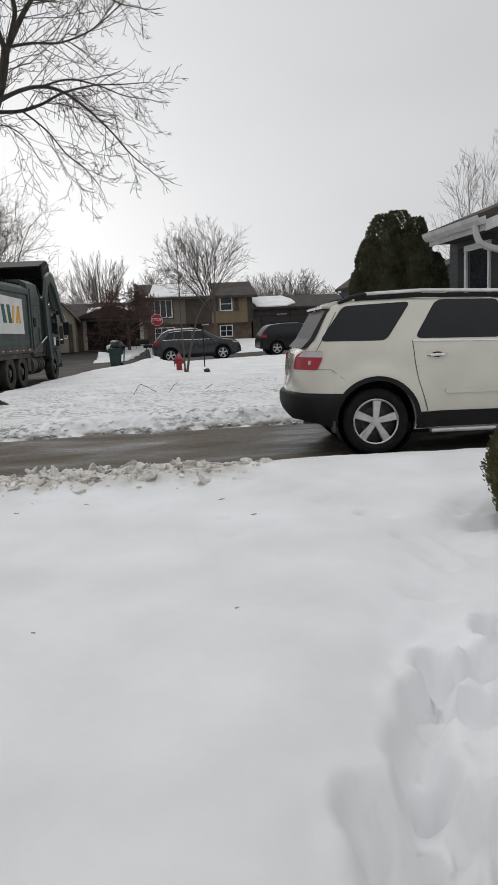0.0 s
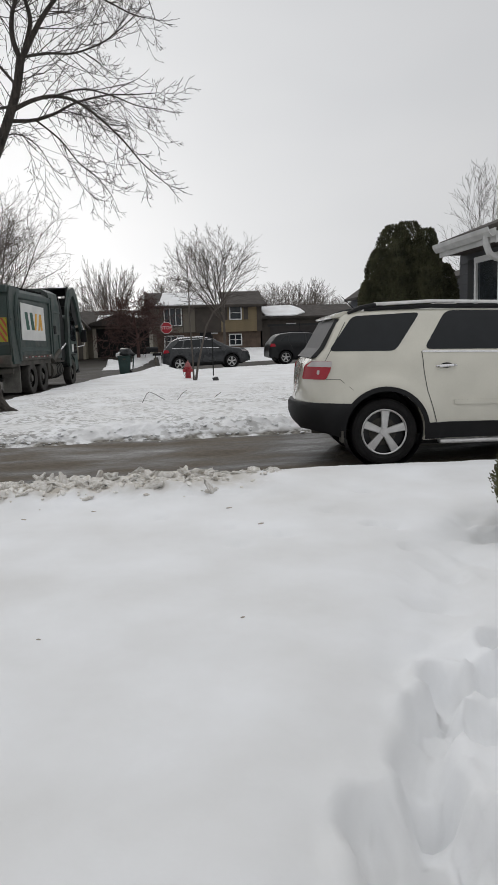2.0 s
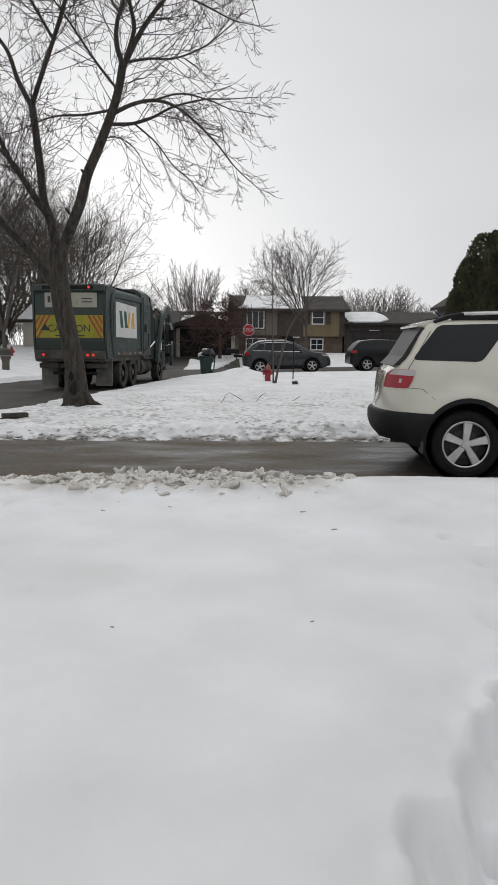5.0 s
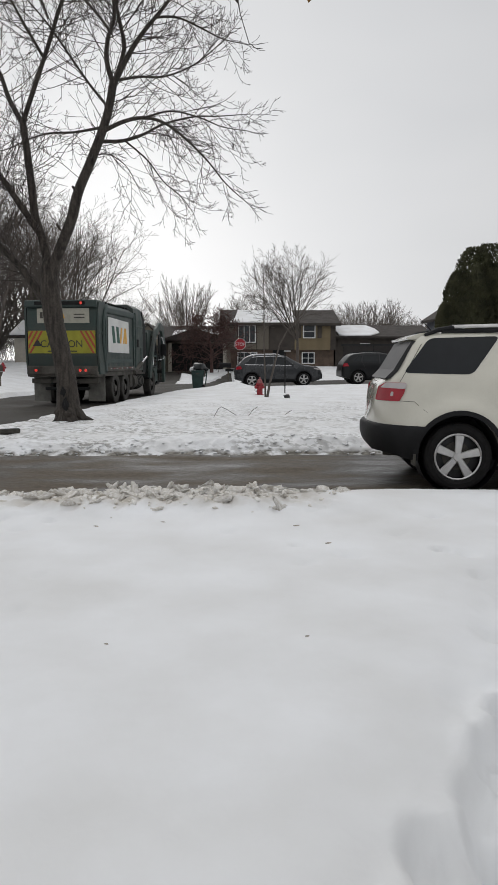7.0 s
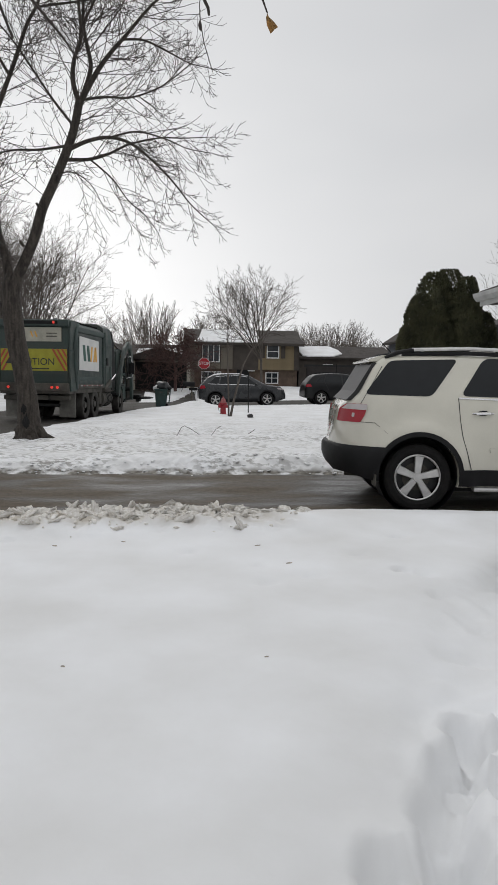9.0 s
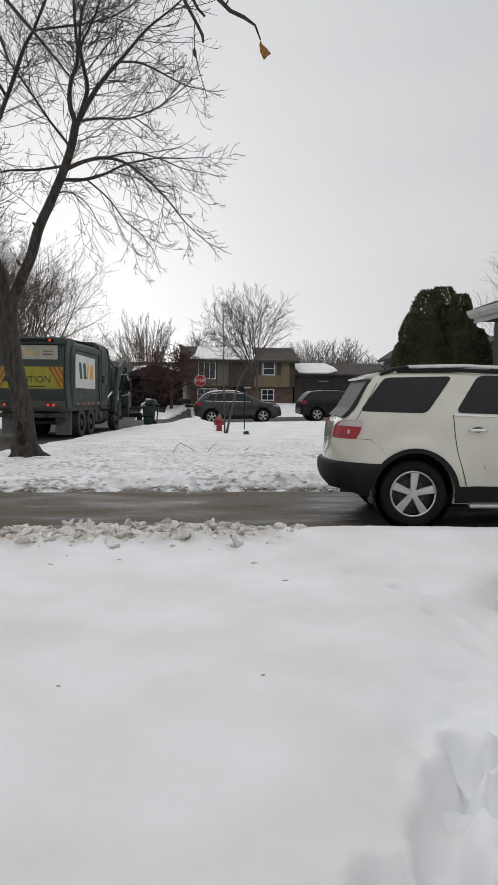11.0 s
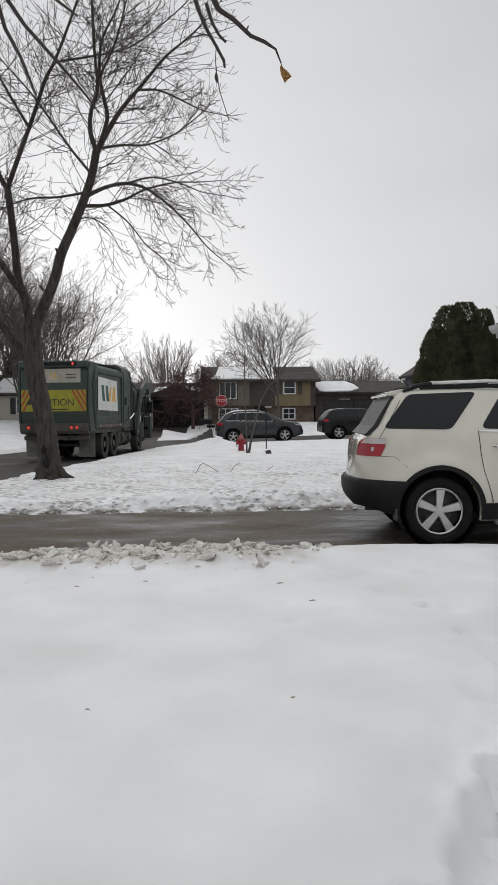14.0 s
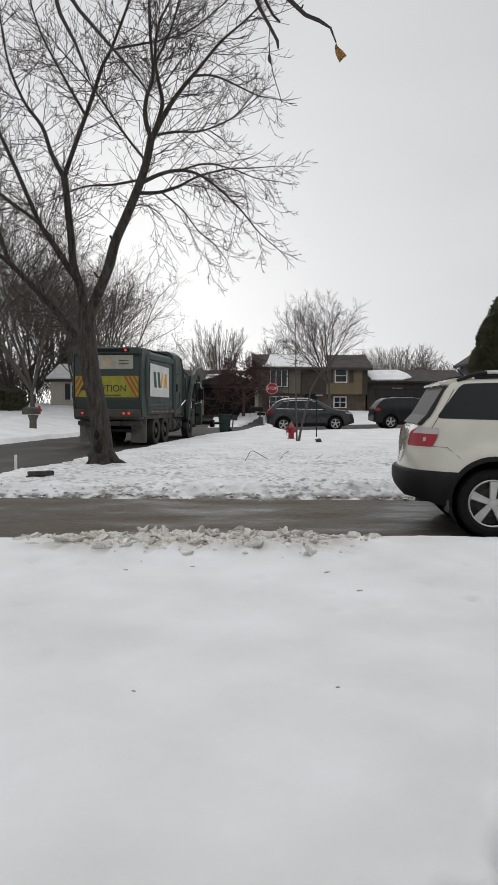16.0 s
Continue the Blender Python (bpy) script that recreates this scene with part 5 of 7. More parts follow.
def small_car(name, label, m, paint, tailred, kind):
    """A compact crossover seen from its side across the street."""
    ob = thing(name, label, "car", m)
    L = 4.6
    if kind == 0:
        top = [(0, 0.75), (0.04, 0.95), (0.14, 1.12), (0.5, 1.5), (0.75, 1.62), (1.3, 1.68), (2.2, 1.66), (2.7, 1.56), (3.4, 1.16), (3.6, 1.08), (4.3, 0.98), (4.52, 0.82), (4.6, 0.6)]
        wheels = (0.86, 3.58)
        glass = [[(0.52, 1.19), (1.02, 1.17), (1.12, 1.52), (0.92, 1.54)], [(1.10, 1.17), (1.98, 1.14), (2.0, 1.57), (1.2, 1.56)], [(2.06, 1.14), (3.05, 1.10), (2.55, 1.51), (2.06, 1.57)]]
    else:
        top = [(0, 0.75), (0.05, 1.0), (0.12, 1.15), (0.42, 1.48), (0.6, 1.58), (1.3, 1.64), (2.2, 1.62), (2.7, 1.52), (3.35, 1.15), (3.6, 1.06), (4.3, 0.95), (4.5, 0.8), (4.6, 0.6)]
        wheels = (0.88, 3.52)
        glass = [[(0.62, 1.22), (1.0, 1.19), (1.1, 1.50), (0.9, 1.48)], [(1.08, 1.18), (1.98, 1.13), (2.0, 1.55), (1.18, 1.54)], [(2.06, 1.13), (3.0, 1.08), (2.5, 1.48), (2.06, 1.55)]]
    bottom = [(0, 0.42), (0.5, 0.27), (4.2, 0.25), (4.6, 0.35)]
    plan = [(0, 0.78), (0.12, 0.88), (0.4, 0.97), (0.8, 1.0), (3.8, 1.0), (4.3, 0.9), (4.6, 0.62)]
    b = CarBody(top, bottom, plan, [(0, 1.12), (4.6, 1.02)], 0.92, 0.30, L)
    b.shell("body", paint, ob, [(x, 0.36, 0.40) for x in wheels], nx=60, nz=14)
    for side in (-1, 1):
        for g in glass:
            b.panel("side_window", rounded(g, 0.05), GLASS, ob, 0.005, 0.02, side)
        if kind == 0:
            b.panel("window_trim", [(0.52, 1.165), (3.07, 1.075), (3.07, 1.095), (0.52, 1.185)], CHROME, ob, 0.01, 0.02, side)
            b.panel("roof_trim", [(0.9, 1.555), (1.2, 1.585), (2.05, 1.59), (2.56, 1.53), (2.56, 1.515), (2.05, 1.575), (1.2, 1.567), (0.9, 1.54)], CHROME, ob, 0.01, 0.02, side)
        b.panel("tail_lamp", rounded([(0.05, 0.93), (0.36, 0.95), (0.30, 1.1), (0.10, 1.09)], 0.03), tailred, ob, 0.01, 0.02, side)
        b.panel("headlamp", rounded([(4.15, 0.86), (4.5, 0.8), (4.45, 0.88), (4.1, 0.93)], 0.02), WHITELENS, ob, 0.01, 0.02, side)
        b.panel("door_line", [(2.01, 1.12), (2.025, 1.12), (2.025, 0.42), (2.01, 0.42)], BLACKINK, ob, 0.002, 0.02, side)
        b.panel("door_line", [(1.08, 1.15), (1.095, 1.15), (1.28, 0.75), (1.265, 0.75)], BLACKINK, ob, 0.002, 0.02, side)
        for x in wheels:
            b.panel("wheel_arch_trim", arch(x, 0.36, 0.40, 0.455), BLACK, ob, 0.01, 0.02, side)
            wheel(ob, (x, side * 0.80, 0.35), 0.35, 0.22, 0.235, 5, side, False)
            s = S()
            s.cyl((x, side * 0.5, 0.36), (x, side * 0.84, 0.36), 0.398, seg=24)
            bmesh.ops.delete(s.bm, geom=[f for f in s.bm.faces if abs(f.normal.y) > 0.9 and f.calc_center_median().y * side > 0.6], context="FACES")
            part("wheel_well", s, BLACK, ob)
        b.panel("sill_cladding", [(1.32, 0.27), (3.1, 0.26), (3.1, 0.38), (1.34, 0.40)], BLACK, ob, 0.01, 0.02, side)
        s = S()
        s.box((3.0, side * 0.99, 1.13), (0.1, 0.16, 0.12), 0.03)
        part("wing_mirror", s, paint, ob)
        s = S()
        yr = side * 0.62
        s.tube([(0.8, yr, 1.63), (1.0, yr, 1.70), (2.1, yr, 1.70), (2.4, yr, 1.62)], 0.018, 6)
        part("roof_rail", s, CHROME if kind == 0 else BLACK, ob)
    s = S()
    s.box((2.3, 0, 0.25), (3.8, 1.2, 0.1), 0.03)
    part("underbody", s, DARKSTEEL, ob)
    s = S()
    s.prism([(0.16, 1.16), (0.48, 1.48), (0.5, 1.46), (0.2, 1.14)], -0.6, 0.6)
    part("rear_window", s, GLASS, ob)
    return ob


BLACKPAINT.node_tree.nodes["Principled BSDF"].inputs["Specular IOR Level"].default_value = 0.3
small_car("grey_crossover", "dark grey compact crossover with chrome window trim parked by the kerb", pose(0.72, 37.9, lay(3, 37.9) - 0.06, 0, -1.4, 2), GREYPAINT, RED, 0)
small_car("black_crossover", "black compact crossover with red tail lamps parked by the kerb", pose(6.35, 38.3, lay(8, 38) - 0.02, 0, -0.6, 2), BLACKPAINT, RED, 1)




# ---- refuse truck ----
HEAD = 81.5
TRUCK0 = Vector((-5.34, 24.10, -0.07))
AHEAD = Vector((math.cos(radians(HEAD)), math.sin(radians(HEAD)), 0))
ARM_AT = Vector((6.55, 0, 0.80))


def garbage_truck():
    ob = thing("garbage_truck", "dark green front-loading garbage truck with caution panel on the rear", "truck", pose(*TRUCK0, 0, 0, HEAD))

    def P(name, s, material, label="", parent=None, smooth=False, m=None):
        return part(name, s, material, parent or ob, label, smooth, m)

    W = 1.22
    # chassis and skirts
    for y in (-0.45, 0.45):
        P("chassis_rail", S().box((4.4, y, 0.82), (8.4, 0.12, 0.26), 0.02), DARKSTEEL)
    P("body_floor", S().box((3.1, 0, 1.02), (6.2, 2.40, 0.16), 0.02), GRIME)
    # packer body: side sheets lean in a little towards the roof
    s = S()
    s.prism([(-W, 1.10), (-W, 2.95), (-W + 0.06, 3.22), (-W + 0.2, 3.34), (W - 0.2, 3.34), (W - 0.06, 3.22), (W, 2.95), (W, 1.10)], 0.75, 4.55, "x")
    body = P("body", s, GREEN, "grimy dark green packer body")
    s = S()
    s.prism([(-W - 0.01, 1.10), (-W - 0.01, 3.0), (-W + 0.06, 3.42), (-W + 0.3, 3.56), (W - 0.3, 3.56), (W - 0.06, 3.42), (W + 0.01, 3.0), (W + 0.01, 1.10)], 4.55, 5.75, "x")
    hop = P("hopper", s, GREEN, "taller hopper section behind the cab")
    s = S()
    s.prism([(5.75, 1.0), (5.75, 3.35), (6.15, 2.9), (6.35, 1.9), (6.2, 1.0)], -W - 0.005, W + 0.005)
    P("hopper_front", s, DARKSTEEL)
    for side in (-1, 1):
        y = side * (W + 0.02)
        for x in (0.80, 4.35):
            P("side_post", S().box((x, y, 2.15), (0.14, 0.07, 2.1), 0.02), GREEN2, parent=body)
        P("top_rail", S().box((2.6, side * (W - 0.02), 3.12), (3.5, 0.14, 0.2), 0.04), GREEN2, parent=body)
        P("lower_rail", S().box((2.6, y, 1.18), (3.7, 0.06, 0.16), 0.02), GRIME, parent=body)
        P("side_panel_frame", S().box((2.55, side * (W + 0.012), 1.45), (3.3, 0.03, 0.14), 0.01), GREEN2, parent=body)
        for k in range(9):
            P("marker_reflector", S().box((1.25 + 0.34 * k, side * (W + 0.056), 1.20), (0.11, 0.008, 0.028)), SIGNRED if k % 2 else SIGNWHITE, parent=body)
        P("hopper_rib", S().box((5.15, y, 2.75), (1.1, 0.05, 0.07), 0.01), GREEN2, parent=hop)
        P("hopper_rib", S().box((4.62, y, 2.2), (0.1, 0.06, 2.1), 0.02), GREEN2, parent=hop)
        P("hatch", S().box((4.95, y, 2.12), (0.26, 0.05, 0.3), 0.02), DARKSTEEL, parent=hop)
        P("hinge", S().box((5.45, y, 1.7), (0.1, 0.05, 0.5), 0.02), GREEN2, parent=hop)
        # sign panel: white sheet, one green and one gold mark
        yl = side * (W + 0.03)
        s = S()
        s.prism([(1.05, 2.90), (1.02, 1.74), (3.62, 1.72), (3.58, 2.84)], yl - 0.01, yl + 0.01)
        sign = P("sign_panel", s, LOGOWHITE, "white sign panel with a green and a gold mark", body)
        yo = yl + side * 0.014
        for x0, x1 in ((1.42, 1.62), (1.95, 2.15)):
            s = S()
            s.prism([(x0, 2.62), (x0 + 0.28, 2.62), (x1 + 0.24, 2.06), (x1 - 0.06, 2.06)], yo - 0.005, yo + 0.005)
            P("green_mark", s, LOGOGREEN, parent=sign)
        for x0, x1 in ((2.56, 2.38), (3.0, 2.80)):
            s = S()
            s.prism([(x0, 2.60), (x0 + 0.17, 2.60), (x1 + 0.17, 2.06), (x1, 2.06)], yo - 0.005, yo + 0.005)
            P("gold_mark", s, LOGOGOLD, parent=sign)
        s = S()
        s.prism([(3.02, 2.60), (3.2, 2.60), (3.3, 2.06), (3.1, 2.06)], yo - 0.005, yo + 0.005)
        P("gold_mark", s, LOGOGOLD, parent=sign)
        # lift cylinder
        s = S()
        s.cyl((4.30, y + side * 0.02, 1.02), (5.35, y + side * 0.03, 1.36), 0.085, seg=12)
        c = P("lift_cylinder", s, GRIME, smooth=True)
        s = S()
        s.cyl((5.3, y + side * 0.03, 1.345), (6.15, y + side * 0.05, 1.62), 0.04, seg=10)
        P("piston_rod", s, CHROME, parent=c, smooth=True)
        # tanks and steps
        s = S()
        s.cyl((4.55, side * 0.88, 0.68), (5.95, side * 0.88, 0.68), 0.33, seg=20)
        tank = P("fuel_tank", s, GRIME, "ribbed dark tank", smooth=True)
        for k in range(4):
            P("tank_strap", S().cyl((5.05 + 0.22 * k, side * 0.88, 0.68), (5.12 + 0.22 * k, side * 0.88, 0.68), 0.345, seg=20), DARKSTEEL, parent=tank)
        P("battery_box", S().box((4.25, side * 0.95, 0.72), (0.36, 0.4, 0.5), 0.03), GRIME)
        P("mud_flap", S().box((0.62, side * 0.95, 0.62), (0.05, 0.58, 0.98), 0.015), FLAP, "grey worn mud flap")
        # tail frame
        s = S()
        s.prism([(0.1, 1.02), (0.0, 1.6), (0.0, 3.05), (0.12, 3.32), (0.75, 3.36), (0.75, 1.02)], side * W - 0.03, side * W + 0.03)
        P("tailgate_side", s, GREEN)
        s = S()
        s.tube([(0.72, y, 1.1), (0.45, y + side * 0.03, 2.0), (0.42, y + side * 0.03, 2.6), (0.62, y + side * 0.03, 3.05), (0.95, y, 3.28)], 0.06, 8)
        P("tailgate_ram", s, GREEN2, smooth=True)
        P("tailgate_strut", S().box((0.3, y, 2.35), (0.55, 0.06, 0.1), 0.02), GREEN2)
    # tailgate face
    s = S()
    s.prism([(0.12, 1.02), (0.02, 1.6), (0.02, 3.05), (0.14, 3.38), (0.7, 3.38), (0.7, 1.02)], -W + 0.05, W - 0.05)
    gate = P("tailgate", s, GREEN, "grimy green tailgate")
    P("tailgate_beam", S().box((-0.02, 0, 3.26), (0.14, 2.42, 0.22), 0.03), GREEN2, parent=gate)
    P("tailgate_beam", S().box((0.0, 0, 1.15), (0.12, 2.40, 0.28), 0.03), GRIME, parent=gate)
    P("light_bar", S().box((-0.10, 0, 3.27), (0.05, 1.7, 0.11), 0.01), DARKSTEEL, parent=gate)
    P("yellow_panel", S().box((-0.01, 0, 2.05), (0.03, 2.28, 0.72)), YELLOW, "yellow caution panel with red diagonal stripes", gate)
    pan = gate
    for side in (-1, 1):
        for k in range(4):
            y0 = side * (0.62 + 0.16 * k)
            lo, hi = 1.70, 2.40
            sh = side * 0.42
            pts = [(y0, hi), (y0 + side * 0.075, hi), (y0 + side * 0.075 + sh, lo), (y0 + sh, lo)]
            # stripes end at the panel's edge
            lim = 1.13
            clipped = []
            for i in range(4):
                a, b2 = pts[i], pts[(i + 1) % 4]
                ia, ib = abs(a[0]) <= lim, abs(b2[0]) <= lim
                if ia:
                    clipped.append(a)
                if ia != ib:
                    u = (side * lim - a[0]) / (b2[0] - a[0])
                    clipped.append((side * lim, a[1] + (b2[1] - a[1]) * u))
            if len(clipped) >= 3:
                s = S()
                s.prism(clipped, -0.032, -0.026, "x")
                P("red_stripe", s, STRIPE, parent=pan)
    letters("lettering", "CAUTION", 0.32, BLACKINK, gate, Matrix.Translation((-0.03, 0.0, 1.98)) @ Matrix(((0, 0, -1, 0), (-1, 0, 0, 0), (0, 1, 0, 0), (0, 0, 0, 1))))
    P("white_panel", S().box((-0.01, -0.07, 2.88), (0.03, 1.76, 0.46)), NOTICE, "dirty white notice panel with faded gold and grey marks", gate)
    for y0 in (0.12, -0.02):
        s = S()
        s.prism([(y0, 2.98), (y0 - 0.05, 2.98), (y0 - 0.12, 2.80), (y0 - 0.07, 2.80)], -0.032, -0.026, "x")
        P("gold_mark", s, LOGOGOLD, parent=gate)
    for k in range(2):
        P("notice_line", S().box((-0.03, -0.62, 2.92 - 0.1 * k), (0.006, 0.36, 0.03)), GRIME, parent=gate)
    P("notice_line", S().box((-0.03, 0.66, 2.9), (0.006, 0.09, 0.2)), GRIME, parent=gate)
    P("notice_line", S().box((-0.03, 0.50, 2.9), (0.006, 0.09, 0.2)), GRIME, parent=gate)
    P("caution_line", S().box((-0.03, -0.02, 1.76), (0.006, 1.0, 0.035)), BLACKINK, parent=gate)
    s = S()
    s.prism([(0.98, 1.92), (0.82, 2.14), (0.66, 1.92)], -0.033, -0.026, "x")
    P("warning_mark", s, BLACKINK, parent=gate)
    for y, z, mt in ((-0.72, 3.27, LIT), (-0.64, 1.15, LIT), (-0.83, 1.15, LIT), (0.86, 1.15, LIT)):
        s = S()
        s.cyl((-0.10, y, z), (-0.145, y, z), 0.042, seg=14)
        P("tail_lamp", s, mt, "lit red tail lamp", gate)
    P("rear_bumper", S().box((0.3, 0, 0.80), (0.2, 2.3, 0.16), 0.02), GRIME)
    P("tow_beam", S().box((0.4, 0, 0.55), (0.12, 1.5, 0.10), 0.02), DARKSTEEL)
    P("tail_hopper_lip", S().box((0.28, 0.45, 0.98), (0.5, 1.4, 0.12), 0.03), GRIME)
    # roof furniture
    for k in range(9):
        P("roof_rung", S().box((1.3 + 0.36 * k, 0, 3.38), (0.05, 2.1, 0.08), 0.01), DARKSTEEL)
    P("roof_hose", S().tube([(0.3, -0.6, 3.40), (0.9, -0.5, 3.47), (1.4, -0.3, 3.42)], 0.03, 6), DARKSTEEL)
    # cab
    s = S()
    s.prism([(6.72, 0.75), (6.72, 2.62), (6.9, 2.72), (8.15, 2.72), (8.36, 2.6), (8.52, 1.75), (8.55, 0.55), (8.05, 0.5), (7.9, 0.98), (7.55, 1.15), (7.2, 1.1), (6.95, 0.75)], -1.17, 1.17)
    bmesh.ops.bevel(s.bm, geom=[e for e in s.bm.edges if abs(e.verts[0].co.y - e.verts[1].co.y) < 0.1 and abs(e.verts[0].co.y) > 1], offset=0.06, segments=2, affect="EDGES")
    cab = P("cab", s, GREEN, "dark green cab with tall side door")
    s = S()
    s.prism([(8.40, 2.52), (8.555, 1.75), (8.50, 1.70), (8.35, 2.5)], -1.05, 1.05)
    P("windscreen", s, GLASS, parent=cab)
    for side in (-1, 1):
        s = S()
        s.prism(rounded([(7.45, 1.75), (8.28, 1.70), (8.2, 2.5), (7.5, 2.52)], 0.08), side * 1.168, side * 1.182)
        P("door_window", s, GLASS, parent=cab)
        s = S()
        s.prism(rounded([(7.9, 1.25), (8.35, 1.22), (8.32, 1.6), (7.95, 1.62)], 0.05), side * 1.168, side * 1.182)
        P("lower_door_window", s, GLASS, parent=cab)
        P("door_edge", S().box((7.36, side * 1.175, 1.8), (0.05, 0.03, 1.5), 0.01), GREEN2, parent=cab)
        P("door_notice", S().box((7.68, side * 1.185, 1.45), (0.24, 0.012, 0.3)), LOGOWHITE, "small white door notice", cab)
        P("cab_step", S().box((8.15, side * 1.15, 0.48), (0.5, 0.2, 0.06), 0.01), DARKSTEEL, parent=cab)
        s = S()
        s.tube([(8.45, side * 1.15, 2.4), (8.66, side * 1.36, 2.45), (8.7, side * 1.42, 2.2), (8.7, side * 1.42, 1.55), (8.5, side * 1.2, 1.5)], 0.022, 6)
        mb = P("mirror_bracket", s, CHROME, parent=cab, smooth=True)
        P("mirror", S().box((8.70, side * 1.42, 1.92), (0.08, 0.24, 0.5), 0.03), BLACK, parent=mb)
        P("cab_fender", S().box((7.5, side * 1.15, 1.18), (1.0, 0.12, 0.07), 0.02), BLACK, parent=cab)
    P("front_bumper", S().box((8.6, 0, 0.6), (0.16, 2.3, 0.34), 0.04), DARKSTEEL, parent=cab)
    # wheels
    wheels = []
    for x, dual in ((2.05, True), (3.32, True), (7.45, False)):
        for side in (-1, 1):
            r, width = 0.52, 0.30
            w = P("wheel", wheel_tyre(r, width, 0.29), TRUCKTYRE, smooth=True, m=pose(x, side * 1.05, 0.51))
            y = side * 0.09
            P("rim", S().cyl((0, y - side * 0.1, 0), (0, y - side * 0.06, 0), 0.285, seg=24), HUB, parent=w)
            P("hub", S().cyl((0, y - side * 0.06, 0), (0, y + side * 0.04, 0), 0.14, 0.11, 16), HUB, parent=w)
            for k in range(8):
                a = k * math.pi / 4
                P("wheel_nut", S().cyl((math.cos(a) * 0.2, y - side * 0.06, math.sin(a) * 0.2), (math.cos(a) * 0.2, y - side * 0.02, math.sin(a) * 0.2), 0.022, seg=6), GRIME, parent=w)
            if dual:
                P("inner_tyre", wheel_tyre(r, width, 0.29), TRUCKTYRE, parent=w, m=pose(0, -side * 0.36, 0), smooth=True)
            wheels.append((w, x, side))
    for x in (2.05, 3.32, 7.45):
        P("axle", S().cyl((x, -1.0, 0.51), (x, 1.0, 0.51), 0.09, seg=10), DARKSTEEL)
    # lifting arms: one frame of two goosenecks, a shaft and a cross tube
    arms = new("lift_arms")
    arms.parent = ob
    arms.matrix_basis = pose(*ARM_AT)
    for side in (-1, 1):
        y = side * 1.30
        outline = [(0.14, -0.05), (-0.08, 0.95), (-0.18, 1.95), (0.12, 2.6), (0.55, 2.86), (1.0, 2.62), (1.55, 2.0), (2.12, 1.30), (2.32, 1.48), (1.75, 2.25), (1.15, 2.95), (0.62, 3.20), (0.05, 2.98), (-0.42, 2.15), (-0.36, 0.95), (-0.14, -0.08)]
        s = S()
        s.prism(rounded(outline, 0.14, 3), y - 0.055, y + 0.055)
        P("arm", s, GREEN, "curved dark green lifting arm", arms)
        P("arm_plate", S().prism(rounded([(0.35, 2.55), (0.6, 2.75), (1.05, 2.4), (1.5, 1.9), (1.2, 1.75), (0.6, 2.0)], 0.1, 2), y - side * 0.03 - 0.02, y - side * 0.03 + 0.02), DARKSTEEL, parent=arms)
    P("pivot_shaft", S().cyl((0, -1.3, 0), (0, 1.3, 0), 0.09, seg=12), DARKSTEEL, parent=arms)
    P("cross_tube", S().cyl((1.9, -1.3, 1.75), (1.9, 1.3, 1.75), 0.09, seg=12), DARKSTEEL, parent=arms)
    # carry can with its grabber
    can = new("carry_can")
    can.parent = ob
    s = S()
    for y in (-0.95, 0.95):
        s.prism([(-0.75, -0.5), (0.55, -0.5), (0.8, 0.1), (0.8, 0.55), (-0.75, 0.75)], y - 0.03, y + 0.03)
    s.box((0, 0, -0.5), (1.3, 1.88, 0.06))
    s.box((-0.75, 0, 0.1), (0.06, 1.88, 1.2))
    s.box((0.72, 0, 0.1), (0.06, 1.88, 0.9))
    P("can_shell", s, DARKSTEEL, "dark steel carry can", can)
    for k in range(4):
        P("can_rib", S().box((-0.5 + 0.36 * k, -1.0, 0.05), (0.06, 0.06, 0.95), 0.01), GRIME, parent=can)
    grab = new("grabber")
    grab.parent = ob
    P("slide_beam", S().box((0, 0.55, 0.15), (0.22, 1.1, 0.2), 0.03), DARKSTEEL, parent=grab)
    for k in (-1, 1):
        s = S()
        s.tube([(0.1 * k, -0.02, 0.12), (0.34 * k, -0.18, 0.12), (0.38 * k, -0.5, 0.12), (0.22 * k, -0.68, 0.12)], [0.05, 0.055, 0.05, 0.03], 8)
        P("claw", s, DARKSTEEL, parent=grab, smooth=True)
    P("claw_head", S().box((0, 0.0, 0.1), (0.42, 0.2, 0.34), 0.05), DARKSTEEL, parent=grab)
    return ob, wheels, arms, can, grab


TRUCK, WHEELS, ARMS, CAN, GRAB = garbage_truck()
TRUCK.scale = (1.0, 1.02, 1.045)


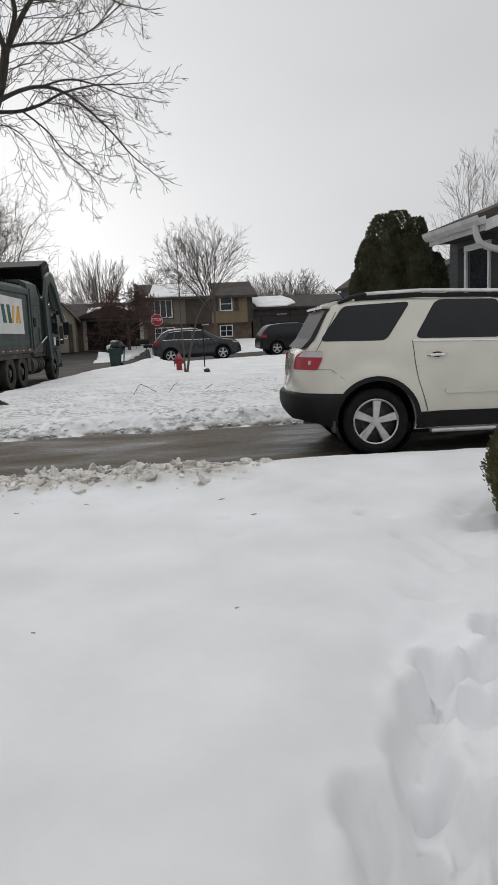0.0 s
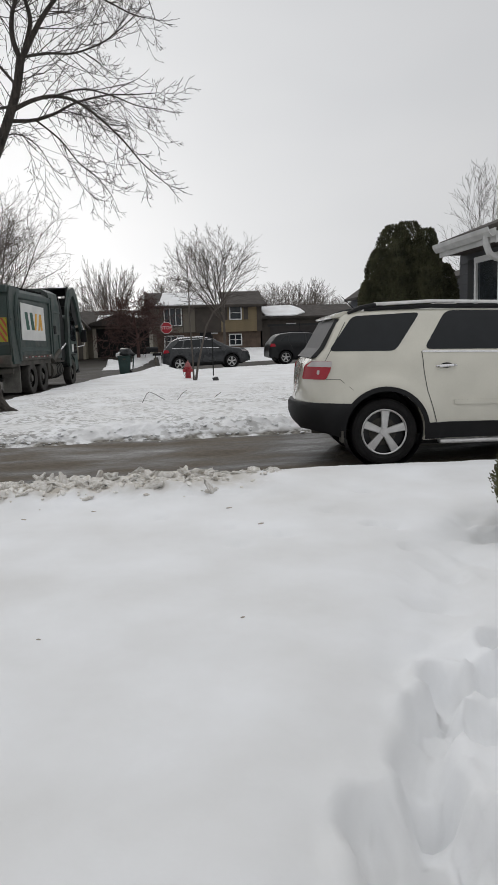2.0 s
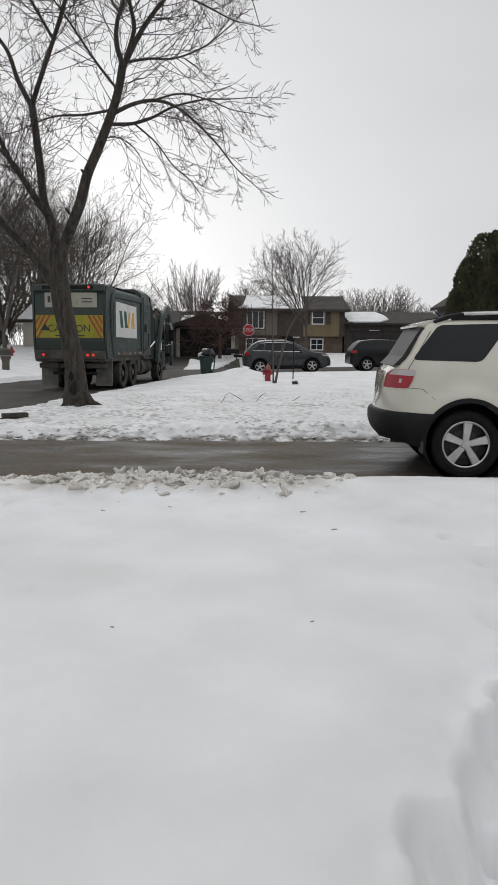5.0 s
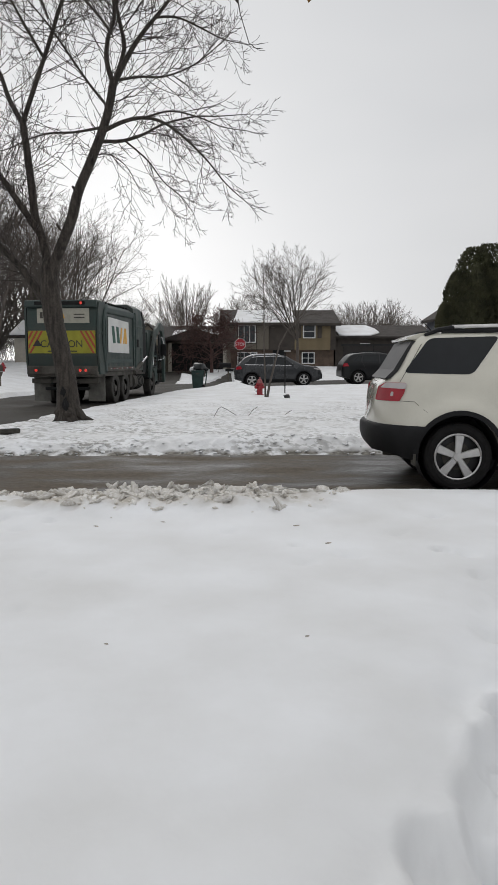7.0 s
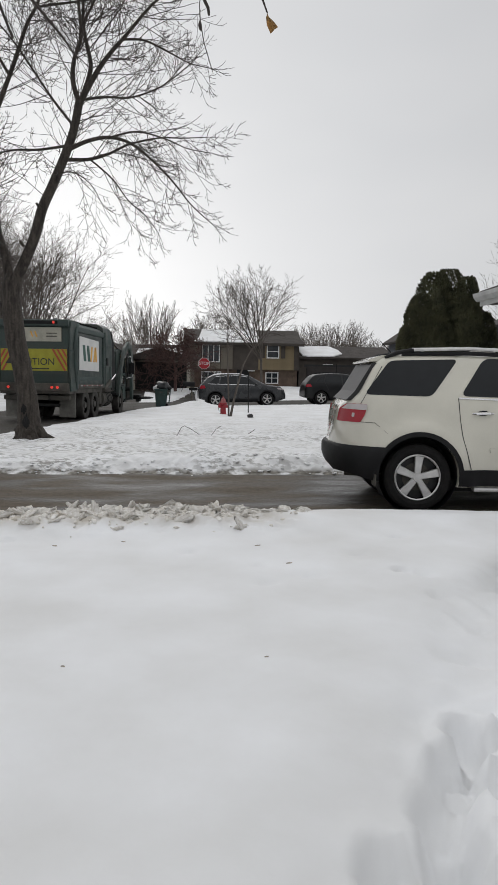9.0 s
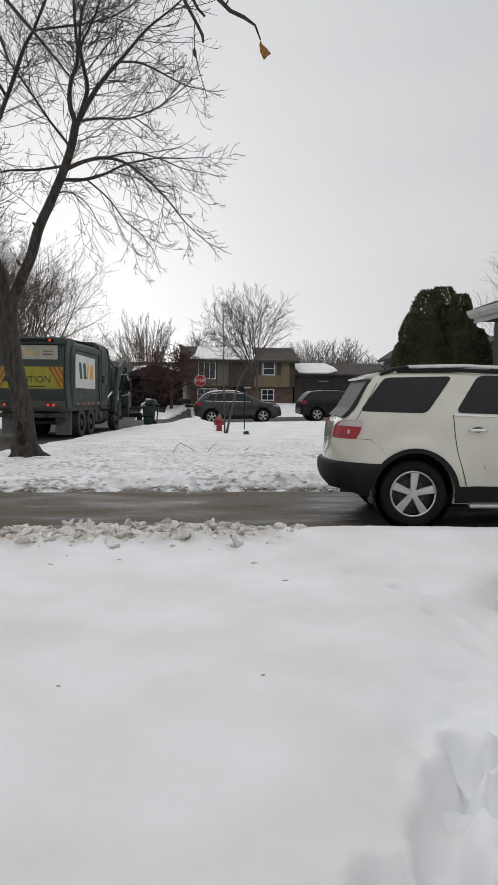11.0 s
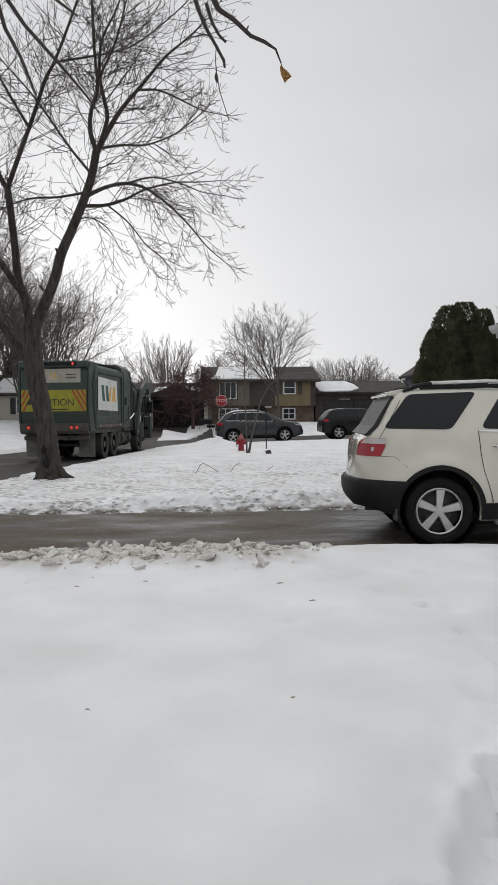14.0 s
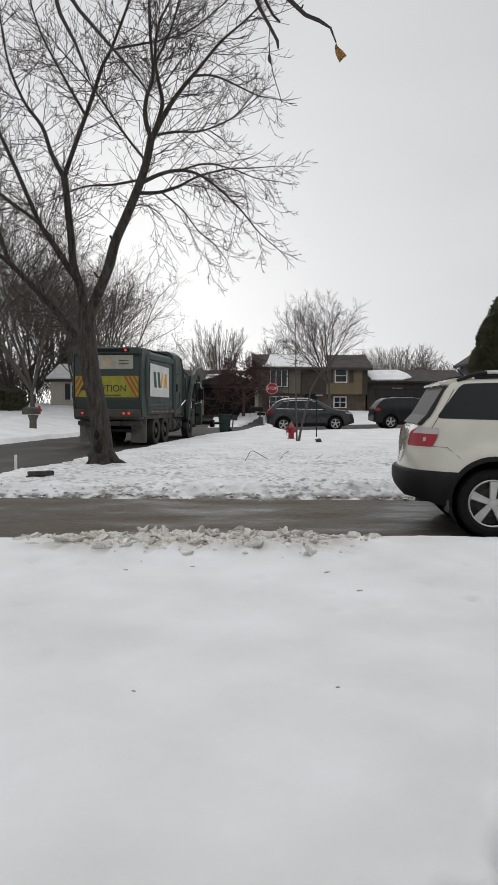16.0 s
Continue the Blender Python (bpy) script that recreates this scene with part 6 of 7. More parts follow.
# ---- bin and its bags ----
def wheeled_bin():
    ob = thing("garbage_bin", "dark green wheeled garbage bin at the kerb", "bin", pose(-1.2, 36.0, 0.02))
    s = S()
    rows = []
    for z, w, d in ((0.04, 0.22, 0.24), (0.1, 0.25, 0.27), (0.88, 0.31, 0.33), (0.9, 0.34, 0.36), (0.96, 0.34, 0.36), (0.965, 0.30, 0.32), (0.4, 0.26, 0.28)):
        ring = []
        for sx, sy in ((-1, -1), (1, -1), (1, 1), (-1, 1)):
            ring += [s.bm.verts.new((sx * w * (1 if (sx * sy > 0) == (k == 0) else 0.86), sy * d * (0.86 if (sx * sy > 0) == (k == 0) else 1), z)) for k in (0, 1)]
        rows.append(ring)
    for a, b in zip(rows, rows[1:]):
        for k in range(8):
            s.bm.faces.new((a[k], a[(k + 1) % 8], b[(k + 1) % 8], b[k]))
    s.bm.faces.new(rows[0][::-1])
    s.bm.faces.new(rows[-1])
    bmesh.ops.recalc_face_normals(s.bm, faces=s.bm.faces[:])
    part("tub", s, BINGREEN, ob)
    part("lid", S().box((0.36, 0, 0.62), (0.05, 0.66, 0.66), 0.02), BINGREEN, ob, "open lid hanging down", m=pose(0, 0, 0, 0, 6, 0))
    part("handle", S().cyl((0.36, -0.26, 0.97), (0.36, 0.26, 0.97), 0.02, seg=8), BLACK, ob)
    part("grip_bar", S().box((0, -0.325, 0.70), (0.36, 0.03, 0.05), 0.01), BINGREEN, ob)
    part("label_plate", S().box((0.0, -0.335, 0.80), (0.16, 0.012, 0.06)), GRIME, ob)
    for y in (-0.24, 0.24):
        part("wheel", S().cyl((0.24, y - 0.03, 0.12), (0.24, y + 0.03, 0.12), 0.12, seg=16), RUBBER, ob)
    return ob


BIN = wheeled_bin()
BAG = thing("black_trash_bag", "full black trash bag on top of the bin", "trash bag", pose(-1.15, 36.0, 1.0))
part("bag", S().ball((0, 0, 0.16), (0.36, 0.33, 0.27), 3, 0.35, 2), BAGBLACK, BAG, smooth=True)
part("knot", S().cyl((0.3, 0, 0.15), (0.46, 0, 0.08), 0.04, 0.07, 8), BAGBLACK, BAG)
BAG2 = thing("white_trash_bag", "small white trash bag in the bin", "trash bag", pose(-1.42, 35.92, 0.93))
part("bag", S().ball((0, 0, 0.08), (0.17, 0.18, 0.16), 3, 0.35, 7), BAGWHITE, BAG2, smooth=True)


# ---- street furniture ----
def hydrant(m, s_=1.0):
    ob = thing("fire_hydrant", "red fire hydrant standing in the snow", "hydrant", m, group="fire hydrants")
    s = S()
    s.cyl((0, 0, -0.05), (0, 0, 0.06), 0.17, seg=16)
    s.cyl((0, 0, 0.05), (0, 0, 0.52), 0.115, 0.105, 16)
    s.cyl((0, 0, 0.44), (0, 0, 0.50), 0.15, seg=16)
    part("barrel", s, HYDRANT, ob, smooth=True)
    s = S()
    s.cyl((0, 0, 0.5), (0, 0, 0.62), 0.125, 0.09, 16)
    s.ball((0, 0, 0.62), (0.09, 0.09, 0.06), 2)
    s.cyl((0, 0, 0.66), (0, 0, 0.74), 0.035, 0.03, 6)
    part("bonnet", s, mat("hydrant_faded", (0.30, 0.10, 0.10), 0.6, var=0.25, scale=8) if s_ == 1 else HYDRANT, ob, "faded bonnet", smooth=True)
    for a, b in (((-0.1, 0, 0.36), (-0.2, 0, 0.36)), ((0.1, 0, 0.36), (0.2, 0, 0.36)), ((0, -0.1, 0.34), (0, -0.22, 0.34))):
        part("nozzle_cap", S().cyl(a, b, 0.07, 0.065, 12), HYDRANT, ob, smooth=True)
    part("chain", S().tube([(-0.19, -0.02, 0.33), (-0.21, -0.03, 0.22), (-0.16, -0.05, 0.15), (-0.12, -0.04, 0.28)], 0.012, 5), CHROME, ob)
    return ob


hydrant(on_ground(1.52, 28.0, 15, -0.05) @ Matrix.Scale(1.0, 4))
hydrant(on_ground(-14.6, 48.5, 0, -0.1), 2)


def stop_sign():
    ob = thing("stop_sign", "red octagonal stop sign on a steel post", "road sign", pose(1.28, 48.0, lay(1.28, 48) - 0.1))
    z0 = 2.56 - (lay(1.28, 48) - 0.1)
    part("post", S().box((0, 0.03, z0 / 2 + 0.15), (0.06, 0.05, z0 + 0.5), 0.01), GRIME, ob)
    oct_ = [(0.375 * math.cos(radians(22.5 + 45 * k)) / math.cos(radians(22.5)), z0 + 0.375 * math.sin(radians(22.5 + 45 * k)) / math.cos(radians(22.5))) for k in range(8)]
    part("border", S().prism(oct_, -0.012, 0.0), SIGNWHITE, ob)
    inner = [(x * 0.93, z0 + (z - z0) * 0.93) for x, z in oct_]
    plate = part("plate", S().prism(inner, -0.018, -0.010), SIGNRED, ob, "red sign plate")
    letters("lettering", "STOP", 0.29, SIGNWHITE, plate, pose(0, -0.022, z0, 90, 0, 0))


stop_sign()


def mailbox(m, label, broad=False):
    ob = thing("mailbox", label, "mailbox", m)
    if broad:
        part("post", S().prism(rounded([(-0.2, -0.1), (0.14, -0.1), (0.12, 0.7), (0.3, 0.98), (-0.3, 0.98), (-0.16, 0.7)], 0.06), -0.1, 0.1), WOOD, ob)
    else:
        part("post", S().box((0, 0, 0.5), (0.1, 0.1, 1.2), 0.015), WOOD, ob)
    s = S()
    s.prism([(-0.17, 1.0), (-0.17, 1.2)] + [(0.17 * math.cos(radians(180 - 20 * k)), 1.2 + 0.15 * math.sin(radians(180 - 20 * k))) for k in range(1, 9)] + [(0.17, 1.2), (0.17, 1.0)], -0.62, 0.2, "x")
    part("box", s, GRIME if broad else BLACK, ob)
    if not broad:
        part("news_box", S().box((0.1, 0, 0.82), (0.6, 0.2, 0.18), 0.02), BLACK, ob)
    return ob


mailbox(on_ground(0.5, 50.5, 0, -0.05), "black mailbox with paper box on a wooden post")
mailbox(on_ground(-10.66, 34.5, 68, -0.32), "grey mailbox on a broad wooden post in a snow bank", True)
ob = thing("roadside_sign", "small white sign on a thin dark post", "sign", on_ground(-15.4, 50, 0, -0.1))
part("post", S().box((0, 0.02, 0.9), (0.05, 0.04, 1.9), 0.01), DARKSTEEL, ob)
part("plate", S().box((0, -0.015, 1.62), (0.26, 0.02, 0.44), 0.008), SIGNWHITE, ob, "white sign plate")
for x, y, h, label in ((2.62, 29.2, 1.75, "thin dark metal stake in the snow"), (9.2, 47.9, 1.5, "dark slim post beside the kerb"), (10.5, 49, 2.6, "dark slim post beside the kerb")):
    ob = thing("stake", label, "stake", on_ground(x, y, 0, -0.1))
    part("rod", S().box((0, 0, h / 2), (0.045, 0.03, h), 0.008), DARKSTEEL, ob)
ob = thing("marker_post", "short white marker post in the snow", "post", on_ground(-4.89, 14.64, 0, -0.12))
part("rod", S().box((0, 0, 0.28), (0.05, 0.05, 0.6), 0.01), TRIM, ob)
ob = thing("edging_block", "weathered grey landscape block on the lawn edge", "block", on_ground(-3.95, 13.14, 28, -0.06))
for zz, off in ((0.035, 0.0), (0.12, 0.03)):
    part("block", S().box((off, 0.02, zz), (0.46, 0.16, 0.08), 0.014), DARKBLOCK, ob)
ob = thing("dark_clod", "small dark clod lying on the snow", "clod", on_ground(2.36, 25.6, 0, 0.0))
part("lump", S().ball((0, 0, 0.05), (0.13, 0.1, 0.08), 2, 0.5, 3), BLACKINK, ob)
for (x, y), pts in (((0.06, 16.9), ((-0.25, 0, -0.02), (-0.12, 0, 0.22), (-0.05, 0, 0.26), (0.1, 0.1, 0.18), (0.3, 0.1, 0.05))), ((0.76, 17.3), ((-0.1, 0, 0.0), (0.02, 0, 0.16), (0.14, 0, 0.24))), ((1.72, 18.0), ((-0.1, 0, 0.0), (0.08, 0, 0.12)))):
    ob = thing("fallen_twig", "thin bare twig stuck in the snow", "twig", on_ground(x, y))
    part("stem", S().tube(pts, 0.007, 5), TWIG, ob)


for x, y, w in ((-0.54, 3.27, 0.022), (0.42, 3.3, 0.02), (0.80, 5.15, 0.05), (-1.02, 5.75, 0.05), (-0.48, 5.85, 0.04), (0.62, 5.7, 0.05)):
    ob = thing("leaf_fragment", "small brown leaf fragment half sunk in the snow", "leaf", on_ground(x, y, 37 * x, 0.002))
    part("flake", S().ball((0, 0, 0), (w * 0.6, w * 0.25, 0.004), 1, 0.5, x), CHAFF, ob)


# ---- houses ----
def siding(parent, x0, x1, z0, z1, y, pitch, material, name="siding_board", side=-1):
    """Lapped boards on a wall that faces along y."""
    z = z0
    proto = None
    while z < z1 - 0.02:
        h = min(pitch, z1 - z)
        if proto is None or abs(h - pitch) > 1e-6:
            s = S()
            s.prism([(y, 0), (y + side * 0.022, 0), (y + side * 0.006, h), (y, h)], x0, x1, "x")
            ob = part(name, s, material, parent, m=pose(0, 0, z))
            proto = ob.data
        else:
            ob = part(name, proto, material, parent, m=pose(0, 0, z))
        z += pitch


def window(parent, x0, x1, z0, z1, y, cols=2, rows=2, trim=TRIM, name="window", bar=0.06):
    """A framed window on a wall that faces -y."""
    w = part(name, S().box(((x0 + x1) / 2, y - 0.01, (z0 + z1) / 2), (x1 - x0, 0.04, z1 - z0)), PANE, parent)
    for x in (x0, x1):
        part("frame", S().box((x, y - 0.04, (z0 + z1) / 2), (0.09, 0.07, z1 - z0 + 0.09)), trim, w)
    for z in (z0, z1):
        part("frame", S().box(((x0 + x1) / 2, y - 0.042, z), (x1 - x0, 0.07, 0.09)), trim, w)
    for k in range(1, cols):
        part("mullion", S().box((x0 + (x1 - x0) * k / cols, y - 0.04, (z0 + z1) / 2), (bar, 0.05, z1 - z0)), trim, w)
    for k in range(1, rows):
        part("mullion", S().box(((x0 + x1) / 2, y - 0.038, z0 + (z1 - z0) * k / rows), (x1 - x0, 0.05, bar * 0.8)), trim, w)
    return w


def gable_roof(parent, x0, x1, y0, y1, ze, zr, material, over=0.4, thick=0.16):
    """A ridge roof whose ridge runs along x."""
    ym = (y0 + y1) / 2
    s = S()
    s.prism([(y0 - over, ze - 0.1), (ym, zr), (y1 + over, ze - 0.1), (y1 + over, ze - 0.1 - thick), (ym, zr - thick), (y0 - over, ze - 0.1 - thick)], x0 - over, x1 + over, "x")
    return part("roof", s, material, parent)


def snow_patch(parent, poly, y0, z0, y1, z1, thick=0.09):
    """Snow left on a roof slope; poly in length and fraction up the slope."""
    s = S()
    lo = [s.bm.verts.new((x, y0 + (y1 - y0) * v, z0 + (z1 - z0) * v + 0.01)) for x, v in poly]
    hi = [s.bm.verts.new((x, y0 + (y1 - y0) * v, z0 + (z1 - z0) * v + 0.01 + thick)) for x, v in poly]
    s.bm.faces.new(lo[::-1])
    s.bm.faces.new(hi)
    for i in range(len(poly)):
        j = (i + 1) % len(poly)
        s.bm.faces.new((lo[i], lo[j], hi[j], hi[i]))
    bmesh.ops.recalc_face_normals(s.bm, faces=s.bm.faces[:])
    part("roof_snow", s, SNOW_ROOF, parent, "patch of snow on the roof")


def tan_house():
    ob = thing("tan_house", "brown brick and tan two-storey house with snow on the roof", "house", pose(0, 62, 0.55))
    z = lambda v: v - 0.55  # noqa: E731
    part("lower_wall", S().box((5.1, 4.05, z(1.4)), (9.4, 7.9, 2.0)), BRICK, ob)
    part("upper_wall", S().box((5.1, 3.9, z(3.55)), (9.6, 8.2, 2.3)), DARKWOOD, ob)
    siding(ob, 6.35, 9.45, z(2.40), z(4.6), -0.2, 0.2, TAN)
    siding(ob, 0.35, 1.35, z(2.45), z(4.6), -0.2, 0.2, BEIGE)
    siding(ob, 3.1, 4.1, z(2.45), z(4.6), -0.2, 0.2, BEIGE)
    siding(ob, 1.4, 3.05, z(2.45), z(2.9), -0.2, 0.2, BEIGE)
    gable_roof(ob, 0.3, 9.9, -0.2, 8.0, z(4.72), z(6.1), SHINGLE, 0.4)
    part("fascia", S().box((5.1, -0.61, z(4.6)), (10.4, 0.05, 0.2)), DARKWOOD, ob)
    snow_patch(ob, [(0.75, 0.02), (6.4, 0.02), (6.5, 0.4), (6.4, 0.93), (1.5, 0.95), (1.35, 0.6), (1.2, 0.3)], -0.55, z(4.66), 3.85, z(6.05))
    window(ob, 1.5, 2.95, z(3.05), z(4.5), -0.2, 3, 1)
    window(ob, 7.1, 8.1, z(3.45), z(4.55), -0.22, 1, 2)
    for x in (6.92, 8.3):
        part("shutter", S().box((x + (0.2 if x > 8 else -0.2), -0.26, z(4.0)), (0.36, 0.05, 1.15)), DARKWOOD, ob)
    window(ob, 1.45, 3.1, z(1.25), z(2.18), 0.1, 3, 2)
    window(ob, 7.05, 8.1, z(1.25), z(2.18), 0.1, 2, 2)
    part("front_door", S().box((5.0, 0.08, z(1.8)), (1.0, 0.08, 2.1)), BLACKPAINT, ob)
    part("entry_recess", S().box((5.0, -0.23, z(3.5)), (1.6, 0.06, 2.2)), DARKWOOD, ob)
    part("porch_lamp", S().box((5.75, -0.04, z(2.32)), (0.6, 0.2, 0.1), 0.02), TRIM, ob)
    # garage wing
    part("garage_wall", S().box((14.2, 4.2, z(2.1)), (8.4, 7.4, 3.0)), DARKWOOD, ob)
    gable_roof(ob, 10.3, 18.3, 0.5, 7.9, z(3.7), z(4.75), SHINGLE, 0.4)
    snow_patch(ob, [(10.3, 0.05), (10.8, 0.0), (13.0, 0.02), (14.0, 0.25), (13.9, 0.6), (13.3, 0.95), (10.1, 0.9)], 0.1, z(3.62), 4.2, z(4.72))
    part("garage_trim", S().box((13.2, 0.48, z(2.85)), (5.4, 0.06, 0.2)), SHUTTER, ob)
    gd = part("garage_door", S().box((13.2, 0.46, z(1.7)), (5.0, 0.06, 2.2)), GARAGE, ob)
    for k in range(4):
        part("door_panel", S().box((13.2, 0.42, z(0.95) + 0.52 * k), (4.9, 0.03, 0.46), 0.01), GARAGE, gd)
    part("garage_light", S().box((12.6, 0.42, z(2.98)), (0.9, 0.04, 0.05)), TRIM, ob)


def dark_house():
    ob = thing("garage_house", "low brown house with gable front and near-black panel for the shaded open garage", "house", pose(0, 60, 0.55))
    z = lambda v: v - 0.55  # noqa: E731
    part("wall", S().box((-3.6, 4.5, z(1.8)), (8.8, 8, 2.8)), BEIGE, ob)
    siding(ob, -8.0, -4.45, z(0.6), z(3.3), 0.5, 0.22, BEIGE)
    gable_roof(ob, -8.2, 0.9, 0.4, 8.6, z(3.3), z(4.55), SHINGLE, 0.4)
    snow_patch(ob, [(-4.2, 0.02), (-0.2, 0.05), (0.2, 0.5), (-1.0, 0.7), (-4.0, 0.62)], 0.05, z(3.22), 4.5, z(4.52))
    # projecting gable
    s = S()
    s.prism([(-6.9, z(0.5)), (-4.9, z(0.5)), (-4.9, z(3.2)), (-5.9, z(4.35)), (-6.9, z(3.2))], -1.6, 0.6)
    part("gable_wall", s, PALE, ob, "beige gable front")
    for sx in (-1, 1):
        s = S()
        s.prism([(-5.9, z(4.5)), (-5.9 + sx * 1.4, z(2.95)), (-5.9 + sx * 1.4, z(2.8)), (-5.9, z(4.32))], -1.9, 1.5)
        part("roof", s, SHINGLE, ob)
    part("shutter", S().box((-6.0, -1.64, z(1.9)), (0.28, 0.05, 1.4)), SHUTTER, ob)
    part("front_door", S().box((-5.3, -1.64, z(1.6)), (0.35, 0.05, 2.2)), DARKWOOD, ob)
    # open garage: a near-black panel stands in for its shaded inside
    part("garage_opening", S().box((-2.0, 0.48, z(1.75)), (4.3, 0.04, 2.3)), VOID, ob, "near-black panel for the shaded open garage")
    for x in (-4.3, 0.3):
        part("garage_jamb", S().box((x, 0.4, z(1.75)), (0.3, 0.2, 2.4)), CREAM, ob)
    part("porch_roof", S().prism([(-4.8, z(3.15)), (-4.6, z(3.35)), (-2.2, z(4.15)), (0.7, z(3.3)), (0.9, z(3.1))], -0.4, 1.2), SHINGLE, ob)


def cream_house():
    ob = thing("cream_house", "small cream house with snowy roof and dark shutters", "house", pose(-14.2, 58, 0.55))
    part("wall", S().box((0, 4.0, 1.3), (4.6, 8, 2.9)), CREAM, ob)
    gable_roof(ob, -2.4, 2.4, 0, 8, 2.95, 4.3, SHINGLE, 0.35)
    snow_patch(ob, [(-2.6, 0.03), (2.6, 0.03), (2.6, 0.97), (-2.6, 0.97)], -0.3, 2.88, 4.0, 4.28, 0.12)
    window(ob, -0.6, 0.5, 1.3, 2.5, 0, 2, 2)
    for x in (-0.9, 0.8):
        part("shutter", S().box((x, -0.05, 1.9), (0.4, 0.05, 1.3)), SHUTTER, ob)


def blue_house():
    ob = thing("blue_grey_house", "blue-grey gabled house at the edge of the wood", "house", pose(-23.2, 55, 0.7))
    s = S()
    s.prism([(-4, 0), (3.0, 0), (3.0, 1.7), (-0.5, 4.2), (-4, 1.7)], 0, 7)
    part("wall", s, BLUEGREY, ob)
    for sx in (-1, 1):
        s = S()
        s.prism([(-0.5, 4.4), (-0.5 + sx * 3.9, 1.62), (-0.5 + sx * 3.9, 1.45), (-0.5, 4.2)], -0.4, 7.4)
        part("roof", s, SHINGLE, ob)


def grey_house():
    """The near house: lapped slate siding, white gutter, downspout and a shuttered window on the side towards the street."""
    ob = thing("grey_house", "slate-grey sided house with white gutter, downspout and black shutters", "house", pose(5.9, 0, 0))
    part("foundation", S().box((4.0, 12.1, 0.15), (7.96, 2.06, 0.5)), GRIME, ob)
    part("wall", S().box((4.0, 12.1, 1.75), (7.9, 2.0, 2.7)), SLATE, ob)
    part("rear_wing", S().box((6.4, 16.6, 1.65), (7.0, 7.0, 2.9)), SLATE, ob)
    s = S()
    s.prism([(2.5, 3.05), (10.1, 3.05), (6.4, 4.6)], 13.35, 20.4)
    part("rear_roof", s, SHINGLE, ob)
    s = S()
    s.prism([(0.05, 3.1), (7.95, 3.1), (4.0, 4.6)], 11.06, 11.2)
    part("gable_wall", s, SLATE, ob)
    # boards on the two faces that show
    z = 0.42
    proto = [None, None]
    while z < 3.0:
        for k, poly in ((0, [(0, 0), (-0.022, 0), (-0.006, 0.18), (0, 0.18)]), (1, [(11.05, 0), (11.028, 0), (11.044, 0.18), (11.05, 0.18)])):
            if proto[k] is None:
                s = S()
                if k == 0:
                    s.prism([(0.05 + p[0], p[1]) for p in poly], 11.05, 13.1)
                else:
                    s.prism(poly, 0.05, 7.95, "x")
                o = part("siding_board", s, SLATE, ob, m=pose(0, 0, z))
                proto[k] = o.data
            else:
                part("siding_board", proto[k], SLATE, ob, m=pose(0, 0, z))
        z += 0.18
    for sx in (-1, 1):
        s = S()
        xe = 4.0 + sx * 4.45
        s.prism([(4.0, 4.78), (xe, 3.16), (xe, 3.02), (4.0, 4.62)], 10.75, 12.92)
        part("roof", s, SHINGLE, ob)
        s = S()
        s.prism([(4.0, 4.63), (xe, 3.03), (xe, 2.86), (4.0, 4.44)], 10.70, 10.75)
        part("bargeboard", s, GUTTER, ob, "white bargeboard")
    part("soffit", S().box((-0.2, 11.82, 2.93), (0.48, 2.14, 0.03)), DARKWOOD, ob)
    part("fascia", S().box((-0.44, 11.81, 2.96), (0.03, 2.17, 0.16)), GUTTER, ob)
    s = S()
    s.prism([(-0.45, 3.09), (-0.45, 2.97), (-0.52, 2.96), (-0.58, 3.03), (-0.60, 3.10), (-0.585, 3.10), (-0.565, 3.04), (-0.515, 2.975), (-0.463, 2.985), (-0.463, 3.09)], 10.72, 12.9)
    part("gutter", s, GUTTER, ob, "white rain gutter")
    s = S()
    s.tube([(-0.50, 10.95, 3.0), (-0.50, 10.95, 2.86), (-0.46, 10.92, 2.72), (-0.34, 10.92, 2.65), (-0.12, 10.93, 2.60), (0.10, 10.96, 2.55), (0.18, 10.97, 2.45), (0.18, 10.98, 0.5)], 0.055, 8)
    part("downspout", s, GUTTER, ob, "white downspout with a bent elbow", smooth=True)
    part("corner_board", S().box((0.02, 11.05, 1.75), (0.10, 0.10, 2.6)), TRIM, ob)
    # window on the street side
    w = part("window", S().box((0.02, 11.85, 2.05), (0.06, 0.86, 1.35)), PANE, ob)
    for y in (11.42, 12.28):
        part("frame", S().box((-0.01, y, 2.05), (0.08, 0.075 if y > 12 else 0.05, 1.5)), TRIM, w)
    for zz in (1.35, 2.76):
        part("frame", S().box((-0.012, 11.85, zz), (0.08, 0.95, 0.1)), TRIM, w)
    for y in (12.49, 11.26):
        part("shutter", S().box((0.01, y, 2.05), (0.05, 0.34 if y > 12 else 0.24, 1.5), 0.01), SHUTTER, ob, "black shutter")


def far_houses():
    ob = thing("neighbour_house", "grey gabled house behind the arborvitae", "house", pose(17.3, 45, 0.3))
    s = S()
    s.prism([(-2.0, 0), (4, 0), (4, 4.2), (1.0, 6.2), (-2.0, 4.2)], 0, 8)
    part("wall", s, BLUEGREY, ob)
    for sx in (-1, 1):
        s = S()
        s.prism([(1, 6.4), (1 + sx * 3.4, 4.1), (1 + sx * 3.4, 3.92), (1, 6.18)], -0.3, 8.3)
        part("roof", s, SHINGLE, ob)


# Unseen wall, added only to block sky light from the near snow.
s = S()
s.box((0, 0, 1.5), (0.25, 9.0, 3.2))
tagged(part("unseen_shade_wall", s, SLATE, m=pose(3.7, -2.0, 0)), "unseen plain slate wall added to shade the near snow", "wall", kind="structure")
tan_house()
dark_house()
cream_house()
blue_house()
grey_house()
far_houses()


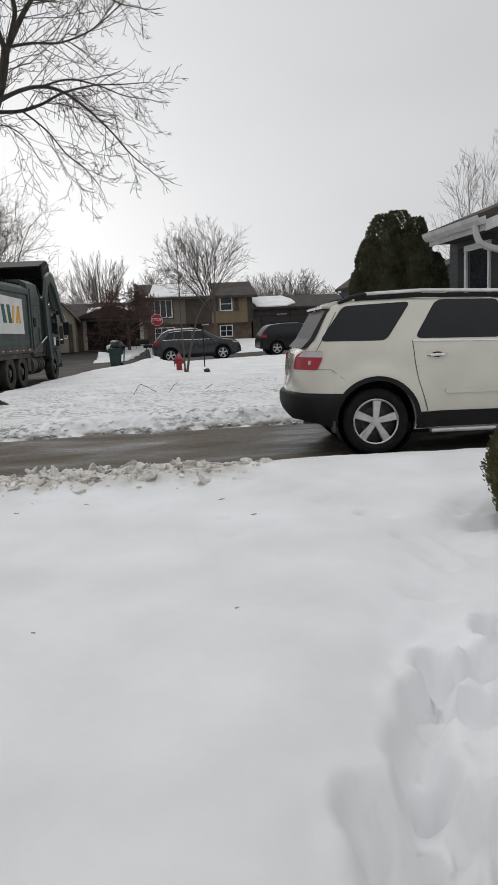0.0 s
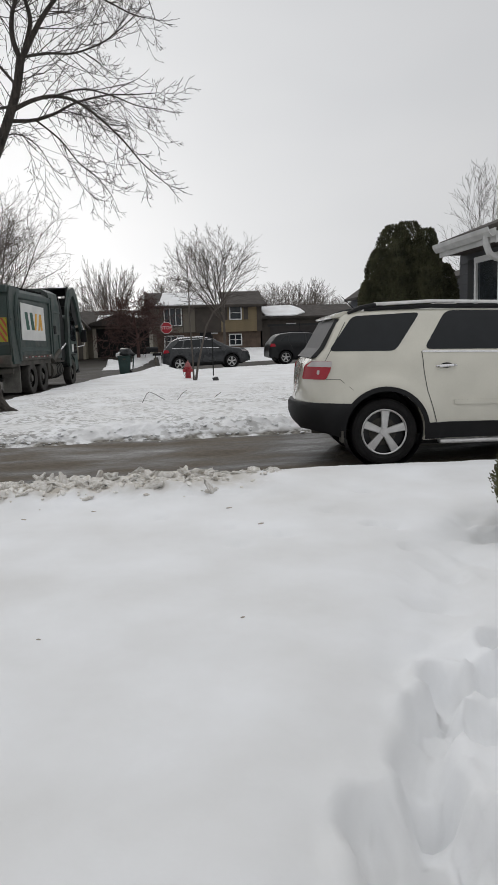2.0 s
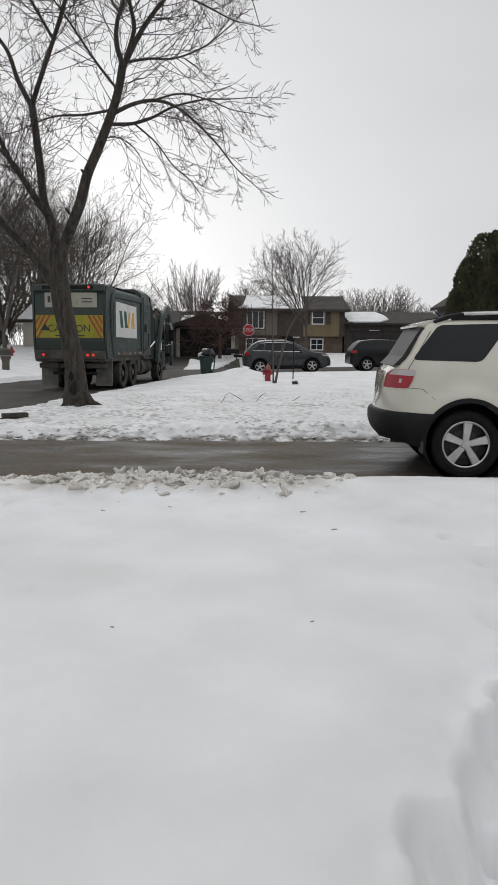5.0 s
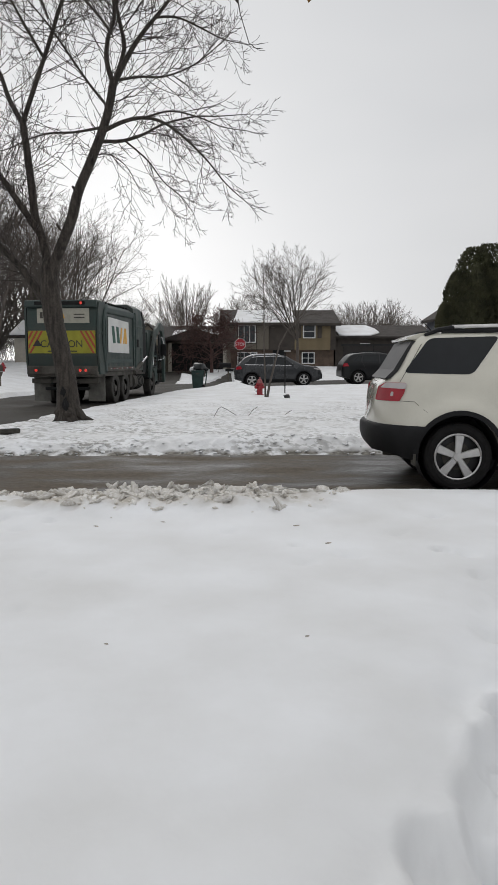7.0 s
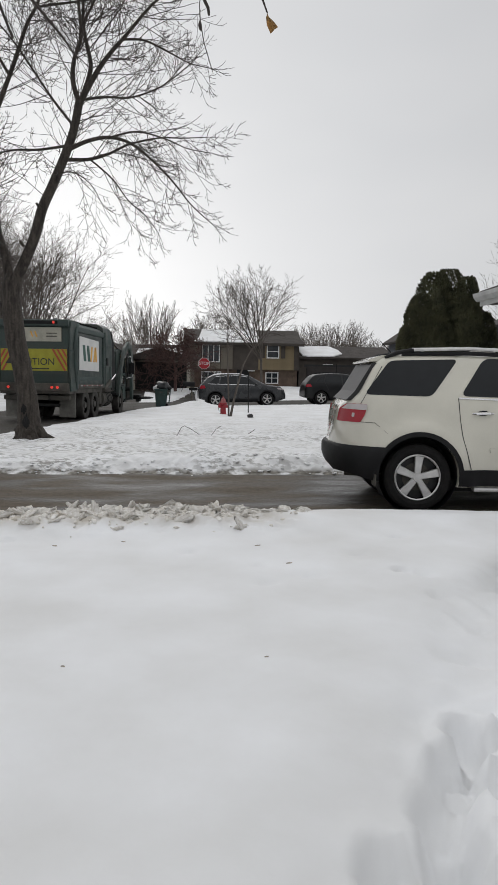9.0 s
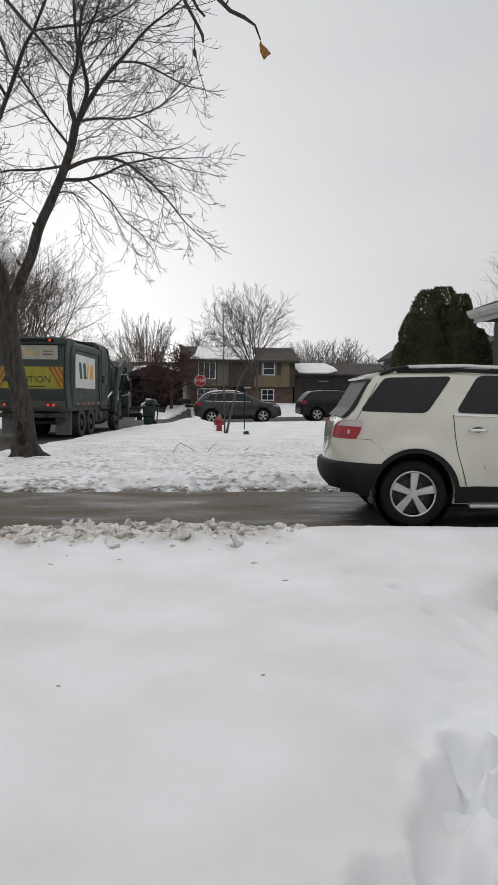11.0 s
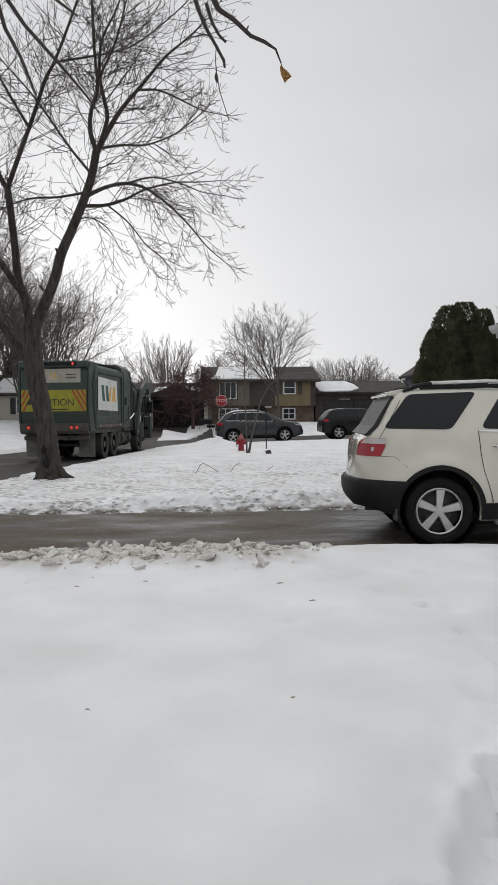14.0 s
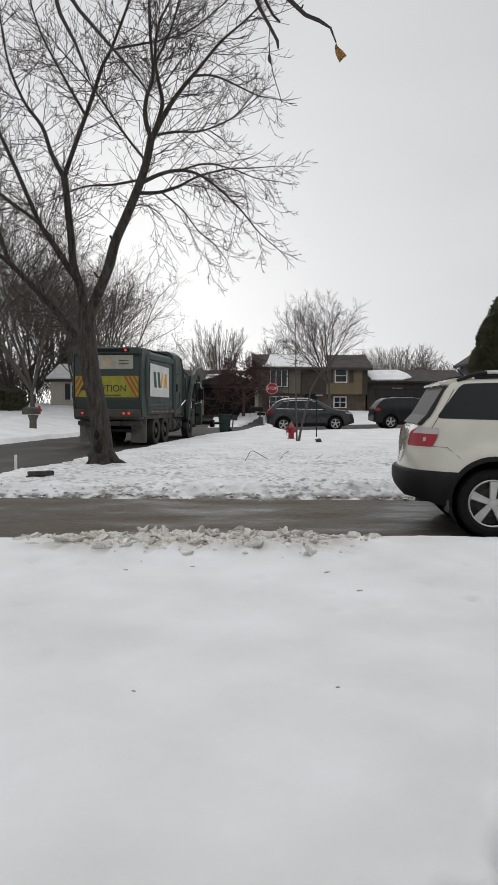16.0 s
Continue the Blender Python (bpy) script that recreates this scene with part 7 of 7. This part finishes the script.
# ---- broken snow along the drive ----
def chunk_mesh(seed):
    r = random.Random(seed)
    s = S()
    s.box((0, 0, 0), (1, 1, 1))
    bmesh.ops.bevel(s.bm, geom=s.bm.edges[:], offset=0.27, segments=1, affect="EDGES")
    for v in s.bm.verts:
        v.co += Vector((r.uniform(-0.16, 0.16), r.uniform(-0.16, 0.16), r.uniform(-0.12, 0.12)))
    me = bpy.data.meshes.new("chunk")
    s.bm.to_mesh(me)
    s.bm.free()
    me.materials.append(CHUNK)
    me.shade_smooth()
    return me


def snow_chunks():
    pile = thing("broken_snow_ridge", "ridge of dirty broken snow slabs along the driveway edge", "snow")
    meshes = [chunk_mesh(k) for k in range(9)]
    r = random.Random(21)

    def spot():
        while True:
            x = r.uniform(-2.2, 1.25)
            if r.random() < 0.12 + 0.88 * math.exp(-((x + 0.38) / 1.0) ** 4):
                return x, 6.90 - abs(r.gauss(0, 0.26)) * (1.0 if x > -1.6 else 0.7)

    for k in range(298):
        x, y = spot()
        w, d, h = r.uniform(0.07, 0.22), r.uniform(0.06, 0.13), r.uniform(0.03, 0.055)
        o = part("snow_slab", meshes[k % 9], None, pile)
        o.matrix_basis = pose(x, y, ground_z(x, y) + h * r.uniform(-0.3, 0.25), r.gauss(0, 22), r.gauss(0, 22), r.gauss(10, 40)) @ Matrix.Diagonal((w, d, h, 1))
    v, f = [], []
    for k in range(1100):
        x, y = spot()
        y += r.gauss(0.0, 0.04)
        w = r.uniform(0.012, 0.045) if k % 3 else r.uniform(0.008, 0.02)
        m = pose(x, y, ground_z(x, y) + w * 0.2, r.uniform(-40, 40), r.uniform(-40, 40), r.uniform(0, 360)) @ Matrix.Diagonal((w * 1.4, w, w * 0.6, 1))
        me, b0 = meshes[k % 9], len(v)
        v += [m @ q.co for q in me.vertices]
        f += [tuple(b0 + i for i in p.vertices) for p in me.polygons]
    crumbs = bpy.data.meshes.new("crumbs")
    crumbs.from_pydata(v, [], f)
    crumbs.shade_smooth()
    tagged(part("snow_crumb_rest", crumbs, CHUNK, pile), kind="stuff")
    edge = thing("icy_snow_edge", "crumbled icy snow lumps along the far driveway edge", "snow")
    lumps = []
    for me in meshes:
        lumps.append(me.copy())
        lumps[-1].materials[0] = SNOW_ROOF
    for k in range(110):
        x, y = r.uniform(-4.2, 3.2), r.gauss(11.48, 0.12)
        if x > 0 and r.random() < 0.5:
            y += r.uniform(0, 0.5)
        w = r.uniform(0.02, 0.06)
        o = part("snow_lump", lumps[k % 9], None, edge)
        o.matrix_basis = pose(x, y, ground_z(x, y) + 0.015, r.uniform(-20, 20), r.uniform(-20, 20), r.uniform(0, 360)) @ Matrix.Diagonal((w * 1.5, w, w * 0.5, 1))


snow_chunks()


def motions():
    """The truck pulls up, lowers its can, grabs and empties the bin, and sets it down."""
    way = [(0, -1.95), (0.5, -1.65), (1, -1.29), (1.5, -1.0), (2, -0.66), (2.5, -0.28), (3, -0.14), (3.5, 0.0), (4, 0.06), (4.5, 0.06), (5, 0.08), (6, 0.09), (6.7, 0.12), (7.3, 0.27), (7.5, 0.42), (8, 0.78), (8.5, 1.07), (9, 1.14), (9.5, 1.15), (11, 1.15), (16, 1.15)]
    walk(TRUCK, [(t, Matrix.Translation(TRUCK0 + AHEAD * d) @ pose(0, 0, 0, 0, 0, HEAD)) for t, d in way])
    for w, x, side in WHEELS:
        walk(w, [(t, pose(x, side * 1.05, 0.51, 0, math.degrees(d / 0.52), 0)) for t, d in way])
    lift = [(0, 0), (0.5, -1), (1, -4), (1.5, -7), (2, -10), (2.5, -16), (3, -22), (3.5, -28), (4, -31), (4.5, -34), (5, -36), (6.5, -38), (7.3, -38), (16, -38)]
    walk(ARMS, [(t, pose(*ARM_AT, 0, -a, 0)) for t, a in lift])
    can = [(0, 8.1, 3.7, 108), (0.5, 8.15, 3.6, 106), (1, 8.2, 3.48, 103), (1.5, 8.3, 3.3, 94), (2, 8.5, 3.0, 75), (2.5, 9.0, 2.75, 50), (3, 9.45, 2.4, 35), (3.5, 9.65, 2.1, 25), (4, 9.8, 1.8, 18), (4.5, 9.85, 1.5, 10), (5, 9.9, 1.25, 5), (6.5, 9.95, 1.02, 0), (16, 9.95, 1.02, 0)]
    walk(CAN, [(t, pose(x, 0, z, 0, -a, 0)) for t, x, z, a in can])
    # grabber: rides with the can, then slides out to the bin and swings it over
    reach = [(t, x + 0.55, 0.0, z + 0.0, 0) for t, x, z, a in can[:12]] + [(7.3, 10.55, -0.1, 0.75, 0), (7.8, 10.6, -0.5, 0.6, 0), (8.5, 10.7, -1.05, 0.5, 0), (9.2, 10.9, -1.35, 0.45, 0), (10.2, 11.0, -1.8, 0.42, 0), (11.3, 10.9, -1.4, 0.42, 0), (11.7, 10.9, -1.3, 0.6, -10), (12.0, 10.9, -1.0, 1.0, -35), (12.5, 10.9, -0.6, 1.5, -80), (13, 10.9, -0.2, 1.6, -110), (14.8, 10.9, -0.2, 1.6, -110), (15.0, 10.9, -0.8, 1.1, -60), (15.3, 10.9, -1.1, 0.8, -30), (15.7, 10.9, -1.4, 0.5, 0), (16, 10.9, -1.5, 0.45, 0)]
    walk(GRAB, [(t, pose(x, y, z, a, 0, 0)) for t, x, y, z, a in reach])
    # the bin: place of its base, and its lean towards the truck
    home = (-1.17, 36.0, 0.02)
    bin_rows = [(0, *home, 0), (9.5, *home, 0), (10.3, *home, 0), (11.0, -1.58, 36.0, 0.02, 0), (11.4, -1.64, 36.0, 0.02, 0), (11.7, -1.60, 36.0, 0.35, -12), (12.0, -1.48, 36.0, 1.02, -36), (12.25, -1.45, 36.0, 1.65, -75), (12.5, -1.62, 36.0, 2.12, -112), (12.8, -2.1, 36.0, 2.35, -135), (13.2, -2.6, 36.0, 2.35, -142), (14.8, -2.7, 36.0, 2.35, -142), (14.91, -1.9, 36.0, 1.95, -108), (15.02, -1.22, 36.0, 1.15, -66), (15.3, -1.08, 36.0, 0.62, -50), (15.5, -1.27, 36.0, 0.30, -38), (15.7, -1.45, 36.0, 0.06, -6), (16.0, -1.42, 36.0, 0.02, 0)]
    walk(BIN, [(t, pose(x, y, z, 0, a, 0)) for t, x, y, z, a in bin_rows])
    for bag, off in ((BAG, (0.06, 0.0, 0.92)), (BAG2, (-0.22, -0.08, 0.9))):
        rows = [(t, pose(x, y, z, 0, a, 0) @ pose(*off)) for t, x, y, z, a in bin_rows if t <= 12.5]
        inside = TRUCK0 + AHEAD * (1.15 + 9.95) + Vector((0, 0, 0.95 + off[0] * 0.3))
        rows += [(12.9, pose(inside.x + 0.3, inside.y, 1.6, 0, -160, 0)), (13.3, pose(*inside, 0, -170, 0)), (16, pose(*inside, 0, -170, 0))]
        walk(bag, rows)


motions()
